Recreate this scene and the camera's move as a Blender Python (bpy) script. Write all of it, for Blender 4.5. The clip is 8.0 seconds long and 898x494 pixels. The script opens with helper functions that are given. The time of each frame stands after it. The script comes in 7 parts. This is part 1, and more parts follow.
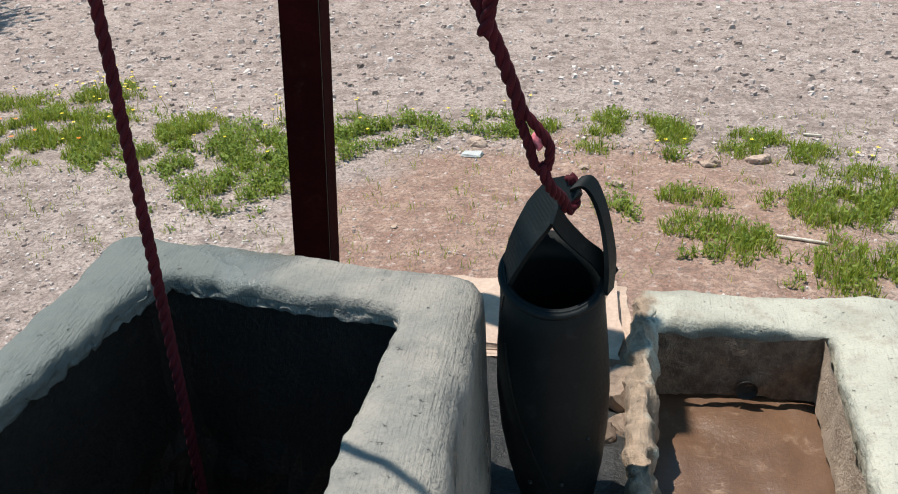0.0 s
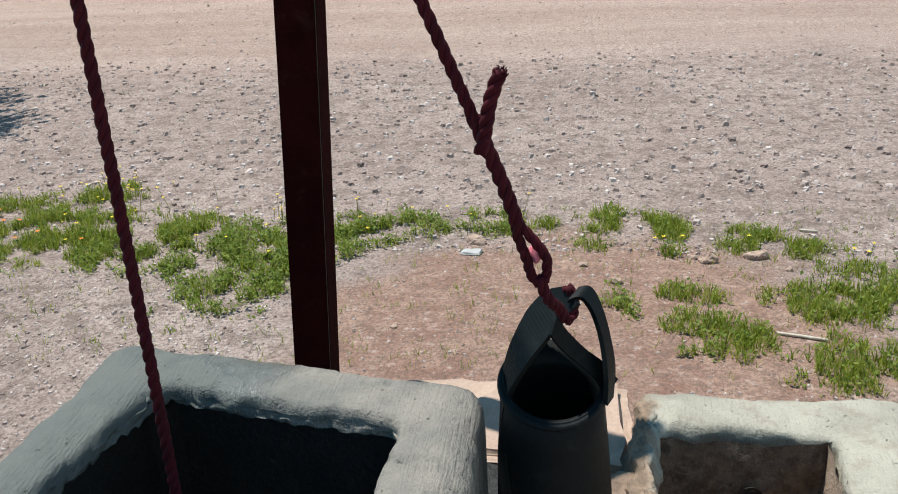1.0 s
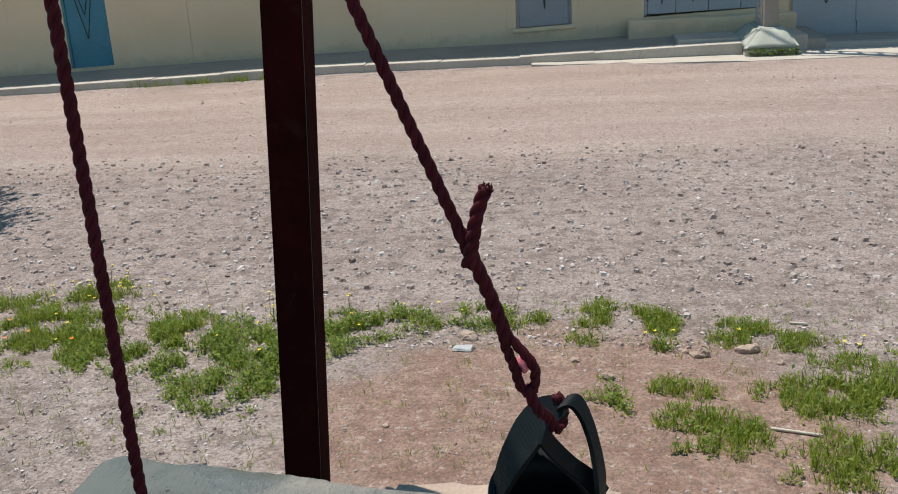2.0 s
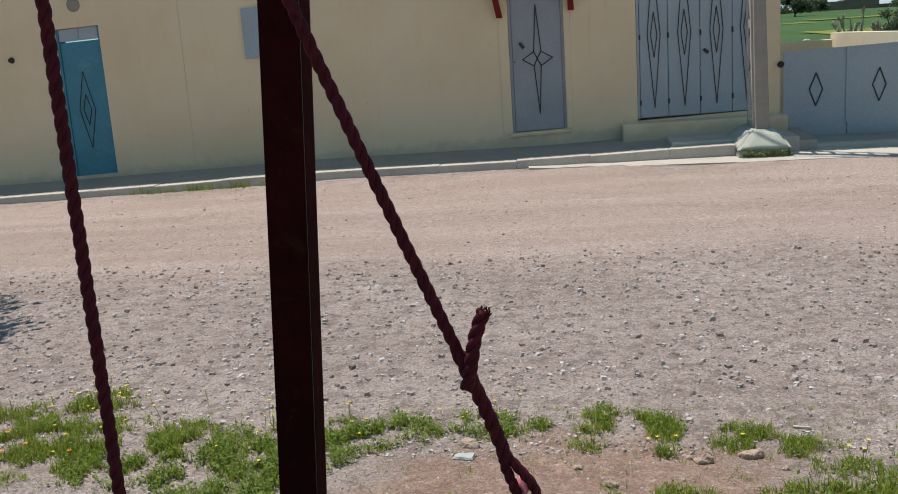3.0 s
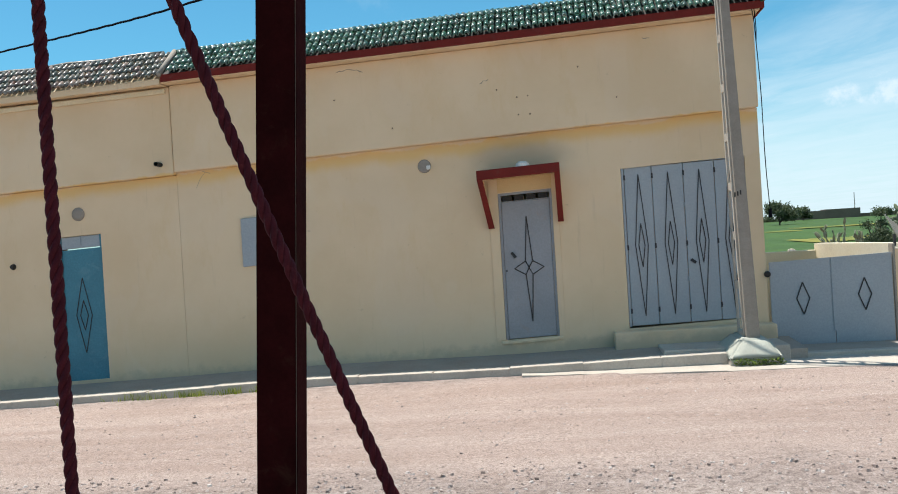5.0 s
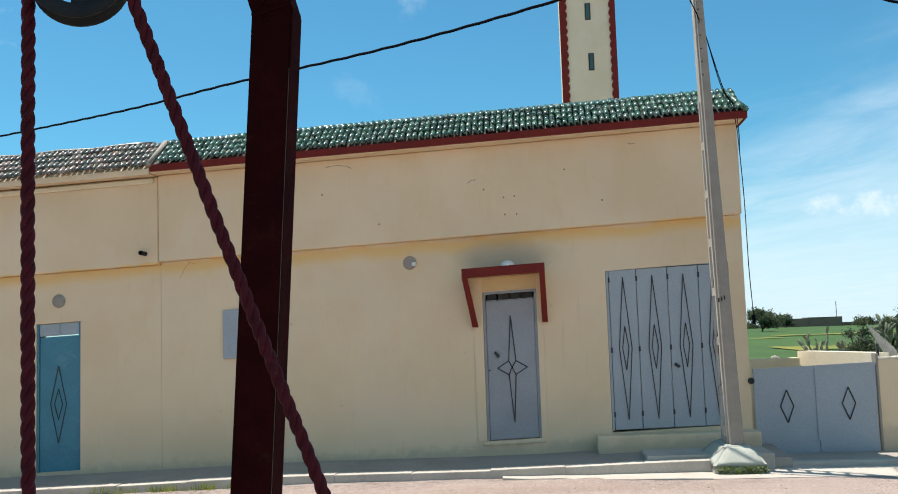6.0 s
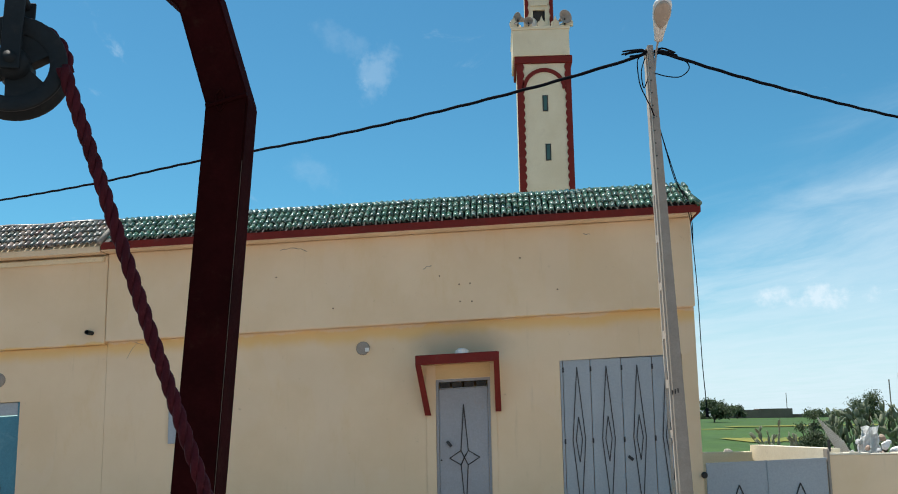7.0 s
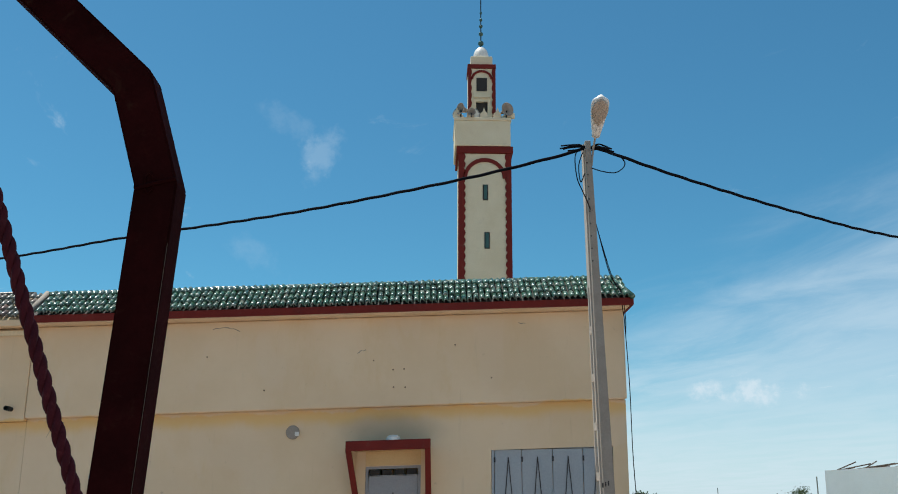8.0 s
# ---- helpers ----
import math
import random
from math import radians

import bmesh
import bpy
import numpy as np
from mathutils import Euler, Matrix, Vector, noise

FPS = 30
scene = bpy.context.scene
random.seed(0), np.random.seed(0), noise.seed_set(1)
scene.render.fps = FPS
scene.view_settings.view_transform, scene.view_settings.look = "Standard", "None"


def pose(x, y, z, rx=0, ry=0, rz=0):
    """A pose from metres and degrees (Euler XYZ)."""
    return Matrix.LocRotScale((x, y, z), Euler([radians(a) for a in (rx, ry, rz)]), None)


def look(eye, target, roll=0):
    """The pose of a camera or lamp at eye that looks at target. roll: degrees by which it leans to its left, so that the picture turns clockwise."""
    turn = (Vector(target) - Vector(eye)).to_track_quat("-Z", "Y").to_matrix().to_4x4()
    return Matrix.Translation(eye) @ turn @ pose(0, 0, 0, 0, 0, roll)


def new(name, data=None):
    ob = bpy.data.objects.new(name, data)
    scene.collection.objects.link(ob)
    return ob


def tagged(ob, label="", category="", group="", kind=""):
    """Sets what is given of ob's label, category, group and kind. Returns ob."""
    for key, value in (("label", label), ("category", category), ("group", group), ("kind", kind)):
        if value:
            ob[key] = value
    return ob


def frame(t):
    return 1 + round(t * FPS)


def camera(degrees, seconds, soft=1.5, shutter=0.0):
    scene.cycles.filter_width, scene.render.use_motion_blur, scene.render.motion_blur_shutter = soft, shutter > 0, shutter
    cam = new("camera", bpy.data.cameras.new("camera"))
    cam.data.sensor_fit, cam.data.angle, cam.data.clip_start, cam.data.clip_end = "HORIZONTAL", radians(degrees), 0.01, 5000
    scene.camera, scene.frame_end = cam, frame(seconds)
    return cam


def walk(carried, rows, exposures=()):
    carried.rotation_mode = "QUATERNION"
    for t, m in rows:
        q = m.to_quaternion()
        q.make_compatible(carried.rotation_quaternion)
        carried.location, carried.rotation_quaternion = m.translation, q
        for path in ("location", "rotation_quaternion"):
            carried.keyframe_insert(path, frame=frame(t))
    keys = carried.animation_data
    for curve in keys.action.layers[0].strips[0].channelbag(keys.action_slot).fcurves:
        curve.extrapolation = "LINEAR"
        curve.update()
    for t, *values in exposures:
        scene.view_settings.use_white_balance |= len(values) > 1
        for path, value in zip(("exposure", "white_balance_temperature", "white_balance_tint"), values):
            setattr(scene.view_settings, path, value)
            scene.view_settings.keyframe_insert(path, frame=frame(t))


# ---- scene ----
cam = camera(49.2, 8.0, soft=1.0)
PATH = [
    (0, (-0.007, -0.031, 1.564), (-0.282, 1.704, 0.607), -2.7),
    (0.5, (-0.005, -0.031, 1.578), (-0.287, 1.741, 0.696), -2.8),
    (1, (-0.004, -0.029, 1.593), (-0.283, 1.787, 0.803), -3.0),
    (1.5, (0.0, -0.03, 1.609), (-0.269, 1.823, 0.905), -3.1),
    (3, (0.009, -0.049, 1.656), (-0.249, 1.889, 1.232), -3.8),
    (3.5, (0.013, -0.067, 1.68), (-0.24, 1.893, 1.376), -4.0),
    (4, (0.018, -0.093, 1.704), (-0.232, 1.881, 1.502), -3.9),
    (4.5, (0.029, -0.096, 1.713), (-0.21, 1.886, 1.597), -4.0),
    (6, (0.021, -0.068, 1.71), (-0.163, 1.915, 1.891), -1.9),
    (6.5, (0.016, -0.041, 1.734), (-0.133, 1.937, 1.989), -1.9),
    (7, (0.018, -0.008, 1.752), (-0.070, 1.96, 2.1), -0.9),
    (7.5, (0.041, -0.041, 1.752), (0.007, 1.912, 2.183), -0.3),
    (8, (0.051, -0.043, 1.756), (0.088, 1.889, 2.272), 0.3),
]
EXPOSURES = [(0.0, 0.52), (1.0, 0.30), (1.5, 0.18), (3.0, 0.02), (3.5, 0.0), (4.0, 0.22), (4.5, 0.40), (6.0, 0.5), (6.5, 0.5), (7.0, 0.4), (7.5, 0.3), (8.0, 0.2)]
walk(cam, [(t, look(eye, target, roll)) for t, eye, target, roll in PATH], EXPOSURES)

# ---- light: high sun from behind the house on the street's far side, hazy blue sky with cirrus ----
SUN_EL, SUN_TRAVEL = radians(70), Vector((0.88, -0.46, 0)).normalized()
sun_dir = Vector((SUN_TRAVEL.x * math.cos(SUN_EL), SUN_TRAVEL.y * math.cos(SUN_EL), -math.sin(SUN_EL)))
sun = new("sun", bpy.data.lights.new("sun", "SUN"))
sun.data.energy, sun.data.angle, sun.data.color = 5.0, radians(0.55), (1.0, 0.95, 0.88)
sun.matrix_world = Matrix.Translation((0, 0, 30)) @ sun_dir.to_track_quat("-Z", "Y").to_matrix().to_4x4()

world = bpy.data.worlds.new("world")
scene.world = world
world.use_nodes = True
wn, wl = world.node_tree.nodes, world.node_tree.links
wn.clear()
w_out, w_bg = wn.new("ShaderNodeOutputWorld"), wn.new("ShaderNodeBackground")
sky = wn.new("ShaderNodeTexSky")
sky.sky_type, sky.sun_disc = "NISHITA", False
sky.sun_elevation, sky.sun_rotation = SUN_EL, math.atan2(-SUN_TRAVEL.x, -SUN_TRAVEL.y)
sky.air_density, sky.dust_density, sky.ozone_density, sky.altitude = 1.0, 0.6, 2.5, 400
w_bg.inputs["Strength"].default_value = 0.092
w_co = wn.new("ShaderNodeTexCoord")
w_sep = wn.new("ShaderNodeSeparateXYZ")
wl.new(w_co.outputs["Generated"], w_sep.inputs[0])


def wmath(op, a, b=None, clamp=False):
    n = wn.new("ShaderNodeMath")
    n.operation, n.use_clamp = op, clamp
    for i, v in enumerate((a, b)):
        if v is None:
            continue
        if isinstance(v, (int, float)):
            n.inputs[i].default_value = v
        else:
            wl.new(v, n.inputs[i])
    return n.outputs[0]


# cirrus: noise on a plane high overhead, drawn out along the wind
w_z = wmath("ADD", wmath("MAXIMUM", w_sep.outputs[2], 0.0), 0.035)
w_u, w_v = wmath("DIVIDE", w_sep.outputs[0], w_z), wmath("DIVIDE", w_sep.outputs[1], w_z)
w_comb = wn.new("ShaderNodeCombineXYZ")
wl.new(wmath("ADD", wmath("MULTIPLY", w_u, 0.85), wmath("MULTIPLY", w_v, 0.25)), w_comb.inputs[0])
wl.new(wmath("MULTIPLY", wmath("SUBTRACT", w_v, wmath("MULTIPLY", w_u, 0.35)), 0.4), w_comb.inputs[1])


def wnoise(scale, detail, rough, dist=0.0):
    n = wn.new("ShaderNodeTexNoise")
    n.inputs["Scale"].default_value, n.inputs["Detail"].default_value = scale, detail
    n.inputs["Roughness"].default_value, n.inputs["Distortion"].default_value = rough, dist
    wl.new(w_comb.outputs[0], n.inputs["Vector"])
    return n.outputs["Fac"]


def wrange(v, a, b, c, d):
    n = wn.new("ShaderNodeMapRange")
    n.interpolation_type = "SMOOTHSTEP"
    wl.new(v, n.inputs[0])
    for i, k in enumerate((a, b, c, d)):
        n.inputs[i + 1].default_value = k
    return n.outputs[0]


# bearing (from +y towards +x) and height of each direction, in degrees
w_az = wmath("MULTIPLY", wmath("ARCTAN2", w_sep.outputs[0], w_sep.outputs[1]), 57.2958)
w_el = wmath("MULTIPLY", wmath("ARCSINE", w_sep.outputs[2]), 57.2958)
w_fine, w_soft = wnoise(2.2, 8, 0.62, 0.6), wnoise(0.9, 5, 0.55, 0.3)
# a sheet of thin high cloud that lies over the eastern sky and thins out to the west
w_edge = wmath("SUBTRACT", wmath("MULTIPLY", w_az, 0.40), wmath("SUBTRACT", w_el, 6.0))
w_edge = wmath("ADD", w_edge, wmath("MULTIPLY", wmath("SUBTRACT", w_fine, 0.5), 9.0))
w_veil = wmath("MULTIPLY", wrange(w_edge, -2.5, 7.0, 0, 1), wrange(w_fine, 0.25, 0.7, 0.72, 0.92))
w_wisp = wmath("MULTIPLY", wrange(wnoise(3.2, 8, 0.66, 1.6), 0.62, 0.82, 0, 1), 0.30)


def puff(az, el, wide, high, lean, strength):
    """A small cloud round a bearing and height."""
    da, de = wmath("SUBTRACT", w_az, az), wmath("SUBTRACT", w_el, el)
    de = wmath("SUBTRACT", de, wmath("MULTIPLY", da, lean))
    n = wn.new("ShaderNodeTexNoise")
    n.inputs["Scale"].default_value, n.inputs["Detail"].default_value, n.inputs["Roughness"].default_value = 30, 7, 0.62
    wl.new(w_co.outputs["Generated"], n.inputs["Vector"])
    u, v = wmath("DIVIDE", da, wide), wmath("DIVIDE", de, high)
    d = wmath("ADD", wmath("ADD", wmath("MULTIPLY", u, u), wmath("MULTIPLY", v, v)), wmath("MULTIPLY", wmath("SUBTRACT", n.outputs["Fac"], 0.5), 6.0))
    return wmath("MULTIPLY", wrange(d, -0.8, 1.1, 1, 0), strength)


w_low = wrange(w_sep.outputs[2], 0.0, 0.14, 0.34, 0.0)
w_cloud = wmath("ADD", wmath("ADD", wmath("MULTIPLY", w_veil, 0.62), w_wisp), w_low)
for p_ in ((17.9, 6.3, 3.0, 0.75, 0.0, 0.55), (-6.6, 20.3, 1.3, 1.5, 0.5, 0.20), (-9.0, 22.0, 1.9, 0.9, -0.4, 0.09), (-10.8, 14.3, 1.8, 0.9, -0.35, 0.10)):
    w_cloud = wmath("ADD", w_cloud, puff(*p_))
w_cloud = wmath("MINIMUM", w_cloud, 0.92)
w_mix = wn.new("ShaderNodeMix")
w_mix.data_type = "RGBA"
wl.new(w_cloud, w_mix.inputs[0])
w_tint = wn.new("ShaderNodeMix")
w_tint.data_type, w_tint.blend_type = "RGBA", "MULTIPLY"
w_tint.inputs[0].default_value = 1.0
wl.new(sky.outputs[0], w_tint.inputs[6])
w_tint.inputs[7].default_value = (0.44, 0.98, 1.04, 1)
wl.new(w_tint.outputs[2], w_mix.inputs[6])
w_mix.inputs[7].default_value = (6.3, 7.5, 8.3, 1)
wl.new(w_mix.outputs[2], w_bg.inputs["Color"])
wl.new(w_bg.outputs[0], w_out.inputs[0])


# ---- materials ----
class Mat:
    """A small builder of node materials, all in world metres."""

    def __init__(self, name):
        self.m = bpy.data.materials.new(name)
        self.m.use_nodes = True
        self.n, self.l = self.m.node_tree.nodes, self.m.node_tree.links
        self.bsdf = self.n["Principled BSDF"]
        self.pos = self.n.new("ShaderNodeNewGeometry").outputs["Position"]

    def put(self, sock, v):
        if isinstance(v, tuple):
            sock.default_value = (*v, 1) if len(v) == 3 else v
        elif isinstance(v, (int, float)):
            sock.default_value = v
        else:
            self.l.new(v, sock)

    def math(self, op, a, b=0.0, clamp=False):
        n = self.n.new("ShaderNodeMath")
        n.operation, n.use_clamp = op, clamp
        self.put(n.inputs[0], a), self.put(n.inputs[1], b)
        return n.outputs[0]

    def noise(self, scale, detail=5, rough=0.6, stretch=None, dist=0.0):
        n = self.n.new("ShaderNodeTexNoise")
        n.inputs["Scale"].default_value, n.inputs["Detail"].default_value = scale, detail
        n.inputs["Roughness"].default_value, n.inputs["Distortion"].default_value = rough, dist
        v = self.pos
        if stretch:
            s = self.n.new("ShaderNodeMapping")
            s.inputs["Scale"].default_value = stretch
            self.l.new(v, s.inputs[0])
            v = s.outputs[0]
        self.l.new(v, n.inputs["Vector"])
        return n.outputs["Fac"]

    def voronoi(self, scale, feature="F1"):
        n = self.n.new("ShaderNodeTexVoronoi")
        n.feature = feature
        n.inputs["Scale"].default_value = scale
        self.l.new(self.pos, n.inputs["Vector"])
        return n

    def ramp(self, v, a, b, c=0.0, d=1.0):
        n = self.n.new("ShaderNodeMapRange")
        n.interpolation_type = "SMOOTHSTEP"
        for i, k in enumerate((v, a, b, c, d)):
            self.put(n.inputs[i], k)
        return n.outputs[0]

    def mix(self, f, a, b, blend="MIX"):
        n = self.n.new("ShaderNodeMix")
        n.data_type, n.blend_type = "RGBA", blend
        self.put(n.inputs[0], f), self.put(n.inputs[6], a), self.put(n.inputs[7], b)
        return n.outputs[2]

    def axis(self, k):
        n = self.n.new("ShaderNodeSeparateXYZ")
        self.l.new(self.pos, n.inputs[0])
        return n.outputs[k]

    def bump(self, h, strength=0.5, dist=0.01, normal=None):
        n = self.n.new("ShaderNodeBump")
        n.inputs["Strength"].default_value, n.inputs["Distance"].default_value = strength, dist
        self.l.new(h, n.inputs["Height"])
        if normal:
            self.l.new(normal, n.inputs["Normal"])
        return n.outputs[0]

    def done(self, color, rough=0.85, normal=None, metal=0.0, spec=0.5):
        self.put(self.bsdf.inputs["Base Color"], color)
        self.put(self.bsdf.inputs["Roughness"], rough)
        self.put(self.bsdf.inputs["Metallic"], metal)
        self.bsdf.inputs["Specular IOR Level"].default_value = spec
        if normal:
            self.l.new(normal, self.bsdf.inputs["Normal"])
        return self.m


def surface(name, a, b, coarse=3.0, fine=60.0, rough=0.85, bump=0.3, dist=0.004, metal=0.0, spec=0.5, stain=None, amount=0.5, stretch=None):
    """Two colours mixed by a coarse and a fine noise, fine relief, and stains of a third colour."""
    k = Mat(name)
    c = k.mix(k.ramp(k.noise(coarse, 6, 0.65, stretch), 0.3, 0.7), a, b)
    f = k.noise(fine, 4, 0.7)
    c = k.mix(k.ramp(f, 0.2, 0.8, 0.0, 0.35), c, tuple(x * 0.55 for x in b))
    if stain:
        c = k.mix(k.math("MULTIPLY", k.ramp(k.noise(coarse * 2.3, 7, 0.7, stretch, 0.6), 0.55, 0.72), amount), c, stain)
    r = k.ramp(f, 0.2, 0.8, max(rough - 0.1, 0.05), min(rough + 0.08, 1))
    return k.done(c, r, k.bump(f, bump, dist), metal, spec)


def varied(name, colours, rough=0.6, spread="island", bump=0.0, spec=0.4, thin=0.0, worn=0.0):
    """Colour by a random value for each island of a mesh or each object."""
    k = Mat(name)
    if spread == "island":
        v = k.n.new("ShaderNodeNewGeometry").outputs["Random Per Island"]
    else:
        v = k.n.new("ShaderNodeObjectInfo").outputs["Random"]
    n = k.n.new("ShaderNodeValToRGB")
    n.color_ramp.interpolation = "LINEAR"
    while len(n.color_ramp.elements) < len(colours):
        n.color_ramp.elements.new(0.5)
    for i, c in enumerate(colours):
        n.color_ramp.elements[i].position = i / (len(colours) - 1)
        n.color_ramp.elements[i].color = (*c, 1)
    k.l.new(v, n.inputs[0])
    f = k.noise(40, 4, 0.7)
    c = k.mix(k.ramp(f, 0.3, 0.8, 0, 0.3), n.outputs[0], tuple(x * 0.5 for x in colours[0]))
    if worn:
        c = k.mix(k.ramp(k.noise(15, 4, 0.7), 0.50, 0.66, 0, worn), c, (0.50, 0.50, 0.45))
    m = k.done(c, rough, k.bump(f, bump, 0.004) if bump else None, 0, spec)
    if thin:
        # light that comes through thin leaves
        tr, mx = k.n.new("ShaderNodeBsdfTranslucent"), k.n.new("ShaderNodeMixShader")
        k.l.new(c, tr.inputs["Color"])
        mx.inputs[0].default_value = thin
        k.l.new(k.bsdf.outputs[0], mx.inputs[1]), k.l.new(tr.outputs[0], mx.inputs[2])
        k.l.new(mx.outputs[0], k.n["Material Output"].inputs["Surface"])
    return m


def ground_material():
    k = Mat("dry_ground")
    x, y = k.axis(0), k.axis(1)
    n1, n2, n3 = k.noise(0.9, 6, 0.65), k.noise(9, 7, 0.7), k.noise(70, 4, 0.75)
    # greyish gravelly earth with pale dust
    c = k.mix(k.ramp(n1, 0.3, 0.7), (0.37, 0.295, 0.26), (0.49, 0.405, 0.36))
    c = k.mix(k.ramp(n2, 0.44, 0.64, 0, 0.7), c, (0.185, 0.14, 0.12))
    # driven track: smoother, paler, pinker, drawn out along the street
    edge = k.math("ADD", y, k.math("MULTIPLY", k.math("SUBTRACT", k.noise(0.5, 5, 0.6), 0.5), 2.4))
    track = k.math("MULTIPLY", k.ramp(edge, 6.4, 7.6), k.ramp(edge, 11.3, 12.3, 1, 0))
    lanes = k.noise(1.3, 5, 0.65, (0.12, 1.0, 1.0))
    c = k.mix(k.math("MULTIPLY", track, 0.8), c, k.mix(k.ramp(lanes, 0.35, 0.65), (0.44, 0.325, 0.27), (0.55, 0.43, 0.37)))
    # red earth round the well
    dx, dy = k.math("DIVIDE", k.math("SUBTRACT", x, 0.0), 1.05), k.math("DIVIDE", k.math("SUBTRACT", y, 2.85), 1.0)
    r = k.math("ADD", k.math("ADD", k.math("MULTIPLY", dx, dx), k.math("MULTIPLY", dy, dy)), k.math("MULTIPLY", k.math("SUBTRACT", k.noise(2.6, 6, 0.65), 0.5), 1.5))
    red = k.ramp(r, 0.55, 1.15, 1, 0)
    c = k.mix(k.math("MULTIPLY", red, 0.85), c, k.mix(k.ramp(n2, 0.35, 0.65), (0.27, 0.145, 0.10), (0.45, 0.30, 0.225)))
    # fine grit of two colours
    v = k.voronoi(55)
    c = k.mix(k.ramp(n3, 0.42, 0.62, 0, 0.6), c, (0.13, 0.095, 0.08))
    c = k.mix(k.math("MULTIPLY", k.ramp(v.outputs["Distance"], 0.12, 0.3, 1, 0), k.ramp(k.noise(4, 3), 0.45, 0.65, 0.0, 0.55)), c, (0.50, 0.42, 0.38))
    n4 = k.noise(24, 5, 0.7)
    c = k.mix(k.ramp(n4, 0.52, 0.68, 0, 0.45), c, (0.15, 0.115, 0.10))
    c = k.mix(k.ramp(n4, 0.44, 0.30, 0, 0.5), c, (0.62, 0.53, 0.48))
    h = k.math("ADD", k.math("MULTIPLY", n2, 0.6), k.math("ADD", k.math("MULTIPLY", n3, 0.25), k.math("MULTIPLY", n4, 0.4)))
    return k.done(c, 0.95, k.bump(h, 1.0, 0.05), 0, 0.2)


def plaster_material():
    k = Mat("cream_plaster")
    x, z = k.axis(0), k.axis(2)
    c = k.mix(k.ramp(k.noise(0.7, 5, 0.6), 0.3, 0.7), (0.655, 0.500, 0.320), (0.715, 0.560, 0.375))
    c = k.mix(k.ramp(k.noise(2.2, 7, 0.7, (1.0, 1.0, 0.35)), 0.52, 0.75, 0, 0.4), c, (0.63, 0.45, 0.24))
    # patches rolled over with a greyer coat, and dirty rain streaks
    c = k.mix(k.ramp(k.noise(1.1, 3, 0.5, (1.0, 1.0, 0.6), 0.8), 0.54, 0.60, 0, 0.22), c, (0.70, 0.57, 0.42))
    c = k.mix(k.ramp(k.noise(3.0, 6, 0.7, (2.6, 1.0, 0.22)), 0.60, 0.78, 0, 0.35), c, (0.46, 0.36, 0.25))
    c = k.mix(k.ramp(k.noise(7, 8, 0.78), 0.63, 0.72, 0, 0.6), c, (0.42, 0.33, 0.24))
    # a wavy ochre band under the overhang
    low = k.math("SUBTRACT", k.math("ADD", 3.10, k.math("MULTIPLY", x, 0.04)), z)
    low = k.math("ADD", low, k.math("MULTIPLY", k.math("SUBTRACT", k.noise(1.4, 5, 0.6, (1.0, 1.0, 0.4)), 0.5), 0.34))
    c = k.mix(k.math("MULTIPLY", k.ramp(low, -0.02, 0.02, 0, 0.75), k.ramp(low, 0.06, 0.24, 1, 0)), c, (0.70, 0.46, 0.17))
    # splashed dirt at the foot
    foot = k.math("SUBTRACT", z, k.math("ADD", 0.10, k.math("MULTIPLY", x, 0.03)))
    foot = k.math("ADD", foot, k.math("MULTIPLY", k.math("SUBTRACT", k.noise(4, 6, 0.7), 0.5), 0.45))
    c = k.mix(k.ramp(foot, 0.02, 0.2, 0.55, 0), c, (0.40, 0.33, 0.24))
    f = k.noise(90, 4, 0.7)
    h = k.math("ADD", k.math("MULTIPLY", f, 0.35), k.noise(6, 4, 0.6))
    # soot over the door
    sx, sz = k.math("DIVIDE", k.math("SUBTRACT", x, -0.45), 0.85), k.math("DIVIDE", k.math("SUBTRACT", z, 2.80), 0.26)
    s = k.ramp(k.math("ADD", k.math("ADD", k.math("MULTIPLY", sx, sx), k.math("MULTIPLY", sz, sz)), k.math("MULTIPLY", k.noise(3, 5), 0.5)), 0.2, 1.3, 0.30, 0)
    c = k.mix(s, c, (0.20, 0.155, 0.125))
    return k.done(c, 0.9, k.bump(h, 0.3, 0.012), 0, 0.25)


M_GROUND = ground_material()
M_PLASTER = plaster_material()
M_CREAM = surface("cream_paint", (0.74, 0.66, 0.47), (0.68, 0.59, 0.40), 2, 50, 0.85, 0.15, stain=(0.45, 0.38, 0.28), amount=0.3)
M_PALE = surface("pale_wall_paint", (0.78, 0.72, 0.58), (0.72, 0.65, 0.50), 2, 50, 0.88, 0.2, stain=(0.50, 0.43, 0.33), amount=0.4)
M_NICHE = surface("yellow_niche_paint", (0.72, 0.53, 0.28), (0.68, 0.49, 0.25), 3, 60, 0.85, 0.15)
M_RED = surface("red_brown_paint", (0.185, 0.020, 0.014), (0.14, 0.016, 0.012), 3, 60, 0.75, 0.15, spec=0.2, stain=(0.12, 0.05, 0.04), amount=0.5)
M_STEELRED = surface("red_oxide_steel", (0.034, 0.005, 0.005), (0.018, 0.003, 0.003), 8, 120, 0.9, 0.12, 0.002, 0, 0.03, (0.04, 0.016, 0.010), 0.6)
M_GREYBLUE = surface("grey_blue_sheet_paint", (0.355, 0.395, 0.42), (0.325, 0.362, 0.388), 1.5, 40, 0.5, 0.05, stain=(0.30, 0.31, 0.33), amount=0.4)
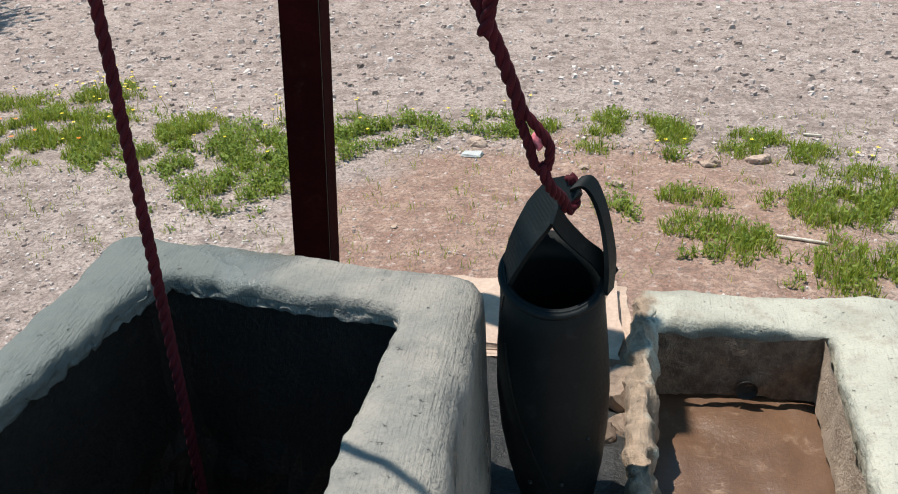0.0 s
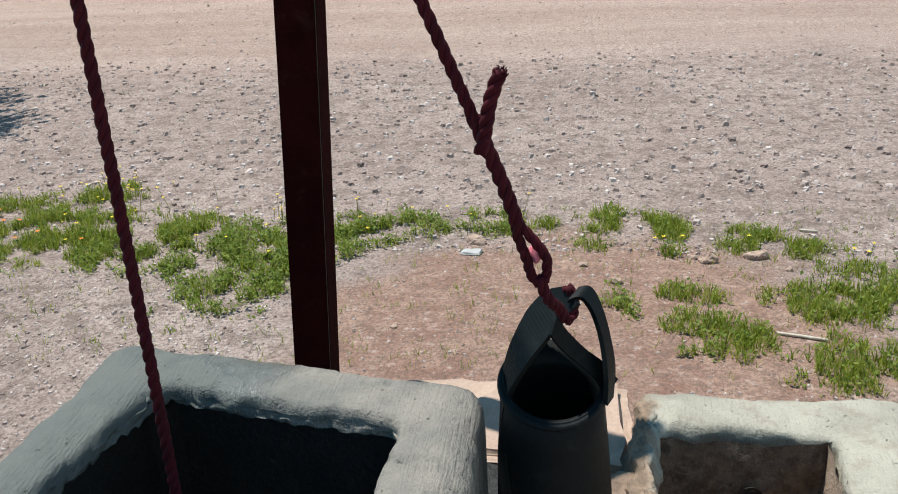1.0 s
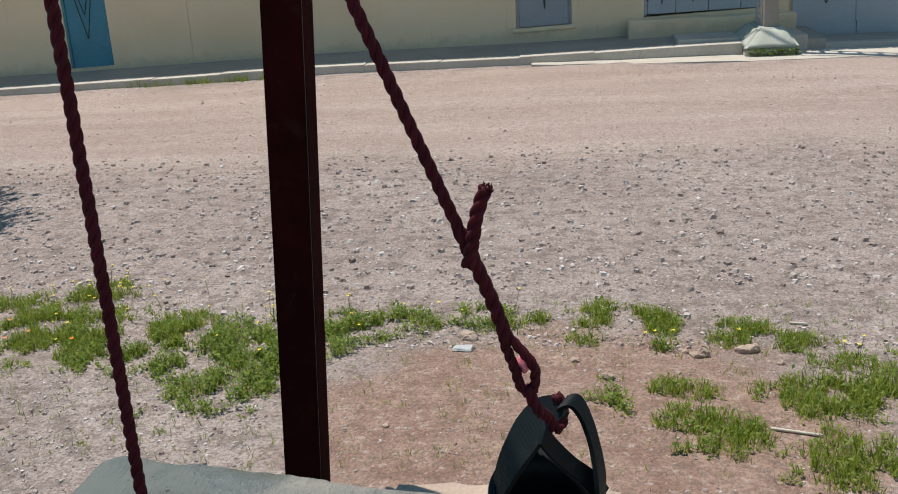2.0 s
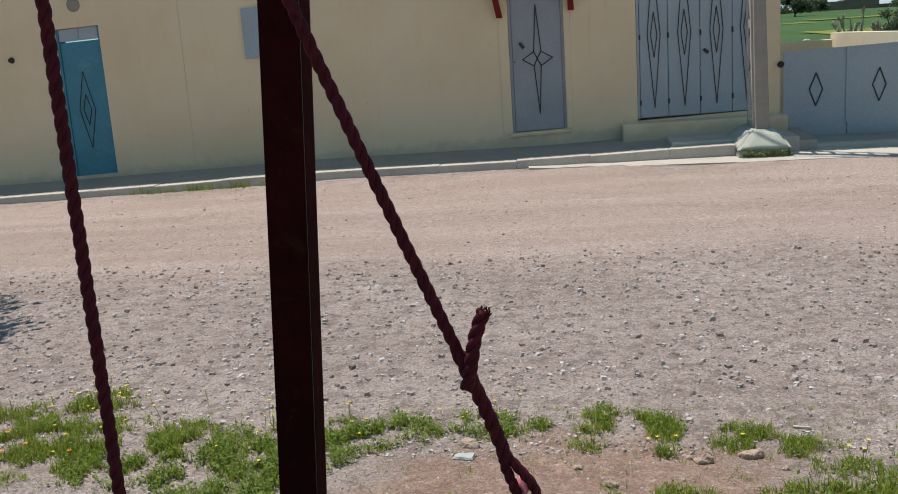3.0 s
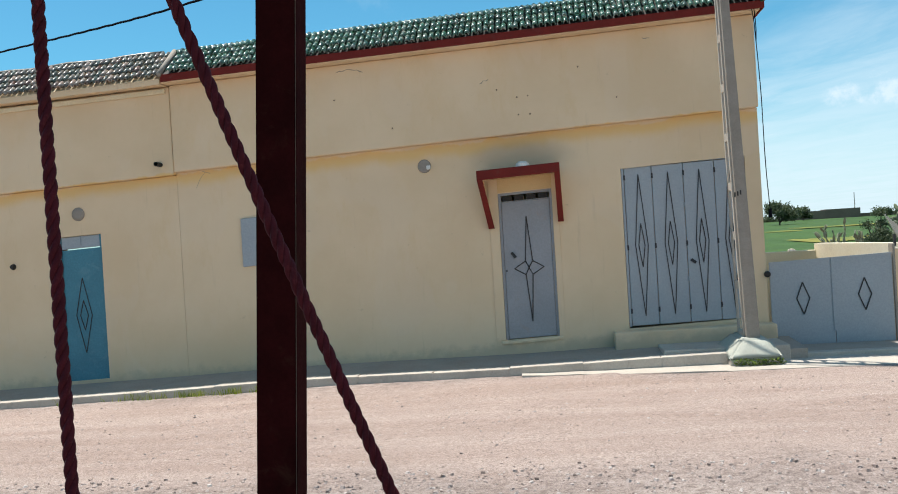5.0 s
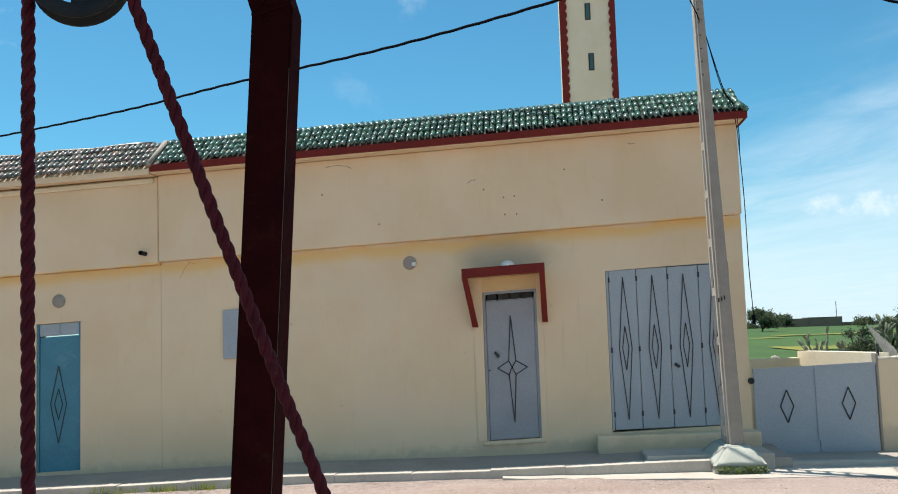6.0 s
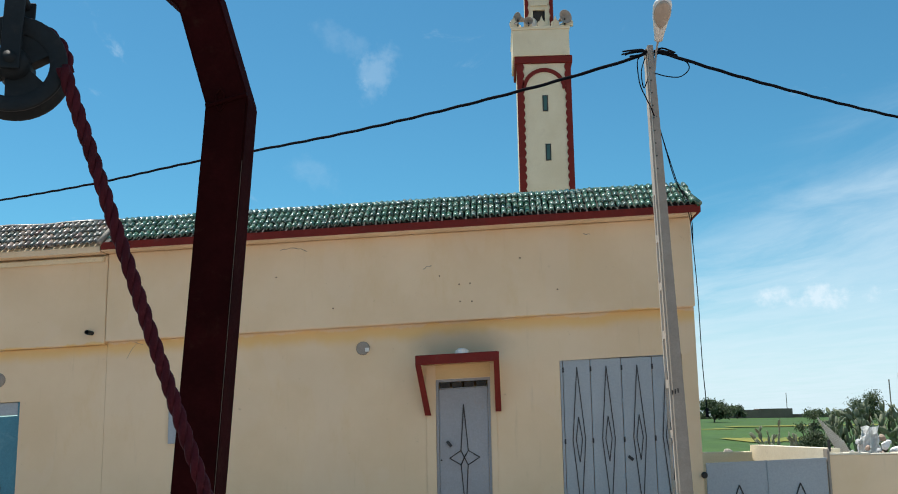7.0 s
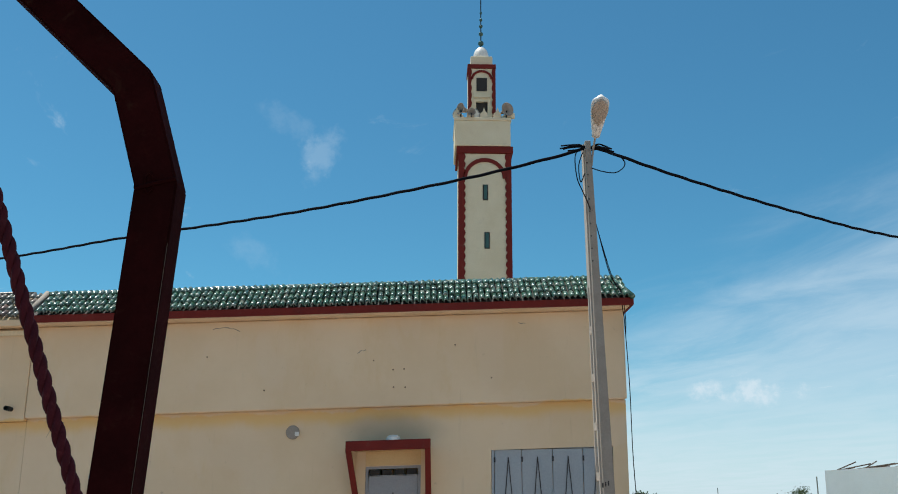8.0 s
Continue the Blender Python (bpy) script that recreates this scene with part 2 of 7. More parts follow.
M_TEAL = surface("teal_sheet_paint", (0.055, 0.225, 0.30), (0.045, 0.185, 0.25), 2, 40, 0.55, 0.06, stain=(0.12, 0.25, 0.30), amount=0.5)
M_BLACK = surface("black_iron", (0.02, 0.02, 0.022), (0.03, 0.028, 0.028), 6, 90, 0.5, 0.1)
M_DARK = surface("dark_void", (0.02, 0.018, 0.016), (0.03, 0.026, 0.022), 4, 50, 0.8, 0.1)
M_CONC = surface("pole_concrete", (0.33, 0.295, 0.25), (0.27, 0.235, 0.195), 3, 60, 0.9, 0.3, stain=(0.20, 0.16, 0.13), amount=0.5)
M_KERB = surface("kerb_concrete", (0.52, 0.47, 0.40), (0.44, 0.39, 0.33), 2, 45, 0.92, 0.35, stain=(0.30, 0.25, 0.21), amount=0.6)
M_PAVE = surface("pavement_cement", (0.38, 0.335, 0.285), (0.32, 0.28, 0.235), 1.5, 45, 0.92, 0.35, stain=(0.24, 0.20, 0.165), amount=0.6)
M_MINT = surface("pole_foot_whitewash", (0.44, 0.45, 0.385), (0.37, 0.375, 0.32), 4, 60, 0.88, 0.3, stain=(0.35, 0.30, 0.24), amount=0.7)
M_RUBBER = surface("black_rubber", (0.004, 0.006, 0.0065), (0.007, 0.0095, 0.010), 14, 160, 0.5, 0.25, 0.0015, 0, 0.15, (0.028, 0.032, 0.033), 0.4)
M_ROPE = surface("red_nylon_rope", (0.075, 0.008, 0.014), (0.045, 0.005, 0.009), 30, 500, 0.75, 0.5, 0.001, 0, 0.15, (0.13, 0.025, 0.03), 0.5)
M_PINK = surface("pink_cloth", (0.75, 0.22, 0.27), (0.65, 0.17, 0.22), 60, 300, 0.8, 0.3, 0.001)
M_IRON = surface("dark_cast_iron", (0.012, 0.016, 0.018), (0.02, 0.023, 0.024), 20, 150, 0.6, 0.3, 0.001, 0.0, 0.15, (0.05, 0.04, 0.03), 0.4)
M_WIRE = surface("black_cable", (0.004, 0.005, 0.008), (0.007, 0.008, 0.012), 5, 60, 0.9, 0.1, 0.001, 0, 0.05)
M_WHITE = surface("white_lamp_shell", (0.72, 0.72, 0.68), (0.66, 0.66, 0.62), 5, 60, 0.45, 0.05)
M_LENS = surface("frosted_lens", (0.42, 0.35, 0.28), (0.36, 0.30, 0.24), 9, 70, 0.2, 0.05)
M_GREENGLASS = surface("green_glazed_finial", (0.02, 0.075, 0.065), (0.03, 0.095, 0.08), 9, 70, 0.2, 0.05)
M_TILE = varied("green_glazed_tile", [(0.012, 0.045, 0.028), (0.022, 0.085, 0.050), (0.04, 0.12, 0.075), (0.024, 0.065, 0.05)], 0.26, "object", 0.15, 0.7, worn=0.55)
M_TILEJ = varied("green_glazed_tile_rest", [(0.012, 0.045, 0.028), (0.022, 0.085, 0.050), (0.04, 0.12, 0.075), (0.024, 0.065, 0.05)], 0.26, "island", 0.15, 0.7, worn=0.55)
M_TILEOLD = varied("worn_clay_tile", [(0.10, 0.065, 0.05), (0.025, 0.05, 0.035), (0.26, 0.19, 0.15), (0.03, 0.055, 0.04), (0.11, 0.055, 0.04)], 0.35, "object", 0.3, 0.6, worn=0.5)
M_STONE = varied("loose_stones", [(0.20, 0.155, 0.135), (0.38, 0.31, 0.275), (0.60, 0.53, 0.49), (0.28, 0.21, 0.18)], 0.95, "island", 0.3, 0.2)
M_GRASS = varied("green_grass", [(0.15, 0.21, 0.02), (0.26, 0.33, 0.035), (0.38, 0.44, 0.06), (0.48, 0.44, 0.15)], 0.75, "island", 0, 0.2, thin=0.45)
M_HERB = varied("dark_green_herbs", [(0.10, 0.15, 0.028), (0.18, 0.25, 0.045), (0.28, 0.35, 0.09)], 0.75, "island", 0, 0.2, thin=0.45)
M_YELLOW = varied("yellow_petals", [(0.75, 0.55, 0.02), (0.85, 0.68, 0.04)], 0.7)
M_ORANGE = varied("orange_petals", [(0.80, 0.20, 0.01), (0.85, 0.30, 0.01)], 0.7)
M_LEAF = varied("dull_green_leaves", [(0.04, 0.065, 0.028), (0.07, 0.10, 0.045), (0.11, 0.145, 0.075), (0.17, 0.19, 0.13)], 0.7, thin=0.45)
M_CACTUS = varied("grey_green_cactus", [(0.09, 0.12, 0.06), (0.18, 0.20, 0.125), (0.33, 0.33, 0.25)], 0.8)
M_WHITEWALL = surface("chalky_whitewash", (0.86, 0.86, 0.84), (0.80, 0.80, 0.78), 1.5, 40, 0.9, 0.3, stain=(0.55, 0.53, 0.48), amount=0.3)
# brown earth, and a lighter copy with the right face's sunlight in its colour
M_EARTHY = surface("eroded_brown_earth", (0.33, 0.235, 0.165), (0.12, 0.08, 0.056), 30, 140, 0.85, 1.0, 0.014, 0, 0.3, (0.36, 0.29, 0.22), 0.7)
M_SAND_LIT = surface("sunlit_sandy_plaster", (0.44, 0.345, 0.26), (0.34, 0.255, 0.185), 22, 130, 0.9, 0.8, 0.008, 0, 0.3, (0.20, 0.14, 0.10), 0.6)
M_GREYDOOR = surface("weathered_grey_door_paint", (0.315, 0.325, 0.345), (0.275, 0.285, 0.30), 2.5, 45, 0.55, 0.08, stain=(0.30, 0.25, 0.22), amount=0.5)
M_BARK = surface("brown_bark", (0.11, 0.08, 0.055), (0.08, 0.055, 0.04), 8, 60, 0.9, 0.6, 0.02)
M_FIELD = surface("green_crop", (0.042, 0.10, 0.006), (0.026, 0.07, 0.004), 0.08, 1.2, 0.95, 0.6, 0.1)
M_BLOOM = surface("yellow_bloom", (0.26, 0.215, 0.025), (0.10, 0.15, 0.02), 0.25, 1.5, 0.95, 0.5, 0.1)
M_FARMUD = surface("far_mud_wall", (0.22, 0.165, 0.125), (0.17, 0.125, 0.095), 0.4, 6, 0.95, 0.3, 0.05)
M_SHEET = surface("pale_plastic_sheet", (0.48, 0.49, 0.48), (0.38, 0.38, 0.37), 3, 30, 0.6, 0.4, 0.02, stain=(0.35, 0.31, 0.27), amount=0.5)
M_REED = surface("dry_reed", (0.60, 0.55, 0.46), (0.48, 0.43, 0.35), 5, 60, 0.9, 0.5, 0.01)

# ---- shape helpers ----
def part(name, bm, material, parent=None, label="", smooth=False):
    """Links a bmesh as one mesh object, under a thing or a part where one is given."""
    me = bpy.data.meshes.new(name)
    bm.normal_update()
    bm.to_mesh(me)
    bm.free()
    me.materials.append(material)
    if smooth:
        me.shade_smooth()
    ob = new(name, me)
    if parent:
        ob.parent = parent
        ob.matrix_parent_inverse = parent.matrix_world.inverted()
    return tagged(ob, label)


def thing(name, at, label, category, group="", kind=""):
    ob = new(name)
    ob.empty_display_size = 0.1
    ob.location = at
    ob.matrix_world = Matrix.Translation(at)
    return tagged(ob, label, category, group, kind)


def box(bm, x0, x1, y0, y1, z0, z1, slope=0.0, bevel=0.0):
    """A box between the given limits; slope: its rise for each metre along x."""
    vs = [bm.verts.new((x, y, z + slope * x)) for z in (z0, z1) for x, y in ((x0, y0), (x1, y0), (x1, y1), (x0, y1))]
    fs = [bm.faces.new([vs[i] for i in f]) for f in ((3, 2, 1, 0), (4, 5, 6, 7), (0, 1, 5, 4), (1, 2, 6, 5), (2, 3, 7, 6), (3, 0, 4, 7))]
    if bevel:
        bmesh.ops.bevel(bm, geom=list({e for f in fs for e in f.edges}), offset=bevel, segments=2, affect="EDGES", profile=0.5)
    return bm


def boxes(*rows, slope=0.0, bevel=0.0):
    bm = bmesh.new()
    for r in rows:
        box(bm, *r, slope=slope, bevel=bevel)
    return bm


def hull8(bm, lower, upper):
    """A solid between two four-cornered rings."""
    vs = [bm.verts.new(p) for p in (*lower, *upper)]
    for f in ((3, 2, 1, 0), (4, 5, 6, 7), (0, 1, 5, 4), (1, 2, 6, 5), (2, 3, 7, 6), (3, 0, 4, 7)):
        bm.faces.new([vs[i] for i in f])
    return bm


def frames_along(pts):
    """Tangent and two normals for each point of a path."""
    out, up = [], None
    for i, p in enumerate(pts):
        t = (pts[min(i + 1, len(pts) - 1)] - pts[max(i - 1, 0)]).normalized()
        if up is None:
            up = t.orthogonal().normalized()
        up = (up - t * up.dot(t)).normalized()
        out.append((t, up, t.cross(up)))
    return out


def tube(bm, pts, radius, sides=8, caps=True):
    """A round tube along a path; radius a number or one for each point."""
    pts = [Vector(p) for p in pts]
    rings = []
    for i, (p, (_, u, v)) in enumerate(zip(pts, frames_along(pts))):
        r = radius[i] if isinstance(radius, (list, tuple)) else radius
        rings.append([bm.verts.new(p + (u * math.cos(a) + v * math.sin(a)) * r) for a in (2 * math.pi * k / sides for k in range(sides))])
    for a, b in zip(rings, rings[1:]):
        for k in range(sides):
            bm.faces.new((a[k], a[(k + 1) % sides], b[(k + 1) % sides], b[k]))
    if caps:
        bm.faces.new(rings[0][::-1]), bm.faces.new(rings[-1])
    return bm


def smooth_path(pts, n=10):
    """Catmull-Rom through the points."""
    pts = [Vector(p) for p in pts]
    ext = [pts[0] * 2 - pts[1], *pts, pts[-1] * 2 - pts[-2]]
    out = []
    for a, b, c, d in zip(ext, ext[1:], ext[2:], ext[3:]):
        for k in range(n):
            t = k / n
            out.append(0.5 * (2 * b + (c - a) * t + (2 * a - 5 * b + 4 * c - d) * t * t + (3 * b - 3 * c + d - a) * t ** 3))
    return out + [pts[-1]]


def resample(pts, step):
    out, rest = [pts[0].copy()], 0.0
    for a, b in zip(pts, pts[1:]):
        length = (b - a).length
        d = step - rest
        while d <= length and length > 0:
            out.append(a.lerp(b, d / length))
            d += step
        rest = (rest + length) % step
    return out


def twisted(bm, pts, radius, pitch=0.05, step=0.005, strands=3):
    """Laid rope: strands wound round a path."""
    pts = resample([Vector(p) for p in pts], step)
    fr = frames_along(pts)
    for s in range(strands):
        way = []
        for i, (p, (_, u, v)) in enumerate(zip(pts, fr)):
            a = 2 * math.pi * (i * step / pitch + s / strands)
            way.append(p + (u * math.cos(a) + v * math.sin(a)) * radius * 0.5)
        tube(bm, way, radius * 0.56, 7)
    return bm


def lathe(bm, profile, centre, axis="z", sides=24):
    """Turns a profile of (radius, height) round an axis through centre."""
    c, rings = Vector(centre), []
    for r, h in profile:
        ring = []
        for k in range(sides):
            a = 2 * math.pi * k / sides
            u, v = r * math.cos(a), r * math.sin(a)
            ring.append(bm.verts.new(c + (Vector((u, v, h)) if axis == "z" else Vector((u, h, v)))))
        rings.append(ring)
    for a, b in zip(rings, rings[1:]):
        for k in range(sides):
            bm.faces.new((a[k], a[(k + 1) % sides], b[(k + 1) % sides], b[k]))
    return bm


def flat_shape(bm, outline, y0, y1):
    """A plate of the outline (x, z), from y0 in front to y1 behind."""
    a, b = [bm.verts.new((x, y0, z)) for x, z in outline], [bm.verts.new((x, y1, z)) for x, z in outline]
    bm.faces.new(a), bm.faces.new(b[::-1])
    for i in range(len(a)):
        j = (i + 1) % len(a)
        bm.faces.new((a[j], a[i], b[i], b[j]))
    return bm


def rod_loop(bm, corners, y, r):
    """A closed bar of square section through corners (x, z)."""
    for (xa, za), (xb, zb) in zip(corners, corners[1:] + corners[:1]):
        tube(bm, [(xa, y, za), (xb, y, zb)], r, 6)
    return bm


def rough_up(bm, amount, scale, seed=0.0, keep=lambda p: 1.0):
    for v in bm.verts:
        p = v.co * scale + Vector((seed, seed * 2, -seed))
        v.co += noise.noise_vector(p) * amount * keep(v.co) + noise.noise_vector(p * 3.1) * amount * 0.4 * keep(v.co)
    return bm


def ground_z(x, y):
    """The lie of the land."""
    far = min(max((y - 7.5) / 4.0, 0), 1)
    z = float(np.interp(x, (-14, -7.7, -4.0, -3.4, -0.3, 9), (-0.34, -0.205, -0.115, -0.085, -0.047, -0.047))) * far
    if -7 < x < 7 and -3 < y < 13:
        z += 0.018 * noise.noise((x * 0.9, y * 0.9, 3.0)) + 0.012 * noise.noise((x * 3.5, y * 3.5, 1.0)) * (1 if y < 7 else 0.5)
        # the trodden mound round the well, lower where the weeds grow
        d = math.hypot(x / 1.2, (y - 2.2) / 1.5)
        z += 0.05 * max(0, 1 - d) ** 1
    return z

# ---- ground, to the horizon ----
def axis_steps(lo, hi, fine, reach, grow=1.35):
    mid = [lo + fine * i for i in range(int(round((hi - lo) / fine)) + 1)]
    a, b, s = [], [], fine
    while (b[-1] if b else hi) < reach:
        s *= grow
        b.append((b[-1] if b else hi) + s)
    s = fine
    while (a[-1] if a else lo) > -reach:
        s *= grow
        a.append((a[-1] if a else lo) - s)
    return a[::-1] + mid + b


def build_ground():
    xs, ys = axis_steps(-6.0, 5.0, 0.07, 900), axis_steps(-1.0, 12.6, 0.07, 900)
    verts = [(x, y, ground_z(x, y)) for y in ys for x in xs]
    n = len(xs)
    faces = [(j * n + i, j * n + i + 1, (j + 1) * n + i + 1, (j + 1) * n + i) for j in range(len(ys) - 1) for i in range(n - 1)]
    me = bpy.data.meshes.new("ground")
    me.from_pydata(verts, [], faces)
    me.materials.append(M_GROUND)
    me.shade_smooth()
    return tagged(new("ground", me), "dusty pinkish gravel ground with red earth by the well", "ground", kind="structure")


build_ground()
FY, SL = 13.53, 0.04


def pave_z(x):
    """Height of the kerb's top along the street."""
    return float(np.interp(x, (-14, -7.7, -5.65, -4.07, -3.37, -0.31, 0.77, 1.9), (-0.30, -0.125, -0.065, -0.008, 0.012, 0.040, 0.080, 0.108)))


def build_pavement():
    pav = thing("pavement", (0, 13, 0), "worn grey cement pavement along the house front", "pavement", kind="structure")
    bm = bmesh.new()
    xs = [-14 + 0.5 * i for i in range(35)]
    for a, b in zip(xs, xs[1:]):
        hull8(bm, [(a, 12.5, -0.5), (b, 12.5, -0.5), (b, 13.6, -0.5), (a, 13.6, -0.5)],
              [(a, 12.5, pave_z(a) - 0.015), (b, 12.5, pave_z(b) - 0.015), (b, 13.6, pave_z(b) + 0.03), (a, 13.6, pave_z(a) + 0.03)])
    bmesh.ops.remove_doubles(bm, verts=bm.verts, dist=0.001)
    part("slab", bm, M_PAVE, pav)
    rnd = random.Random(3)
    x = -13.0
    while x < 1.9:
        w = min(0.95 + rnd.uniform(-0.04, 0.04), 1.98 - x)
        dz, dy = rnd.uniform(-0.012, 0.012), rnd.uniform(-0.015, 0.015)
        za, zb = pave_z(x) + 0.002 + dz * 0.5, pave_z(x + w) + 0.002 + dz * 0.5
        bm = bmesh.new()
        y0 = 12.22 + dy * 0.3
        hull8(bm, [(x + 0.0015, y0, -0.6), (x + w - 0.0015, y0, -0.6), (x + w - 0.0015, 12.497, -0.6), (x + 0.0015, 12.497, -0.6)],
              [(x + 0.0015, y0 + 0.01, za), (x + w - 0.0015, y0 + 0.01, zb), (x + w - 0.0015, 12.497, zb + 0.002), (x + 0.0015, 12.497, za + 0.002)])
        bmesh.ops.bevel(bm, geom=[e for e in bm.edges if min(v.co.z for v in e.verts) > -0.5], offset=0.006, segments=2, affect="EDGES")
        part("kerb_stone", bm, M_KERB, pav)
        x += w
    # the raised strip before the folding gate, and the low apron by the yard
    part("upper_strip", boxes((1.24, 2.79, 12.485, 13.205, -0.1, 0.140), slope=0.004, bevel=0.012), M_KERB, pav)
    part("apron", boxes((2.83, 9.0, 12.75, 13.5, -0.3, 0.018), slope=0.0, bevel=0.012), M_PAVE, pav)
    part("apron_edge", boxes((2.84, 9.0, 12.58, 12.745, -0.3, 0.026), slope=0.0, bevel=0.015), M_KERB, pav)
    bm = bmesh.new()
    hull8(bm, [(-0.55, 12.05, -0.4), (1.9, 11.72, -0.4), (1.9, 12.215, -0.4), (-0.55, 12.215, -0.4)], [(-0.55, 12.05, -0.034), (1.9, 11.72, -0.030), (1.9, 12.215, -0.026), (-0.55, 12.215, -0.030)])
    bmesh.ops.subdivide_edges(bm, edges=bm.edges[:], cuts=6, use_grid_fill=True)
    rough_up(bm, 0.012, 3.0, 2.0)
    part("lower_slab", bm, M_KERB, pav)
    bm = bmesh.new()
    hull8(bm, [(1.9, 11.72, -0.4), (9.0, 11.70, -0.4), (9.0, 12.578, -0.4), (1.9, 12.578, -0.4)], [(1.9, 11.72, -0.036), (9.0, 11.70, -0.036), (9.0, 12.578, -0.028), (1.9, 12.578, -0.028)])
    bmesh.ops.subdivide_edges(bm, edges=bm.edges[:], cuts=6, use_grid_fill=True)
    rough_up(bm, 0.008, 3.0, 4.0)
    part("lower_slab", bm, M_KERB, pav)


build_pavement()


# ---- the house with the folding gate ----
def wall_with_openings(bm, x0, x1, z0, z1, y0, y1, openings, slope):
    """One wall with openings (xa, xb, za, zb) that go through it."""
    xs = sorted({x0, x1, *(v for o in openings for v in o[:2])})
    zs = sorted({z0, z1, *(min(max(v, z0), z1) for o in openings for v in o[2:])})
    solid = {(i, j) for i in range(len(xs) - 1) for j in range(len(zs) - 1)
             if not any(o[0] < (xs[i] + xs[i + 1]) / 2 < o[1] and o[2] < (zs[j] + zs[j + 1]) / 2 < o[3] for o in openings)}
    seen = {}

    def vert(i, j, y):
        if (i, j, y) not in seen:
            seen[i, j, y] = bm.verts.new((xs[i], y, zs[j] + slope * xs[i]))
        return seen[i, j, y]

    for i, j in solid:
        bm.faces.new((vert(i, j, y0), vert(i + 1, j, y0), vert(i + 1, j + 1, y0), vert(i, j + 1, y0)))
        bm.faces.new((vert(i, j + 1, y1), vert(i + 1, j + 1, y1), vert(i + 1, j, y1), vert(i, j, y1)))
        for di, dj, p, q in ((-1, 0, (i, j + 1), (i, j)), (1, 0, (i + 1, j), (i + 1, j + 1)), (0, -1, (i, j), (i + 1, j)), (0, 1, (i + 1, j + 1), (i, j + 1))):
            if (i + di, j + dj) not in solid:
                bm.faces.new((vert(*q, y0), vert(*p, y0), vert(*p, y1), vert(*q, y1)))
    return bm


def tile_mesh(name, material, w=0.070, length=0.185):
    """One half-round roof tile, its arch towards +z, running down towards -y."""
    bm = bmesh.new()
    seg, rings = 6, []
    for y, s in ((0.0, 0.98), (-length, 1.05)):
        for r in (w * 0.5 * s, w * 0.5 * s - 0.014):
            rings.append([bm.verts.new((r * math.cos(a), y, r * 1.1 * math.sin(a))) for a in (math.pi * k / seg for k in range(seg + 1))])
    o0, i0, o1, i1 = rings
    for k in range(seg):
        bm.faces.new((o0[k], o0[k + 1], o1[k + 1], o1[k])), bm.faces.new((i0[k + 1], i0[k], i1[k], i1[k + 1]))
        bm.faces.new((o1[k], o1[k + 1], i1[k + 1], i1[k])), bm.faces.new((o0[k + 1], o0[k], i0[k], i0[k + 1]))
    bm.normal_update()
    me = bpy.data.meshes.new(name)
    bm.to_mesh(me)
    bm.free()
    me.materials.append(material)
    me.shade_smooth()
    return me


def lay_tiles(roof, x0, x1, pitch, rows, eave_y, eave_z, rise, run, mesh, slope, rest_material, limit, seed):
    """Rows of tiles up a slope; the first ones as objects of their own, those past the limit as one joined part."""
    rnd = random.Random(seed)
    tilt = math.atan2(rise, run)
    spots = []
    n = int((x1 - x0) / pitch)
    for j in range(rows):
        for i in range(n):
            x = x1 - pitch * (i + 0.5)
            f = (j + 1.0) / rows
            spots.append((x, eave_y + run * f, eave_z + rise * f + slope * x + 0.012))
    spots.sort(key=lambda p: -p[0])
    joined = bmesh.new()
    for k, (x, y, z) in enumerate(spots):
        m = Matrix.Translation((x + rnd.uniform(-0.006, 0.006), y, z + rnd.uniform(-0.006, 0.006))) @ Euler((tilt - 0.05 + rnd.uniform(-0.03, 0.03), rnd.uniform(-0.03, 0.03), rnd.uniform(-0.05, 0.05))).to_matrix().to_4x4()
        if k < limit:
            ob = new("tile", mesh)
            ob.parent = roof
            ob.matrix_basis = m
        else:
            joined.from_mesh(mesh)
            joined.verts.ensure_lookup_table()
            count = len(mesh.vertices)
            bmesh.ops.transform(joined, matrix=m, verts=joined.verts[-count:])
    if len(joined.verts):
        tagged(part("tiles_beyond", joined, rest_material, roof, smooth=True), kind="stuff")
    else:
        joined.free()


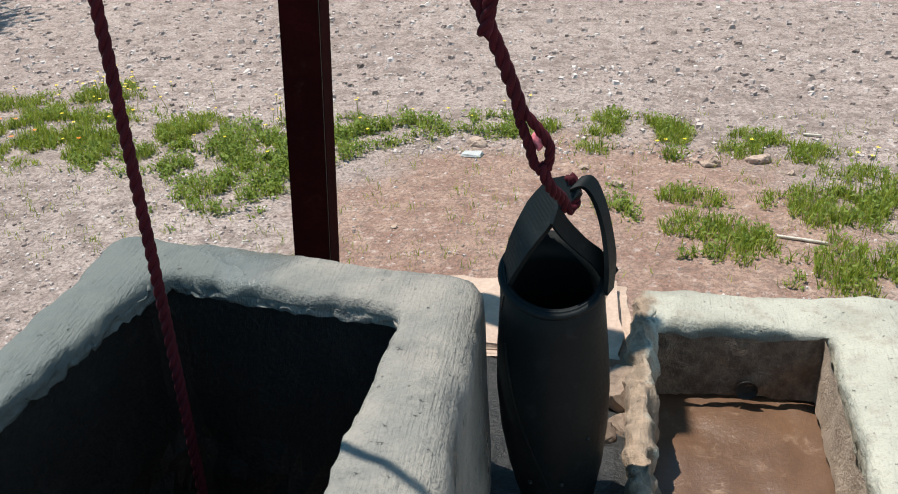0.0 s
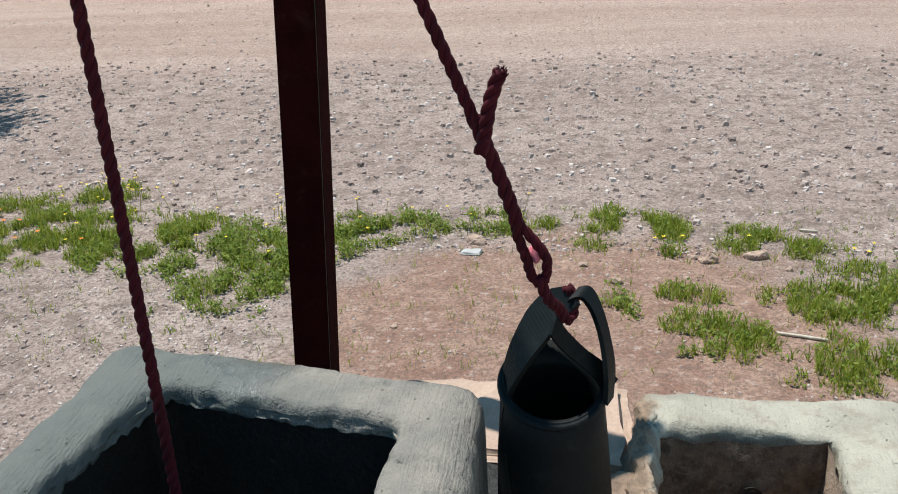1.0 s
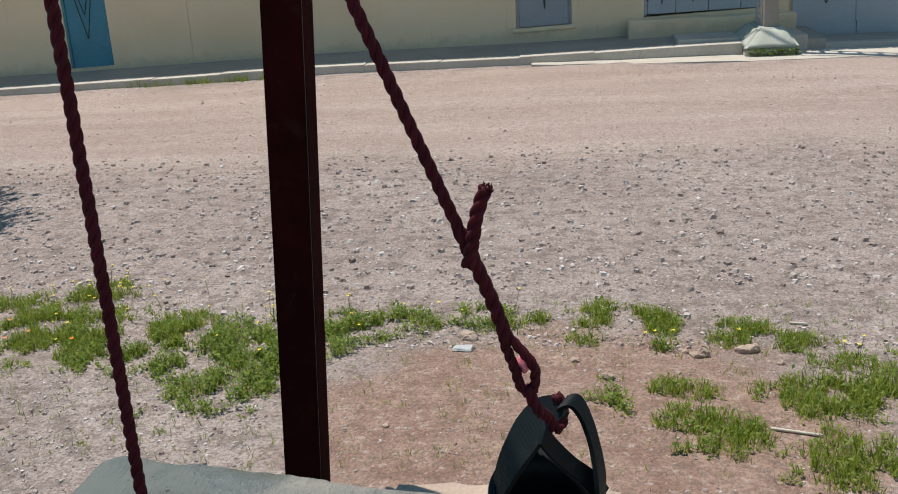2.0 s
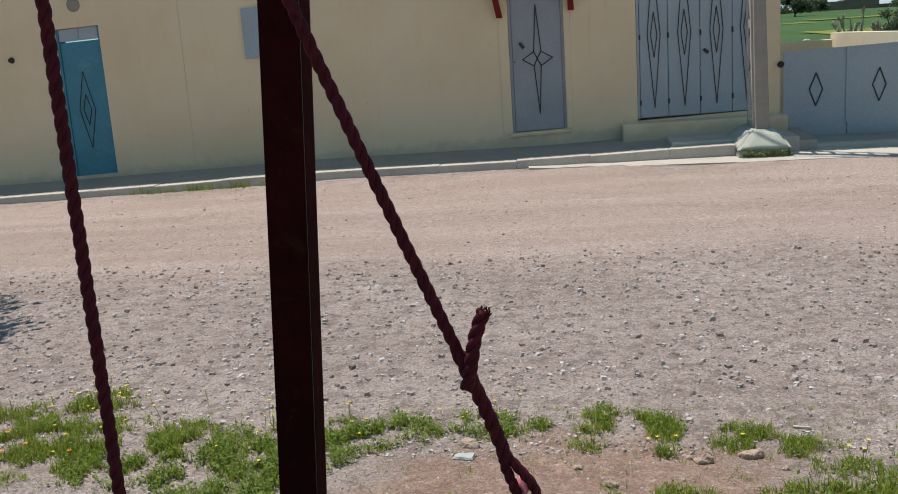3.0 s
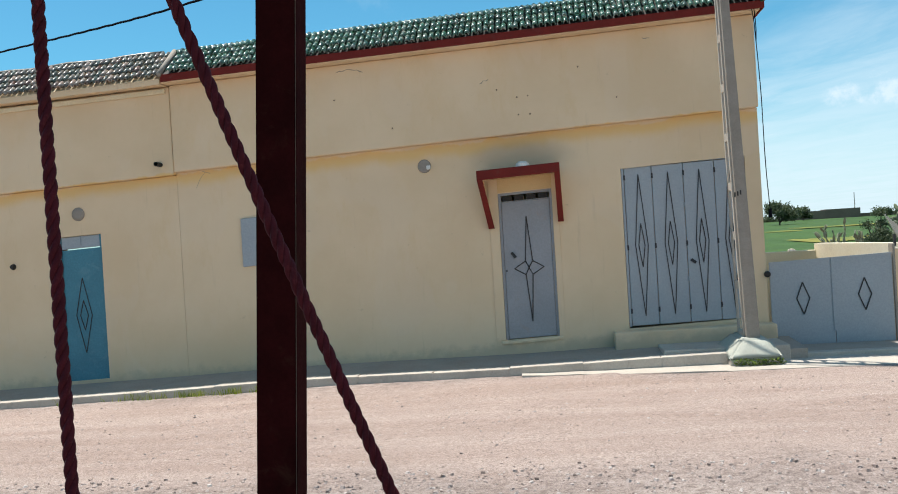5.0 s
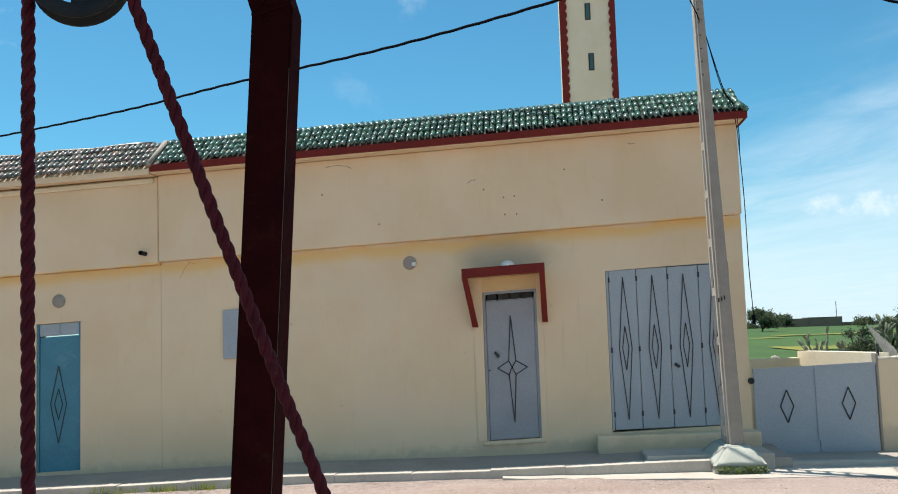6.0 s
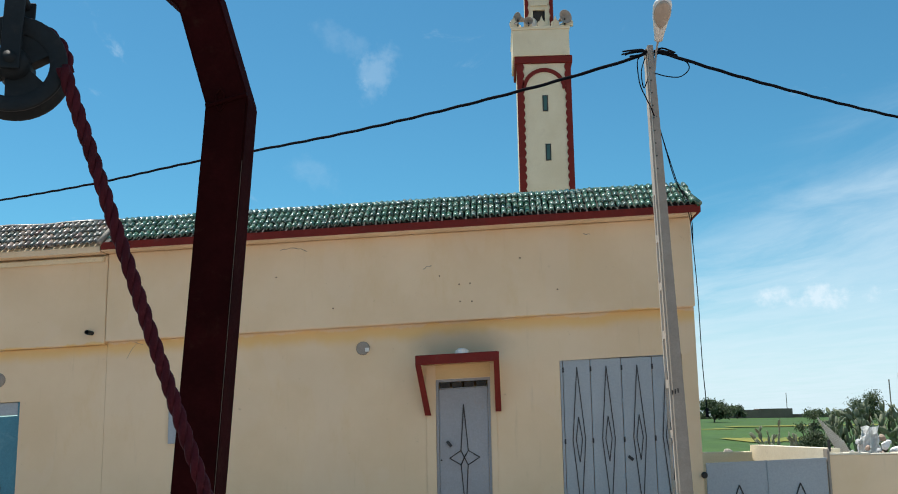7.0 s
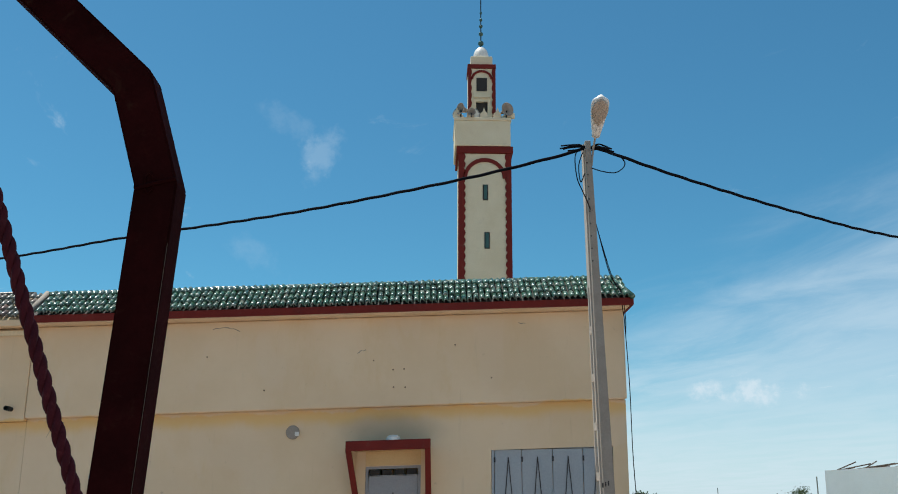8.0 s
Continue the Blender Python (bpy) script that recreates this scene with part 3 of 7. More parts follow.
def build_house():
    h = thing("house", (0, 14, 0), "cream-plastered flat-fronted building with green-tiled eave", "building")
    door, gate = (-0.80, -0.055, 0.29, 2.33), (0.90, 2.56, 0.30, 2.495)
    bm = bmesh.new()
    wall_with_openings(bm, -5.40, 2.76, -0.45, 3.115, FY, FY + 0.28, [door, gate], SL)
    part("front_wall", bm, M_PLASTER, h)
    part("upper_wall", boxes((-5.395, 2.76, FY - 0.12, FY + 0.28, 3.117, 4.36), slope=SL, bevel=0.02), M_PLASTER, h)
    part("end_wall", boxes((2.48, 2.76, FY + 0.283, 19.0, -0.45, 4.5), slope=SL), M_PLASTER, h)
    part("rear_wall", boxes((-5.4, 2.76, 19.003, 19.25, -0.45, 4.5), slope=SL), M_PLASTER, h)
    part("flat_roof", boxes((-5.4, 2.76, 13.9, 19.25, 4.505, 4.62), slope=SL), M_PAVE, h)
    part("soffit", boxes((-5.42, 2.80, 13.20, 13.9, 4.363, 4.40), slope=SL), M_PLASTER, h)
    part("fascia", boxes((-5.42, 2.86, 13.17, 13.197, 4.378, 4.480), slope=SL, bevel=0.006), M_RED, h, "red-brown painted eave board")
    part("end_fascia", boxes((2.835, 2.86, 13.20, 13.9, 4.378, 4.480), slope=SL), M_RED, h)
    roof = part("roof", hull8(bmesh.new(), [(-5.42, 13.18, 4.40 - 0.217), (2.83, 13.18, 4.40 + 0.113), (2.83, 13.95, 4.40 + 0.113), (-5.42, 13.95, 4.40 - 0.217)],
                              [(-5.42, 13.18, 4.47 - 0.217), (2.83, 13.18, 4.47 + 0.113), (2.66, 13.82, 4.89 + 0.108), (-5.42, 13.82, 4.89 - 0.217)]), M_DARK, h, "green-glazed barrel tiles")
    lay_tiles(roof, -5.40, 2.80, 0.083, 4, 13.14, 4.475, 0.43, 0.64, tile_mesh("tile", M_TILE), SL, M_TILEJ, 300, 5)
    # ridge and hip rolls
    bm = bmesh.new()
    tube(bm, [(-5.4 + 0.3 * i, 13.82 + 0.008 * math.sin(i * 2.1), 4.905 + SL * (-5.4 + 0.3 * i) + 0.006 * math.sin(i * 1.7)) for i in range(27)], 0.045, 8)
    part("ridge", bm, M_TILEJ, roof, smooth=True)
    bm = bmesh.new()
    tube(bm, [(2.66, 13.80, 5.02), (2.75, 13.45, 4.80), (2.84, 13.15, 4.60)], 0.042, 8)
    part("hip", bm, M_TILEJ, roof, smooth=True)
    # drip line under the overhang, door sill, gate step
    part("door_sill", boxes((-0.86, 0.0, FY - 0.03, FY + 0.10, 0.235, 0.283), slope=SL, bevel=0.008), M_PLASTER, h)
    part("gate_step", boxes((0.68, 2.80, FY - 0.32, FY - 0.003, -0.1, 0.318), slope=0.008, bevel=0.02), M_PLASTER, h, "plastered step")
    part("base_coat", boxes((-5.39, -0.95, FY - 0.012, FY - 0.003, -0.3, 0.20), slope=0.028, bevel=0.003), M_PLASTER, h)
    # round patch with a small socket beside it
    bm = bmesh.new()
    lathe(bm, [(0.0, -0.02), (0.085, -0.02), (0.095, 0.0)], (-1.80, FY - 0.003, 2.75), "y", 20)
    part("round_patch", bm, M_CONC, h, "bare cement disc")
    part("socket_box", boxes((-1.765, -1.71, FY - 0.06, FY - 0.024, 2.70, 2.755), bevel=0.006), M_WHITE, h)
    part("wall_panel", boxes((-4.49, -3.95, FY - 0.035, FY - 0.003, 1.67, 2.36), slope=SL, bevel=0.008), M_GREYBLUE, h, "shuttered grey-blue window panel")
    for pts in ([(-2.95, 4.13), (-2.90, 4.15), (-2.86, 4.145), (-2.80, 4.165), (-2.74, 4.16), (-2.69, 4.145), (-2.66, 4.15), (-2.60, 4.12), (-2.57, 4.11)], [(-0.95, 3.82), (-0.92, 3.83), (-0.90, 3.86), (-0.86, 3.855), (-0.83, 3.87)], [(1.28, 4.27), (1.32, 4.255), (1.35, 4.265), (1.38, 4.26)]):
        bm = bmesh.new()
        tube(bm, [(x, FY - 0.119, z) for x, z in pts], [0.007 if i % 3 == 1 else 0.004 for i in range(len(pts))], 5)
        part("crack", bm, M_CONC, h)
    for pts in ([(-5.12, 2.66), (-5.05, 2.80), (-4.98, 2.88)], [(-5.02, 2.90), (-4.9, 2.86)]):
        bm = bmesh.new()
        tube(bm, smooth_path([(x, FY + 0.001, z) for x, z in pts], 5), 0.0035, 5)
        part("crack", bm, M_CONC, h)
    for x, z in ((-0.45, 3.60), (-0.30, 3.61), (-0.44, 3.36), (-0.28, 3.36), (-0.72, 3.72), (0.4, 3.95), (-3.0, 3.75), (-2.2, 3.3), (0.9, 3.5)):
        bm = bmesh.new()
        lathe(bm, [(0.0, -0.012), (0.010, -0.012), (0.012, 0.002)], (x, FY - 0.12, z), "y", 8)
        part("nail_hole", bm, M_EARTHY, h)
    # hood over the door
    hood = part("door_hood", boxes((-1.02, 0.055, 13.15, FY - 0.002, 2.555, 2.60), slope=SL, bevel=0.008), M_RED, h, "red-brown door hood with slanting cheeks")
    part("hood_front", boxes((-1.045, 0.075, 13.10, 13.147, 2.52, 2.65), slope=SL, bevel=0.01), M_RED, hood)
    for xt, xb in ((-1.045, -0.945), (0.0, 0.012)):
        bm = bmesh.new()
        zt, zb = 2.527 + SL * xt, 1.86 + SL * xt
        hull8(bm, [(xb, FY - 0.07, zb), (xb + 0.08, FY - 0.07, zb), (xb + 0.08, FY - 0.003, zb), (xb, FY - 0.003, zb)],
              [(xt, 13.10, zt), (xt + 0.075, 13.10, zt), (xt + 0.075, 13.16, zt), (xt, 13.16, zt)])
        part("cheek_bar", bm, M_RED, hood)
        bm = bmesh.new()
        hull8(bm, [(xb + 0.015, FY - 0.004, zb), (xb + 0.065, FY - 0.004, zb), (xb + 0.065, FY - 0.001, zb), (xb + 0.015, FY - 0.001, zb)],
              [(xt + 0.015, 13.17, zt), (xt + 0.06, 13.17, zt), (xt + 0.06, FY - 0.001, zt), (xt + 0.015, FY - 0.001, zt)])
        part("cheek", bm, M_NICHE, hood)
    part("hood_soffit", boxes((-0.97, 0.0, 13.16, FY - 0.003, 2.535, 2.553), slope=SL), M_NICHE, hood)
    part("niche_left", boxes((-0.93, -0.80, FY - 0.012, FY - 0.002, 0.3, 2.53), slope=SL, bevel=0.003), M_PLASTER, hood)
    part("niche_right", boxes((-0.05, 0.03, FY - 0.012, FY - 0.002, 0.3, 2.53), slope=SL, bevel=0.003), M_PLASTER, hood)
    part("niche_top", boxes((-0.80, -0.05, FY - 0.012, FY - 0.002, 2.34, 2.53), slope=SL, bevel=0.003), M_NICHE, hood)
    bm = bmesh.new()
    lathe(bm, [(0.0, 0.105), (0.05, 0.10), (0.09, 0.07), (0.1, 0.0)], (-0.42, 13.20, 2.60), "z", 16)
    part("hood_bowl", bm, M_WHITE, hood)
    # stub of a drain pipe
    bm = bmesh.new()
    lathe(bm, [(0.032, 0.12), (0.032, -0.16), (0.024, -0.16), (0.024, 0.0)], (-5.59, FY - 0.12, 3.025), "y", 14)
    part("drain_pipe", bm, M_IRON, h)
    return h


house = build_house()


def build_old_house():
    h = thing("house", (-9, 14, 0), "older cream building with worn clay-tiled eave", "building")
    bm = bmesh.new()
    wall_with_openings(bm, -14.0, -5.404, -0.8, 3.08, FY, FY + 0.28, [(-7.27, -6.605, 0.25, 2.365)], SL)
    part("front_wall", bm, M_PLASTER, h)
    part("upper_wall", boxes((-14.0, -5.401, FY - 0.105, FY + 0.28, 3.085, 4.345), slope=SL, bevel=0.02), M_PLASTER, h)
    part("cornice", boxes((-14.0, -5.45, FY - 0.16, FY - 0.108, 4.25, 4.32), slope=SL, bevel=0.012), M_CREAM, h)
    part("end_wall", boxes((-14.3, -14.0, FY, 19.0, -0.8, 4.3), slope=SL), M_PLASTER, h)
    part("flat_roof", boxes((-14.0, -5.44, 13.9, 19.2, 4.4, 4.5), slope=SL), M_PAVE, h)
    roof = part("roof", hull8(bmesh.new(), [(-14, 13.2, 4.35 - 0.56), (-5.44, 13.2, 4.35 - 0.2176), (-5.44, 13.9, 4.35 - 0.2176), (-14, 13.9, 4.35 - 0.56)],
                              [(-14, 13.2, 4.43 - 0.56), (-5.44, 13.2, 4.43 - 0.2176), (-5.44, 13.82, 4.90 - 0.2176), (-14, 13.82, 4.90 - 0.56)]), M_PLASTER, h, "weathered brown and green clay tiles")
    lay_tiles(roof, -9.2, -5.46, 0.083, 4, 13.14, 4.435, 0.45, 0.64, tile_mesh("tile", M_TILEOLD), SL, M_TILEOLD, 300, 8)
    bm = bmesh.new()
    tube(bm, [(-14.0 + 0.3 * i, 13.82 + 0.01 * math.sin(i * 2.1), 4.915 + SL * (-14 + 0.3 * i) + 0.01 * math.sin(i * 1.7)) for i in range(29)], 0.045, 8)
    part("ridge", bm, M_TILEOLD, roof, smooth=True)
    bm = bmesh.new()
    tube(bm, [(-5.43, 13.82, 4.71), (-5.43, 13.5, 4.49), (-5.43, 13.15, 4.26)], 0.04, 8)
    part("verge", bm, M_CONC, roof, smooth=True)
    bm = bmesh.new()
    lathe(bm, [(0.0, -0.03), (0.06, -0.03), (0.095, -0.012), (0.1, 0.0)], (-6.93, FY - 0.003, 2.40), "y", 20)
    part("round_lamp", bm, M_CONC, h, "round wall lamp")
    bm = bmesh.new()
    lathe(bm, [(0.0, -0.05), (0.03, -0.05), (0.045, 0.0)], (-7.98, FY - 0.003, 1.69), "y", 12)
    part("wall_bracket", bm, M_DARK, h)


build_old_house()


# ---- doors and gates ----
def diamond(cx, cz, w, hgt):
    return [(cx, cz + hgt), (cx + w, cz), (cx, cz - hgt), (cx - w, cz)]


def build_metal_door():
    d = thing("metal_door", (-0.42, FY, 0.27), "closed weathered grey sheet-metal door with iron star", "door")
    s = SL
    part("door_frame", boxes((-0.797, -0.762, FY + 0.02, FY + 0.075, 0.289, 2.332), (-0.088, -0.053, FY + 0.02, FY + 0.075, 0.289, 2.332), (-0.762, -0.088, FY + 0.02, FY + 0.075, 2.295, 2.332), slope=s), M_GREYDOOR, d)
    leaf = part("leaf", boxes((-0.758, -0.092, FY + 0.03, FY + 0.065, 0.30, 2.20), slope=s, bevel=0.005), M_GREYDOOR, d)
    for i in range(4):
        x = -0.74 + 0.166 * i
        part("vent_slot", boxes((x, x + 0.13, FY + 0.04, FY + 0.06, 2.215, 2.285), slope=s), M_DARK, d)
    part("vent_rail", boxes((-0.758, -0.092, FY + 0.03, FY + 0.038, 2.202, 2.212), slope=s), M_GREYDOOR, d)
    cx, cz, y = -0.425, 1.235, FY + 0.022
    for n, pts in (("upper_ray", [(cx, cz + 0.02), (cx + 0.055, cz + 0.11), (cx, cz + 0.73), (cx - 0.045, cz + 0.11)]), ("lower_ray", [(cx, cz + 0.02), (cx + 0.05, cz - 0.08), (cx + 0.01, cz - 0.73), (cx - 0.045, cz - 0.08)]),
                   ("side_ray", [(cx, cz + 0.02), (cx + 0.055, cz + 0.11), (cx + 0.21, cz + 0.02), (cx + 0.05, cz - 0.08)]), ("side_ray", [(cx, cz + 0.02), (cx - 0.045, cz + 0.11), (cx - 0.2, cz + 0.01), (cx - 0.045, cz - 0.08)])):
        part(n, rod_loop(bmesh.new(), pts, y, 0.007), M_BLACK, leaf)
    bm = bmesh.new()
    tube(bm, [(-0.655, FY + 0.005, 1.47), (-0.60, FY - 0.01, 1.40)], 0.02, 8)
    part("handle", bm, M_BLACK, leaf)
    bm = bmesh.new()
    lathe(bm, [(0.0, -0.006), (0.012, -0.006), (0.012, 0.004)], (-0.735, FY + 0.03, 1.22), "y", 10)
    part("lock", bm, M_DARK, leaf)


build_metal_door()


def build_folding_gate():
    g = thing("folding_gate", (1.7, FY, 0.33), "closed grey-blue four-leaf folding metal gate with iron diamonds", "gate")
    s = 0.025
    x0, x1 = 0.906, 2.553
    part("gate_frame", boxes((x0, x0 + 0.03, FY + 0.01, FY + 0.07, 0.335, 2.545), (x1 - 0.03, x1, FY + 0.01, FY + 0.07, 0.335, 2.545), (x0 + 0.03, x1 - 0.03, FY + 0.01, FY + 0.07, 2.52, 2.545), slope=s), M_GREYBLUE, g)
    edges = [x0 + 0.034, 1.315, 1.735, 2.15, x1 - 0.034]
    for i, (a, b) in enumerate(zip(edges, edges[1:])):
        leaf = part("leaf", boxes((a + 0.004, b - 0.004, FY + 0.02, FY + 0.05, 0.345, 2.512), slope=s, bevel=0.005), M_GREYBLUE, g)
        cx, zc = (a + b) / 2 + 0.005, 1.44 + s * (a + b) / 2
        part("long_diamond", rod_loop(bmesh.new(), diamond(cx, zc, 0.085, 0.97), FY + 0.013, 0.006), M_BLACK, leaf)
        part("small_diamond", rod_loop(bmesh.new(), diamond(cx, zc, 0.042, 0.30), FY + 0.013, 0.006), M_BLACK, leaf)
        for z in (0.55, 1.42, 2.38):
            part("hinge", boxes((a - 0.006, a + 0.016, FY + 0.002, FY + 0.018, z - 0.035, z + 0.035), slope=s, bevel=0.004), M_BLACK, leaf)
    part("hinge_post", boxes((x1 - 0.02, x1 + 0.015, FY - 0.012, FY + 0.008, 1.35, 1.42), slope=s, bevel=0.004), M_BLACK, g)
    bm = bmesh.new()
    tube(bm, [(1.78, FY + 0.005, 1.24), (1.84, FY - 0.008, 1.19)], 0.02, 8)
    part("handle", bm, M_BLACK, g)
    for z in (1.95, 0.95):
        part("bolt_plate", boxes((1.725, 1.75, FY - 0.005, FY + 0.018, z, z + 0.07), bevel=0.004), M_GREYBLUE, g)


build_folding_gate()


def build_teal_door():
    d = thing("teal_door", (-6.9, FY, 0), "closed faded teal sheet-metal door with transom", "door")
    s = SL
    part("door_frame", boxes((-7.267, -7.235, FY + 0.02, FY + 0.08, 0.24, 2.36), (-6.640, -6.608, FY + 0.02, FY + 0.08, 0.24, 2.36), slope=s), M_TEAL, d)
    leaf = part("leaf", boxes((-7.232, -6.643, FY + 0.04, FY + 0.07, 0.245, 2.17), slope=s, bevel=0.005), M_TEAL, d)
    part("transom", boxes((-7.232, -6.643, FY + 0.03, FY + 0.07, 2.185, 2.36), slope=s, bevel=0.006), M_GREYBLUE, d, "paler grey transom panel")
    part("transom_bar", boxes((-6.960, -6.930, FY + 0.018, FY + 0.028, 2.185, 2.36), slope=s), M_GREYBLUE, d)
    cx, zc = -6.950, 1.20 + s * -6.950
    part("long_diamond", rod_loop(bmesh.new(), diamond(cx, zc, 0.12, 0.55), FY + 0.034, 0.006), M_BLACK, leaf)
    part("small_diamond", rod_loop(bmesh.new(), diamond(cx, zc, 0.06, 0.22), FY + 0.034, 0.006), M_BLACK, leaf)


build_teal_door()


def build_yard():
    w = thing("wall_yard", (4.4, 15, 0), "low cream plastered yard wall with a flaking top", "wall", kind="structure")
    bm = boxes((4.43, 12.0, FY, FY + 0.2, -0.3, 1.235), slope=-0.004)
    part("front_wall", bm, M_PLASTER, w)
    rnd = random.Random(9)
    bm = bmesh.new()
    x = 4.43
    while x < 9.0:
        l = rnd.uniform(0.12, 0.4)
        box(bm, x, x + l, FY - 0.006, FY + 0.206, 1.238 - 0.004 * x, 1.25 - 0.004 * x + rnd.uniform(0.0, 0.022))
        x += l
    part("coping", bm, M_PALE, w)
    part("side_wall", hull8(bmesh.new(), [(4.44, FY + 0.203, -0.3), (4.64, FY + 0.203, -0.3), (4.26, 16.2, -0.3), (4.06, 16.2, -0.3)],
                            [(4.44, FY + 0.203, 1.30), (4.64, FY + 0.203, 1.30), (4.26, 16.2, 1.29), (4.06, 16.2, 1.29)]), M_PALE, w)
    part("rear_wall", boxes((2.78, 4.04, 16.0, 16.2, -0.3, 1.19), bevel=0.01), M_CREAM, w)
    part("gate_pier", boxes((4.395, 4.428, FY - 0.02, FY + 0.15, -0.1, 1.30), bevel=0.008), M_CONC, w)
    part("iron_stub", boxes((4.44, 4.47, FY + 0.05, FY + 0.08, 1.262, 1.42)), M_BLACK, w)
    g = thing("yard_gate", (3.6, FY, 0.08), "low grey-blue double sheet-metal yard gate with diamonds", "gate")
    for a, b, cx in ((2.80, 3.615, 3.22), (3.625, 4.385, 4.02)):
        leaf = part("leaf", boxes((a, b, FY + 0.0, FY + 0.03, -0.13, 1.045), slope=0.032, bevel=0.005), M_GREYBLUE, g)
        part("diamond", rod_loop(bmesh.new(), diamond(cx, 0.63 + 0.025 * (cx - 3.2), 0.085, 0.215), FY - 0.007, 0.008), M_BLACK, leaf)
        part("top_rail", boxes((a, b, FY - 0.008, FY - 0.002, 1.02, 1.045), slope=0.032), M_GREYBLUE, leaf)
    part("meeting_strip", boxes((3.60, 3.64, FY - 0.012, FY - 0.004, 0.06, 1.03), slope=0.032), M_GREYBLUE, g)
    bm = bmesh.new()
    lathe(bm, [(0.0, -0.05), (0.035, -0.045), (0.045, 0.0)], (2.77, FY - 0.01, 0.98), "y", 12)
    part("latch", bm, M_DARK, g)


build_yard()


# ---- the minaret behind the house ----
def arch_outline(cx, z_spring, r_out, r_in, squash=1.0, n=16):
    out = [(cx + r_out * math.cos(a), z_spring + r_out * squash * math.sin(a)) for a in (math.pi * k / n for k in range(n + 1))]
    inn = [(cx + r_in * math.cos(a), z_spring + r_in * squash * math.sin(a)) for a in (math.pi * k / n for k in range(n + 1))]
    return out, inn


def band(bm, out, inn, y0, y1):
    for (a, b), (c, d) in zip(zip(out, out[1:]), zip(inn, inn[1:])):
        flat_shape(bm, [a, b, d, c], y0, y1)
    return bm


def scalloped(bm, x_edge, inward, z0, z1, y0, y1, wide, bite):
    """An upright strip whose inner edge is cut in small scallops."""
    n = int((z1 - z0) / 0.16)
    step = (z1 - z0) / n
    for i in range(n):
        za = z0 + i * step
        pts = [(x_edge, za), (x_edge + inward * wide, za)]
        pts += [(x_edge + inward * (wide + bite * math.sin(math.pi * t)), za + step * t) for t in (0.25, 0.5, 0.75)]
        pts += [(x_edge + inward * wide, za + step), (x_edge, za + step)]
        flat_shape(bm, pts if inward > 0 else pts[::-1], y0, y1)
    return bm


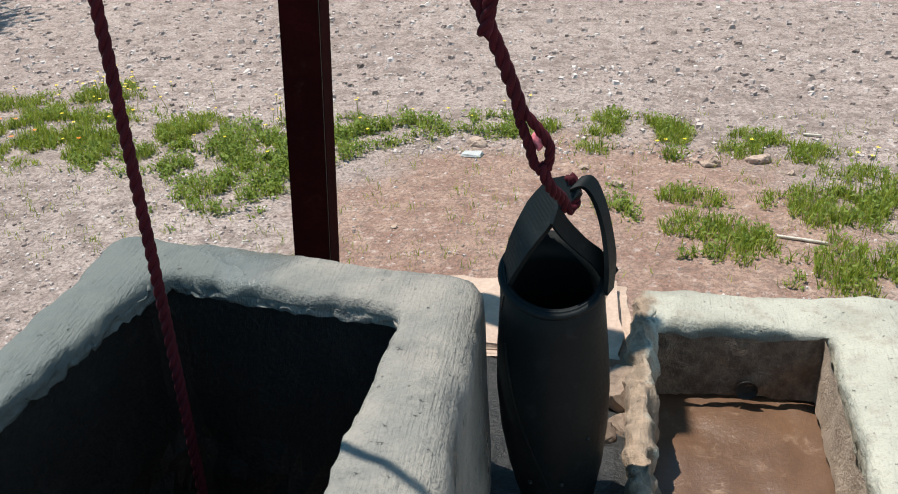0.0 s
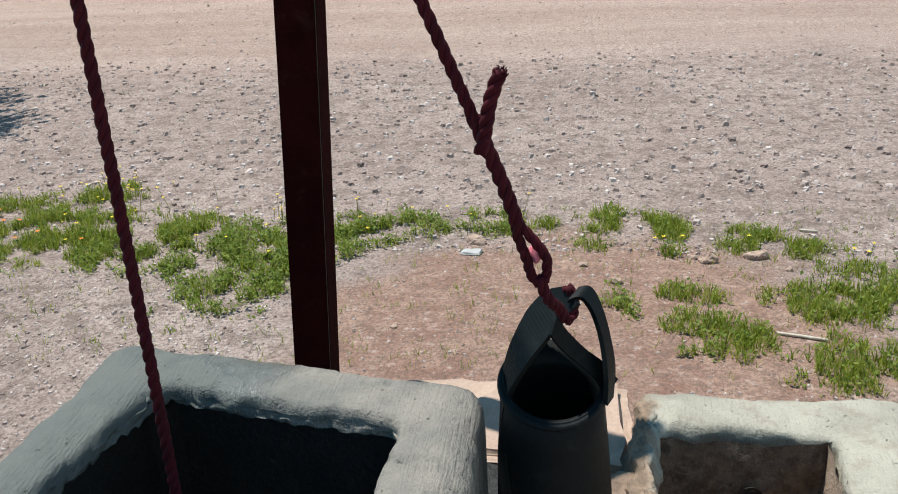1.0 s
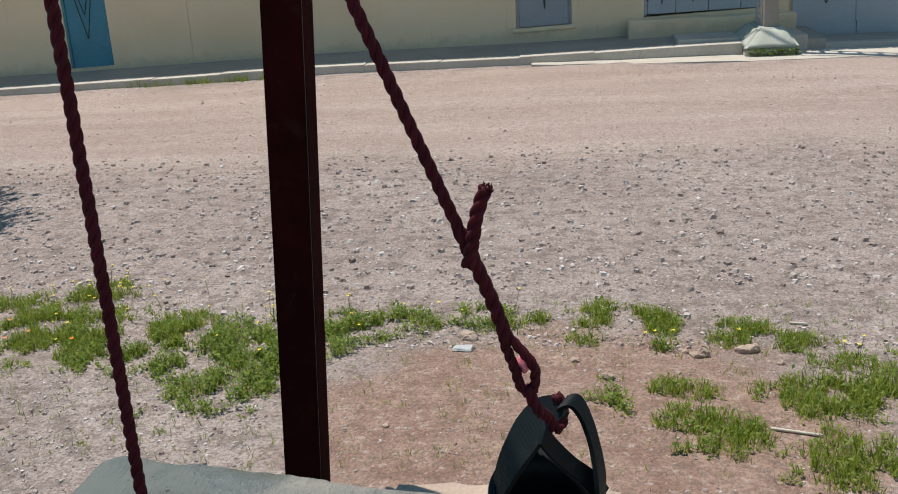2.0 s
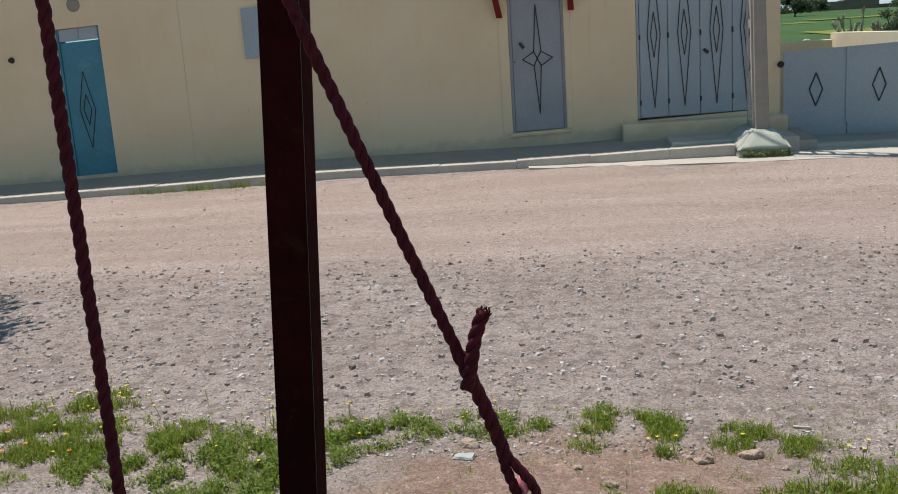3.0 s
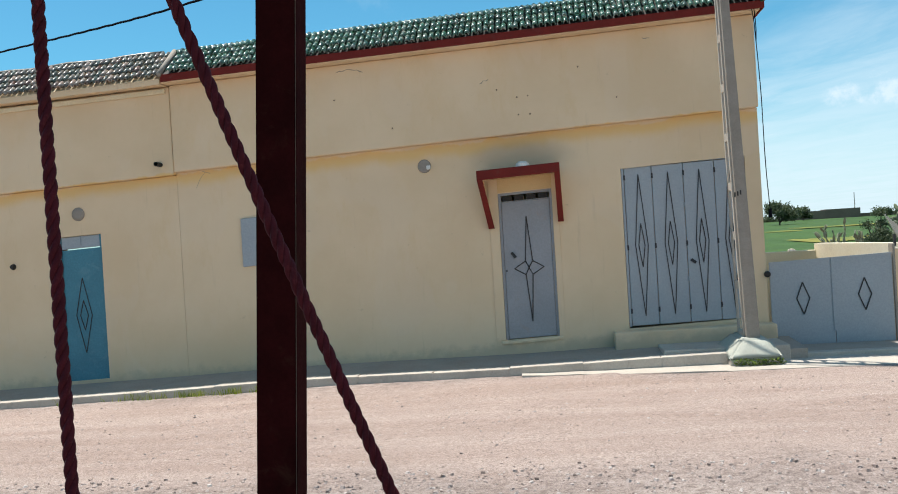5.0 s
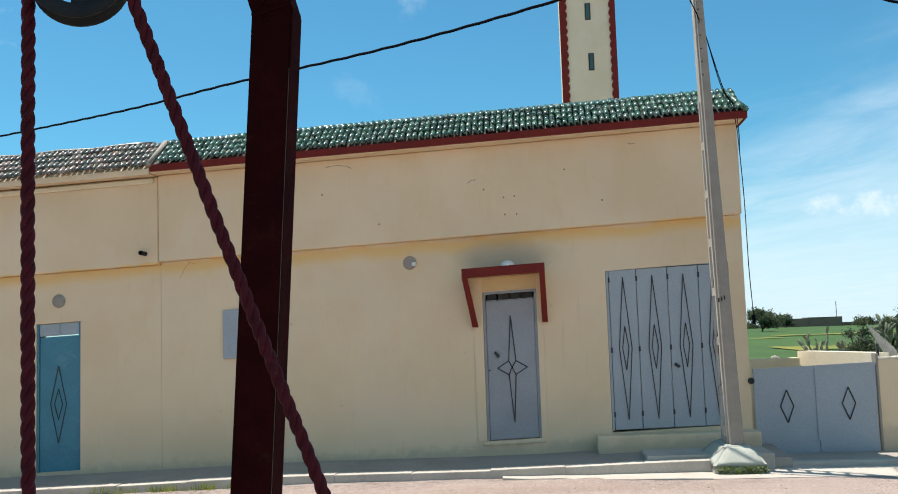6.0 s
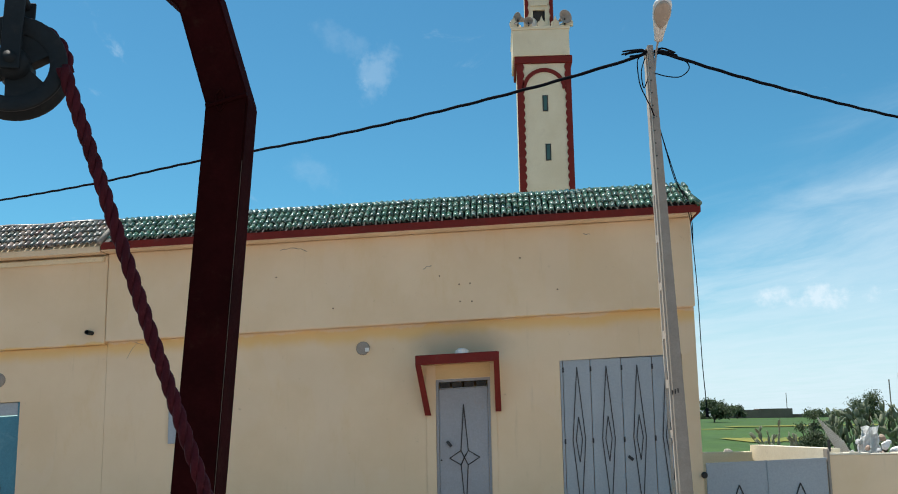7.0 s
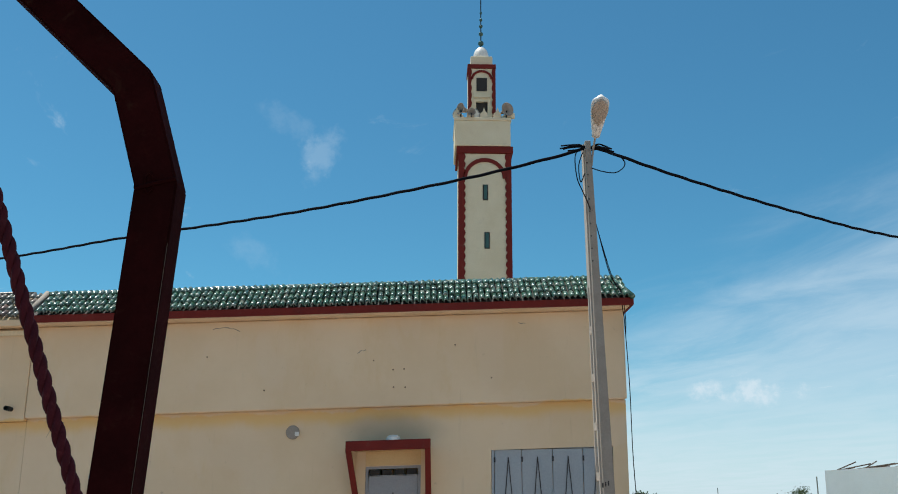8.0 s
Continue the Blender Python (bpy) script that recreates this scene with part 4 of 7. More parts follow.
def build_minaret():
    m = thing("minaret", (1.2, 20, 0), "square cream minaret with red-brown scalloped borders", "minaret")
    x0, x1, y = 0.620, 1.708, 19.36
    part("shaft", boxes((x0, x1, y, y + 1.1, 0.0, 8.98), bevel=0.01), M_CREAM, m)
    f = y - 0.025
    part("border_left", scalloped(bmesh.new(), x0 - 0.012, 1, 6.0, 8.98, f, y - 0.002, 0.12, 0.035), M_RED, m)
    part("border_right", scalloped(bmesh.new(), x1 + 0.012, -1, 6.0, 8.98, f, y - 0.002, 0.10, 0.035), M_RED, m)
    cx = (x0 + x1) / 2
    out, inn = arch_outline(cx, 8.42, 0.455, 0.375, 1.0)
    part("arch", band(bmesh.new(), out, inn, f, y - 0.002), M_RED, m)
    part("top_band", boxes((x0 - 0.05, x1 + 0.05, y - 0.05, y + 1.15, 8.983, 9.13), bevel=0.01), M_RED, m)
    for za, zb, xc in ((7.95, 8.29, 1.175), (6.91, 7.26, 1.205)):
        win = part("slit_window", boxes((xc - 0.055, xc + 0.055, y - 0.012, y - 0.002, za, zb)), M_DARK, m)
        part("pane", boxes((xc - 0.035, xc + 0.035, y - 0.018, y - 0.013, za + 0.02, zb - 0.02)), M_GREENGLASS, win)
    part("balcony", boxes((x0 - 0.085, x1 + 0.0, y - 0.06, y + 1.16, 9.133, 9.70), (x0 - 0.10, x1 + 0.02, y - 0.08, y + 1.18, 9.70, 9.77), bevel=0.012), M_CREAM, m)
    for i in range(5):
        xm = x0 - 0.04 + 0.285 * i
        bm = bmesh.new()
        flat_shape(bm, [(xm - 0.08, 9.773), (xm + 0.08, 9.773), (xm + 0.08, 9.86), (xm + 0.035, 9.90), (xm, 10.0), (xm - 0.035, 9.90), (xm - 0.08, 9.86)], y - 0.06, y + 0.02)
        part("merlon", bm, M_CREAM, m)
    for xs, zs, r, aim in ((1.63, 9.93, 0.15, 0.5), (0.66, 9.93, 0.13, -0.9), (0.88, 9.86, 0.09, 0.0)):
        bm = bmesh.new()
        lathe(bm, [(0.03, 0.20), (0.05, 0.12), (r * 0.55, 0.04), (r, -0.03), (r * 0.96, -0.032), (r * 0.5, 0.03), (0.03, 0.06), (0.0, 0.05)], (0, 0, 0), "y", 20)
        bmesh.ops.transform(bm, matrix=Matrix.Translation((xs, y - 0.12, zs)) @ Matrix.Rotation(aim, 4, "Z"), verts=bm.verts)
        horn = part("loudspeaker", bm, M_CONC, m, "grey horn loudspeaker", True)
        bm = bmesh.new()
        tube(bm, [(xs, y - 0.06, 9.76), (xs, y - 0.06, zs)], 0.015, 6)
        part("bracket", bm, M_IRON, horn)
    a, b = 0.832, 1.412
    c = (a + b) / 2
    bm = bmesh.new()
    y2 = y + 0.28
    wall_with_openings(bm, a, b, 9.773, 11.05, y2, y2 + 0.1, [(c - 0.125, c + 0.125, 9.83, 10.28)], 0)
    box(bm, a, b, y2 + 0.1, y2 + 0.58, 9.773, 11.05)
    part("lantern", bm, M_CREAM, m)
    part("opening", boxes((c - 0.123, c + 0.123, y2 + 0.06, y2 + 0.098, 9.83, 10.28)), M_DARK, m)
    part("lantern_window", boxes((c - 0.115, c + 0.115, y2 - 0.012, y2 - 0.002, 10.52, 10.83)), M_DARK, m)
    part("lantern_sill", boxes((c - 0.17, c + 0.17, y2 - 0.04, y2 - 0.003, 10.36, 10.43)), M_CREAM, m)
    g = y2 - 0.022
    part("lantern_border", scalloped(bmesh.new(), a - 0.01, 1, 9.78, 11.05, g, y2 - 0.002, 0.06, 0.025), M_RED, m)
    part("lantern_border", scalloped(bmesh.new(), b + 0.01, -1, 9.78, 11.05, g, y2 - 0.002, 0.06, 0.025), M_RED, m)
    out, inn = arch_outline(c, 10.80, 0.235, 0.185, 0.9)
    part("lantern_arch", band(bmesh.new(), out, inn, g, y2 - 0.002), M_RED, m)
    part("lantern_band", boxes((a - 0.02, b + 0.02, y2 - 0.03, y2 + 0.61, 11.053, 11.15), bevel=0.008), M_RED, m)
    part("neck", boxes((a + 0.05, b - 0.05, y2 + 0.04, y2 + 0.54, 11.153, 11.37), bevel=0.012), M_CREAM, m)
    bm = bmesh.new()
    lathe(bm, [(0.16, 0.0), (0.172, 0.06), (0.165, 0.15), (0.135, 0.24), (0.085, 0.30), (0.03, 0.335), (0.0, 0.34)], (c, y2 + 0.29, 11.373), "z", 20)
    part("dome", bm, M_WHITE, m, smooth=True)
    bm = bmesh.new()
    tube(bm, [(c, y2 + 0.29, 11.70), (c, y2 + 0.29, 12.9)], 0.012, 6)
    fin = part("finial_rod", bm, M_IRON, m)
    for z, r in ((11.80, 0.065), (12.03, 0.052), (12.22, 0.043), (12.38, 0.036), (12.55, 0.03)):
        bm = bmesh.new()
        bmesh.ops.create_uvsphere(bm, u_segments=12, v_segments=8, radius=r, matrix=Matrix.Translation((c, y2 + 0.29, z)))
        part("ball", bm, M_GREENGLASS, fin, smooth=True)
    # loudspeaker horns on the balcony
    for xs, s in ((x0 - 0.04, -1), (0.98, 1), (x1 - 0.02, 1)):
        bm = bmesh.new()
        lathe(bm, [(0.03, 0.22), (0.04, 0.12), (0.07, 0.03), (0.115, 0.0), (0.10, 0.01), (0.05, 0.06), (0.0, 0.10)], (0, 0, 0), "y", 16)
        bmesh.ops.transform(bm, matrix=Matrix.Translation((xs, y + 0.05, 9.90)) @ Matrix.Rotation(radians(35 * s), 4, "Z"), verts=bm.verts)
        part("loudspeaker", bm, M_WHITE, m, smooth=True)


build_minaret()


# ---- street pole, lamp and cables ----
def build_pole():
    p = thing("street_pole", (2.25, 12.44, 0), "grey concrete ladder pole on a whitewashed foot", "street pole")

    def mid(z):
        return 2.278 - 0.022 * z

    def half(z):
        return 0.084 - 0.0062 * z

    def slab(name, l0, r0, l1, r1, ya, yb, z0, z1):
        bm = bmesh.new()
        hull8(bm, [(mid(z0) + l0, ya, z0), (mid(z0) + r0, ya, z0), (mid(z0) + r0, yb, z0), (mid(z0) + l0, yb, z0)],
              [(mid(z1) + l1, ya, z1), (mid(z1) + r1, ya, z1), (mid(z1) + r1, yb, z1), (mid(z1) + l1, yb, z1)])
        bmesh.ops.bevel(bm, geom=bm.edges[:], offset=0.005, segments=1, affect="EDGES")
        return part(name, bm, M_CONC, p)

    # broad face to the street; behind it a ladder of two rails and rungs that runs back
    slab("front_flange", -0.030, 0.140, -0.012, 0.062, 12.36, 12.45, 0.02, 6.58)

    def back(z):
        return 12.86 - 0.042 * z

    def rail(name, ya0, yb0, ya1, yb1, z0, z1):
        bm = bmesh.new()
        hull8(bm, *[[(mid(z) - q - 0.012, ya, z), (mid(z) - q + 0.012, ya, z), (mid(z) - q + 0.012, yb, z), (mid(z) - q - 0.012, yb, z)]
                    for z, ya, yb, q in ((z0, ya0, yb0, 0.040 - 0.003 * z0), (z1, ya1, yb1, 0.040 - 0.003 * z1))])
        # paler kerb material puts the sunlight on this side into the colour
        return part(name, bm, M_KERB, p, "concrete side with sunlight in its pale tone")

    rail("front_rail", 12.452, 12.53, 12.452, 12.50, 0.02, 6.56)
    rail("rear_rail", back(0) - 0.075, back(0), back(6.5) - 0.03, back(6.5), 0.02, 6.56)
    z, gap = 0.25, 0.62
    while z < 6.3:
        top = min(z + (0.10 if z < 4.3 else gap), 6.5)
        rail("rung", 12.501, back(z) - 0.05, 12.501, back(top) - 0.03, z, top)
        z += gap
    for k in range(9):
        zz = 4.9 + 0.17 * k
        bm = bmesh.new()
        lathe(bm, [(0.0, -0.002), (0.011, -0.002), (0.011, 0.004)], (mid(zz), 12.36, zz), "y", 8)
        part("bolt_hole", bm, M_DARK, p)
    for k in range(3):
        x = mid(2.0) - 0.04 + 0.035 * k
        part("painted_mark", boxes((x, x + 0.016, 12.356, 12.359, 2.02 + 0.012 * k, 2.075 + 0.012 * k)), M_DARK, p, "small dark painted marks")
    bm = bmesh.new()
    hull8(bm, [(1.955, 12.03, 0.035), (2.63, 12.03, 0.045), (2.63, 12.92, 0.06), (1.90, 12.92, 0.10)], [(2.165, 12.27, 0.275), (2.50, 12.27, 0.255), (2.48, 12.88, 0.275), (2.15, 12.88, 0.30)])
    bmesh.ops.bevel(bm, geom=bm.edges[:], offset=0.03, segments=2, affect="EDGES")
    bmesh.ops.subdivide_edges(bm, edges=bm.edges[:], cuts=3, use_grid_fill=True)
    rough_up(bm, 0.008, 5.0, 2.0)
    part("foot", bm, M_MINT, p, "whitewashed tapering cement foot", smooth=True)
    bm = boxes((1.985, 2.61, 12.06, 12.84, -0.3, 0.040), bevel=0.02)
    part("foot_block", bm, M_KERB, p)


build_pole()


def build_lamp():
    s = thing("street_lamp", (2.2, 12.4, 6.5), "white cobra-head street lamp on a short arm", "street lamp")
    bm = bmesh.new()
    tube(bm, smooth_path([(2.20, 12.37, 6.22), (2.225, 12.34, 6.45), (2.255, 12.26, 6.64)], 6), 0.014, 8)
    part("arm", bm, M_CONC, s)
    a, b = Vector((2.255, 12.28, 6.61)), Vector((2.245, 11.72, 6.945))
    t = (b - a).normalized()
    side = t.cross(Vector((0, 0, 1))).normalized()
    up = side.cross(t)
    for name, mat, lo, hi in (("housing", M_WHITE, 0.0, 1.0), ("lens", M_LENS, 0.34, 0.985)):
        bm = bmesh.new()
        rings = []
        for i in range(13):
            f = lo + (hi - lo) * i / 12
            w = 0.055 + 0.065 * math.sin(math.pi * min(max(f, 0.02) ** 1.2 * 0.62, 1)) - 0.09 * max(0, f - 0.82) ** 1 * 4 * max(0, f - 0.82)
            w *= math.sqrt(max(0.02, 1 - max(0, (f - 0.85) / 0.155) ** 2)) if name == "housing" else 0.97 * math.sqrt(max(0.01, 1 - (2 * (f - lo) / (hi - lo) - 1) ** 2))
            d = 0.045 if name == "housing" else 0.03
            off = 0.0 if name == "housing" else -0.042
            c = a.lerp(b, f) + up * off
            rings.append([bm.verts.new(c + side * w * math.cos(q) + up * d * math.sin(q)) for q in (2 * math.pi * k / 14 for k in range(14))])
        for r, q in zip(rings, rings[1:]):
            for k in range(14):
                bm.faces.new((r[k], r[(k + 1) % 14], q[(k + 1) % 14], q[k]))
        bm.faces.new(rings[0][::-1]), bm.faces.new(rings[-1])
        part(name, bm, mat, s, smooth=True)


build_lamp()


def build_cables():
    def cable(name, pts, r, label, turns=0):
        bm = bmesh.new()
        path = smooth_path(pts, 12)
        if turns:
            tube(bm, [p + Vector((0, 0, 0.004 * math.sin(i * 0.9))) for i, p in enumerate(resample(path, 0.08))], r, 6)
        else:
            tube(bm, path, r, 6)
        tagged(part(name, bm, M_WIRE, None, label, True), category="cable", group="overhead cables")

    cable("power_cable", [(2.12, 12.38, 6.50), (1.9, 12.5, 6.44), (0.40, 13.19, 6.27), (-2.25, 14.93, 6.275), (-5.45, 16.92, 6.39), (-8.26, 18.66, 6.44), (-14.0, 22.3, 6.75)], 0.022, "twisted black overhead power cable", 1)
    cable("power_cable", [(2.22, 12.38, 6.50), (2.40, 12.45, 6.47), (3.72, 13.43, 6.43), (5.95, 14.92, 6.38), (8.2, 16.4, 6.42), (13.0, 19.6, 6.8)], 0.022, "twisted black overhead power cable", 1)
    cable("wire_loop", [(2.22, 12.35, 6.46), (2.42, 12.34, 6.40), (2.60, 12.34, 6.33), (2.64, 12.34, 6.22), (2.52, 12.34, 6.12), (2.35, 12.34, 6.13), (2.2, 12.35, 6.18)], 0.008, "loose loop of black wire on the pole")
    cable("wire_loop", [(2.10, 12.35, 6.46), (1.98, 12.33, 6.36), (1.99, 12.33, 6.05), (2.06, 12.33, 5.85), (2.12, 12.35, 5.72), (2.16, 12.35, 5.60)], 0.008, "loose loop of black wire on the pole")
    cable("wire_loop", [(2.08, 12.35, 6.40), (2.02, 12.33, 6.20), (2.04, 12.33, 5.98), (2.10, 12.34, 6.1)], 0.007, "loose loop of black wire on the pole")
    cable("house_wire", [(2.19, 12.36, 5.6), (2.30, 12.6, 5.35), (2.52, 13.1, 4.93), (2.66, 13.17, 4.66), (2.72, 13.22, 4.36), (2.76, 13.36, 4.2), (2.79, 13.36, 3.4), (2.80, 13.38, 2.5), (2.825, 13.38, 1.85)], 0.006, "black service wire down the house corner")
    cable("house_wire", [(2.21, 12.37, 5.5), (2.34, 12.6, 5.2), (2.56, 13.1, 4.86), (2.70, 13.17, 4.62), (2.75, 13.25, 4.30), (2.77, 13.38, 4.1)], 0.006, "black service wire down the house corner")
    bm = bmesh.new()
    tube(bm, [(2.825, 13.38, 1.86), (2.825, 13.38, 1.74)], 0.022, 8)
    tagged(part("wire_weight", bm, M_WIRE, None, "dark plug at the end of a hanging wire"), category="plug")
    # clamps and tangle at the pole's head
    rnd = random.Random(4)
    bm = bmesh.new()
    for side in (-1, 1):
        for k in range(5):
            a = Vector((2.15 + side * 0.05, 12.35, 6.46 + rnd.uniform(-0.03, 0.03)))
            tube(bm, smooth_path([a, a + Vector((side * rnd.uniform(0.08, 0.14), rnd.uniform(-0.03, 0.03), rnd.uniform(-0.02, 0.06))), a + Vector((side * rnd.uniform(0.2, 0.34), 0.06, rnd.uniform(-0.03, 0.05)))], 6), 0.011, 6)
    tagged(part("cable_clamp", bm, M_WIRE, None, "tangle of black clamps and wire ends", True), category="clamp")


build_cables()


# ---- the well, its ledge and the stone trough ----
def round_ring(corners, radius, count):
    """A closed ring of points round corners (x, y), with rounded corners, evenly spaced."""
    pts, n = [], len(corners)
    for i in range(n):
        p, a, b = Vector(corners[i]), Vector(corners[i - 1]), Vector(corners[(i + 1) % n])
        u, v = p + (a - p).normalized() * radius, p + (b - p).normalized() * radius
        for k in range(7):
            t = k / 6
            pts.append(u * (1 - t) ** 2 + p * 2 * t * (1 - t) + v * t * t)
    pts.append(pts[0])
    total = sum((b - a).length for a, b in zip(pts, pts[1:]))
    out, want, run = [], 0.0, 0.0
    for a, b in zip(pts, pts[1:]):
        d = (b - a).length
        while want <= run + d and len(out) < count:
            out.append(a.lerp(b, (want - run) / d if d else 0))
            want += total / count
        run += d
    return out


def basin(outer, inner, z_out, z_in, top, lip, count, floor=False, inner_lip=0.03):
    """A basin with thick rounded walls: rings from the outside foot over the rim to the inside."""
    bm = bmesh.new()
    r_o, r_i = 0.07, 0.03
    o, i_ = round_ring(outer, r_o, count), round_ring(inner, r_i, count)
    # start both rings at the same bearing
    c = sum(i_, Vector((0, 0))) / count
    def turned(ring):
        k = min(range(count), key=lambda j: abs(math.atan2(ring[j].y - c.y, ring[j].x - c.x) - 0.3))
        return ring[k:] + ring[:k]
    o, i_ = turned(o), turned(i_)
    rings = []
    for k in range(9):
        rings.append([(p.x, p.y, z_out + (top - lip - z_out) * k / 8) for p in o])
    for k in range(1, 11):
        a = math.pi * k / 11
        f = (1 - math.cos(a)) / 2
        rings.append([(p.x + (q.x - p.x) * f, p.y + (q.y - p.y) * f, top - (lip if k < 6 else inner_lip) * (1 - math.sin(a) ** (0.55 if k < 6 else 0.4))) for p, q in zip(o, i_)])
    deep = 14
    for k in range(deep):
        f = (k / (deep - 1)) ** 1.4
        rings.append([(q.x, q.y, top - inner_lip + (z_in - top + inner_lip) * f) for q in i_])
    grid = [[bm.verts.new(p) for p in ring] for ring in rings]
    for a, b in zip(grid, grid[1:]):
        for k in range(count):
            bm.faces.new((a[k], a[(k + 1) % count], b[(k + 1) % count], b[k]))
    if floor:
        bm.faces.new(grid[-1])
    return bm


def cement_material(name, a, b, stain, wet_rough, bare=None, bare_x=0.0, dark_x=0.0):
    k = Mat(name)
    c = k.mix(k.ramp(k.noise(6, 6, 0.65), 0.3, 0.7), a, b)
    c = k.mix(k.ramp(k.noise(17, 7, 0.7), 0.5, 0.72, 0, 0.6), c, stain)
    g = k.noise(220, 3, 0.7)
    c = k.mix(k.ramp(g, 0.45, 0.8, 0, 0.4), c, tuple(x * 0.4 for x in b))
    # wet splashes on the rim
    wet = k.ramp(k.noise(5, 3, 0.5), 0.55, 0.68)
    c = k.mix(k.math("MULTIPLY", wet, 0.45), c, tuple(x * 0.5 for x in b))
    if dark_x:
        # darker and bluer towards low x, with a noisy edge
        d = k.math("ADD", k.axis(0), k.math("MULTIPLY", k.math("SUBTRACT", k.noise(7, 5), 0.5), 0.35))
        c = k.mix(k.ramp(d, dark_x - 0.12, dark_x + 0.10, 0.75, 0), c, (0.085, 0.105, 0.10))
    if bare:
        # the side towards the ledge was never whitewashed
        side = k.math("ADD", k.axis(0), k.math("MULTIPLY", k.math("SUBTRACT", k.noise(14, 5), 0.5), 0.12))
        c = k.mix(k.ramp(side, bare_x - 0.012, bare_x + 0.012, 1, 0), c, k.mix(k.ramp(k.noise(25, 5), 0.4, 0.6), bare, tuple(x * 0.6 for x in bare)))
    h = k.math("ADD", k.math("MULTIPLY", g, 0.3), k.noise(45, 5, 0.65))
    # trowel drag and small pits
    h = k.math("ADD", h, k.math("MULTIPLY", k.noise(60, 3, 0.6, (4.0, 0.25, 1.0)), 0.5))
    pit = k.ramp(k.noise(75, 3, 0.6), 0.66, 0.74)
    h = k.math("SUBTRACT", h, k.math("MULTIPLY", pit, 0.8))
    c = k.mix(k.math("MULTIPLY", pit, 0.7), c, tuple(x * 0.3 for x in b))
    return k.done(c, k.ramp(wet, 0, 1, 0.85, wet_rough), k.bump(h, 0.7, 0.009), 0, 0.4)


M_WELL = cement_material("well_cement", (0.27, 0.248, 0.212), (0.17, 0.168, 0.152), (0.085, 0.09, 0.083), 0.25, dark_x=-0.42)
M_TROUGH = cement_material("trough_whitewash", (0.41, 0.395, 0.325), (0.31, 0.30, 0.245), (0.22, 0.18, 0.135), 0.6, (0.30, 0.22, 0.155), 0.125)
M_MUD = surface("wet_brown_mud", (0.15, 0.083, 0.048), (0.10, 0.055, 0.033), 9, 120, 0.35, 0.4, 0.004, 0, 0.5, (0.28, 0.19, 0.13), 0.6)
M_LEDGE = surface("pinkish_ledge_stone", (0.47, 0.355, 0.28), (0.37, 0.27, 0.21), 7, 120, 0.92, 0.5, 0.004, 0, 0.3, (0.22, 0.15, 0.11), 0.6)
M_ROCK = surface("rough_brown_rock", (0.30, 0.22, 0.16), (0.20, 0.145, 0.11), 12, 120, 0.92, 0.6, 0.005, 0, 0.3, (0.12, 0.09, 0.07), 0.6)
# near-black stone: shade down the pit and by the bucket is in the colour
M_PIT_SHADE = surface("shade_dark_wet_stone", (0.016, 0.0155, 0.014), (0.010, 0.0098, 0.009), 9, 90, 0.6, 0.6, 0.01, 0, 0.4, (0.05, 0.045, 0.04), 0.5)


def build_well():
    w = thing("well", (-0.45, 0.8, 0), "square cement well head with thick rounded wet rim", "well")
    outer = [(-0.84, 0.36), (-0.165, 0.36), (-0.142, 1.225), (-0.785, 1.34)]
    inner = [(-0.785, 0.48), (-0.292, 0.48), (-0.260, 1.110), (-0.655, 1.195)]
    bm = basin(outer, inner, -0.05, 0.797, 0.84, 0.075, 240, False, 0.024)
    rough_up(bm, 0.010, 7.0, 1.0)
    rough_up(bm, 0.0035, 34.0, 4.0)
    # ragged broken lip along the inside of the rim
    for v in bm.verts:
        p = v.co
        inside = min(p.x + 0.785 - 0.18 * (p.y - 0.48), -0.26 - p.x, 1.17 - p.y)
        if p.z < 0.814 and p.z > 0.6 and inside > -0.03:
            v.co += noise.noise_vector(p * 55) * 0.006 + noise.noise_vector(p * 120) * 0.006
    part("rim", bm, M_WELL, w, smooth=True)
    # stone-lined pit below the cement, its shade painted near-black, with a rough floor
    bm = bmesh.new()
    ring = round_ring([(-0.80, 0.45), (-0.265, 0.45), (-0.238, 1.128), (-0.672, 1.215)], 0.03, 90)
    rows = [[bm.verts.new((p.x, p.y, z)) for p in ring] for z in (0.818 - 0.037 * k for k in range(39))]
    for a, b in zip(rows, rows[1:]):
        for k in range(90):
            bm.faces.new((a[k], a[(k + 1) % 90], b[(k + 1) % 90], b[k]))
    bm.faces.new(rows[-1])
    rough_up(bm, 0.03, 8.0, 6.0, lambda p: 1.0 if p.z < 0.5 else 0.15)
    part("pit", bm, M_PIT_SHADE, w)
    rnd = random.Random(12)
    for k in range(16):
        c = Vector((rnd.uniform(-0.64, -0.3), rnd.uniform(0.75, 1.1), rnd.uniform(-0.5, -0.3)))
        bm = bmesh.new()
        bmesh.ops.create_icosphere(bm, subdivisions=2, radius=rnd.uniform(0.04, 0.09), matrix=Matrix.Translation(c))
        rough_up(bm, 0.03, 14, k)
        part("pit_stone", bm, M_PIT_SHADE, w)
    bm = bmesh.new()
    bmesh.ops.create_icosphere(bm, subdivisions=3, radius=0.03, matrix=Matrix.Translation((-0.285, 0.79, 0.755)) @ Matrix.Diagonal((1.2, 0.8, 0.7, 1)))
    rough_up(bm, 0.014, 40, 3)
    part("cement_lump", bm, M_WELL, w, "broken cement lump under the rim")
    return w


build_well()


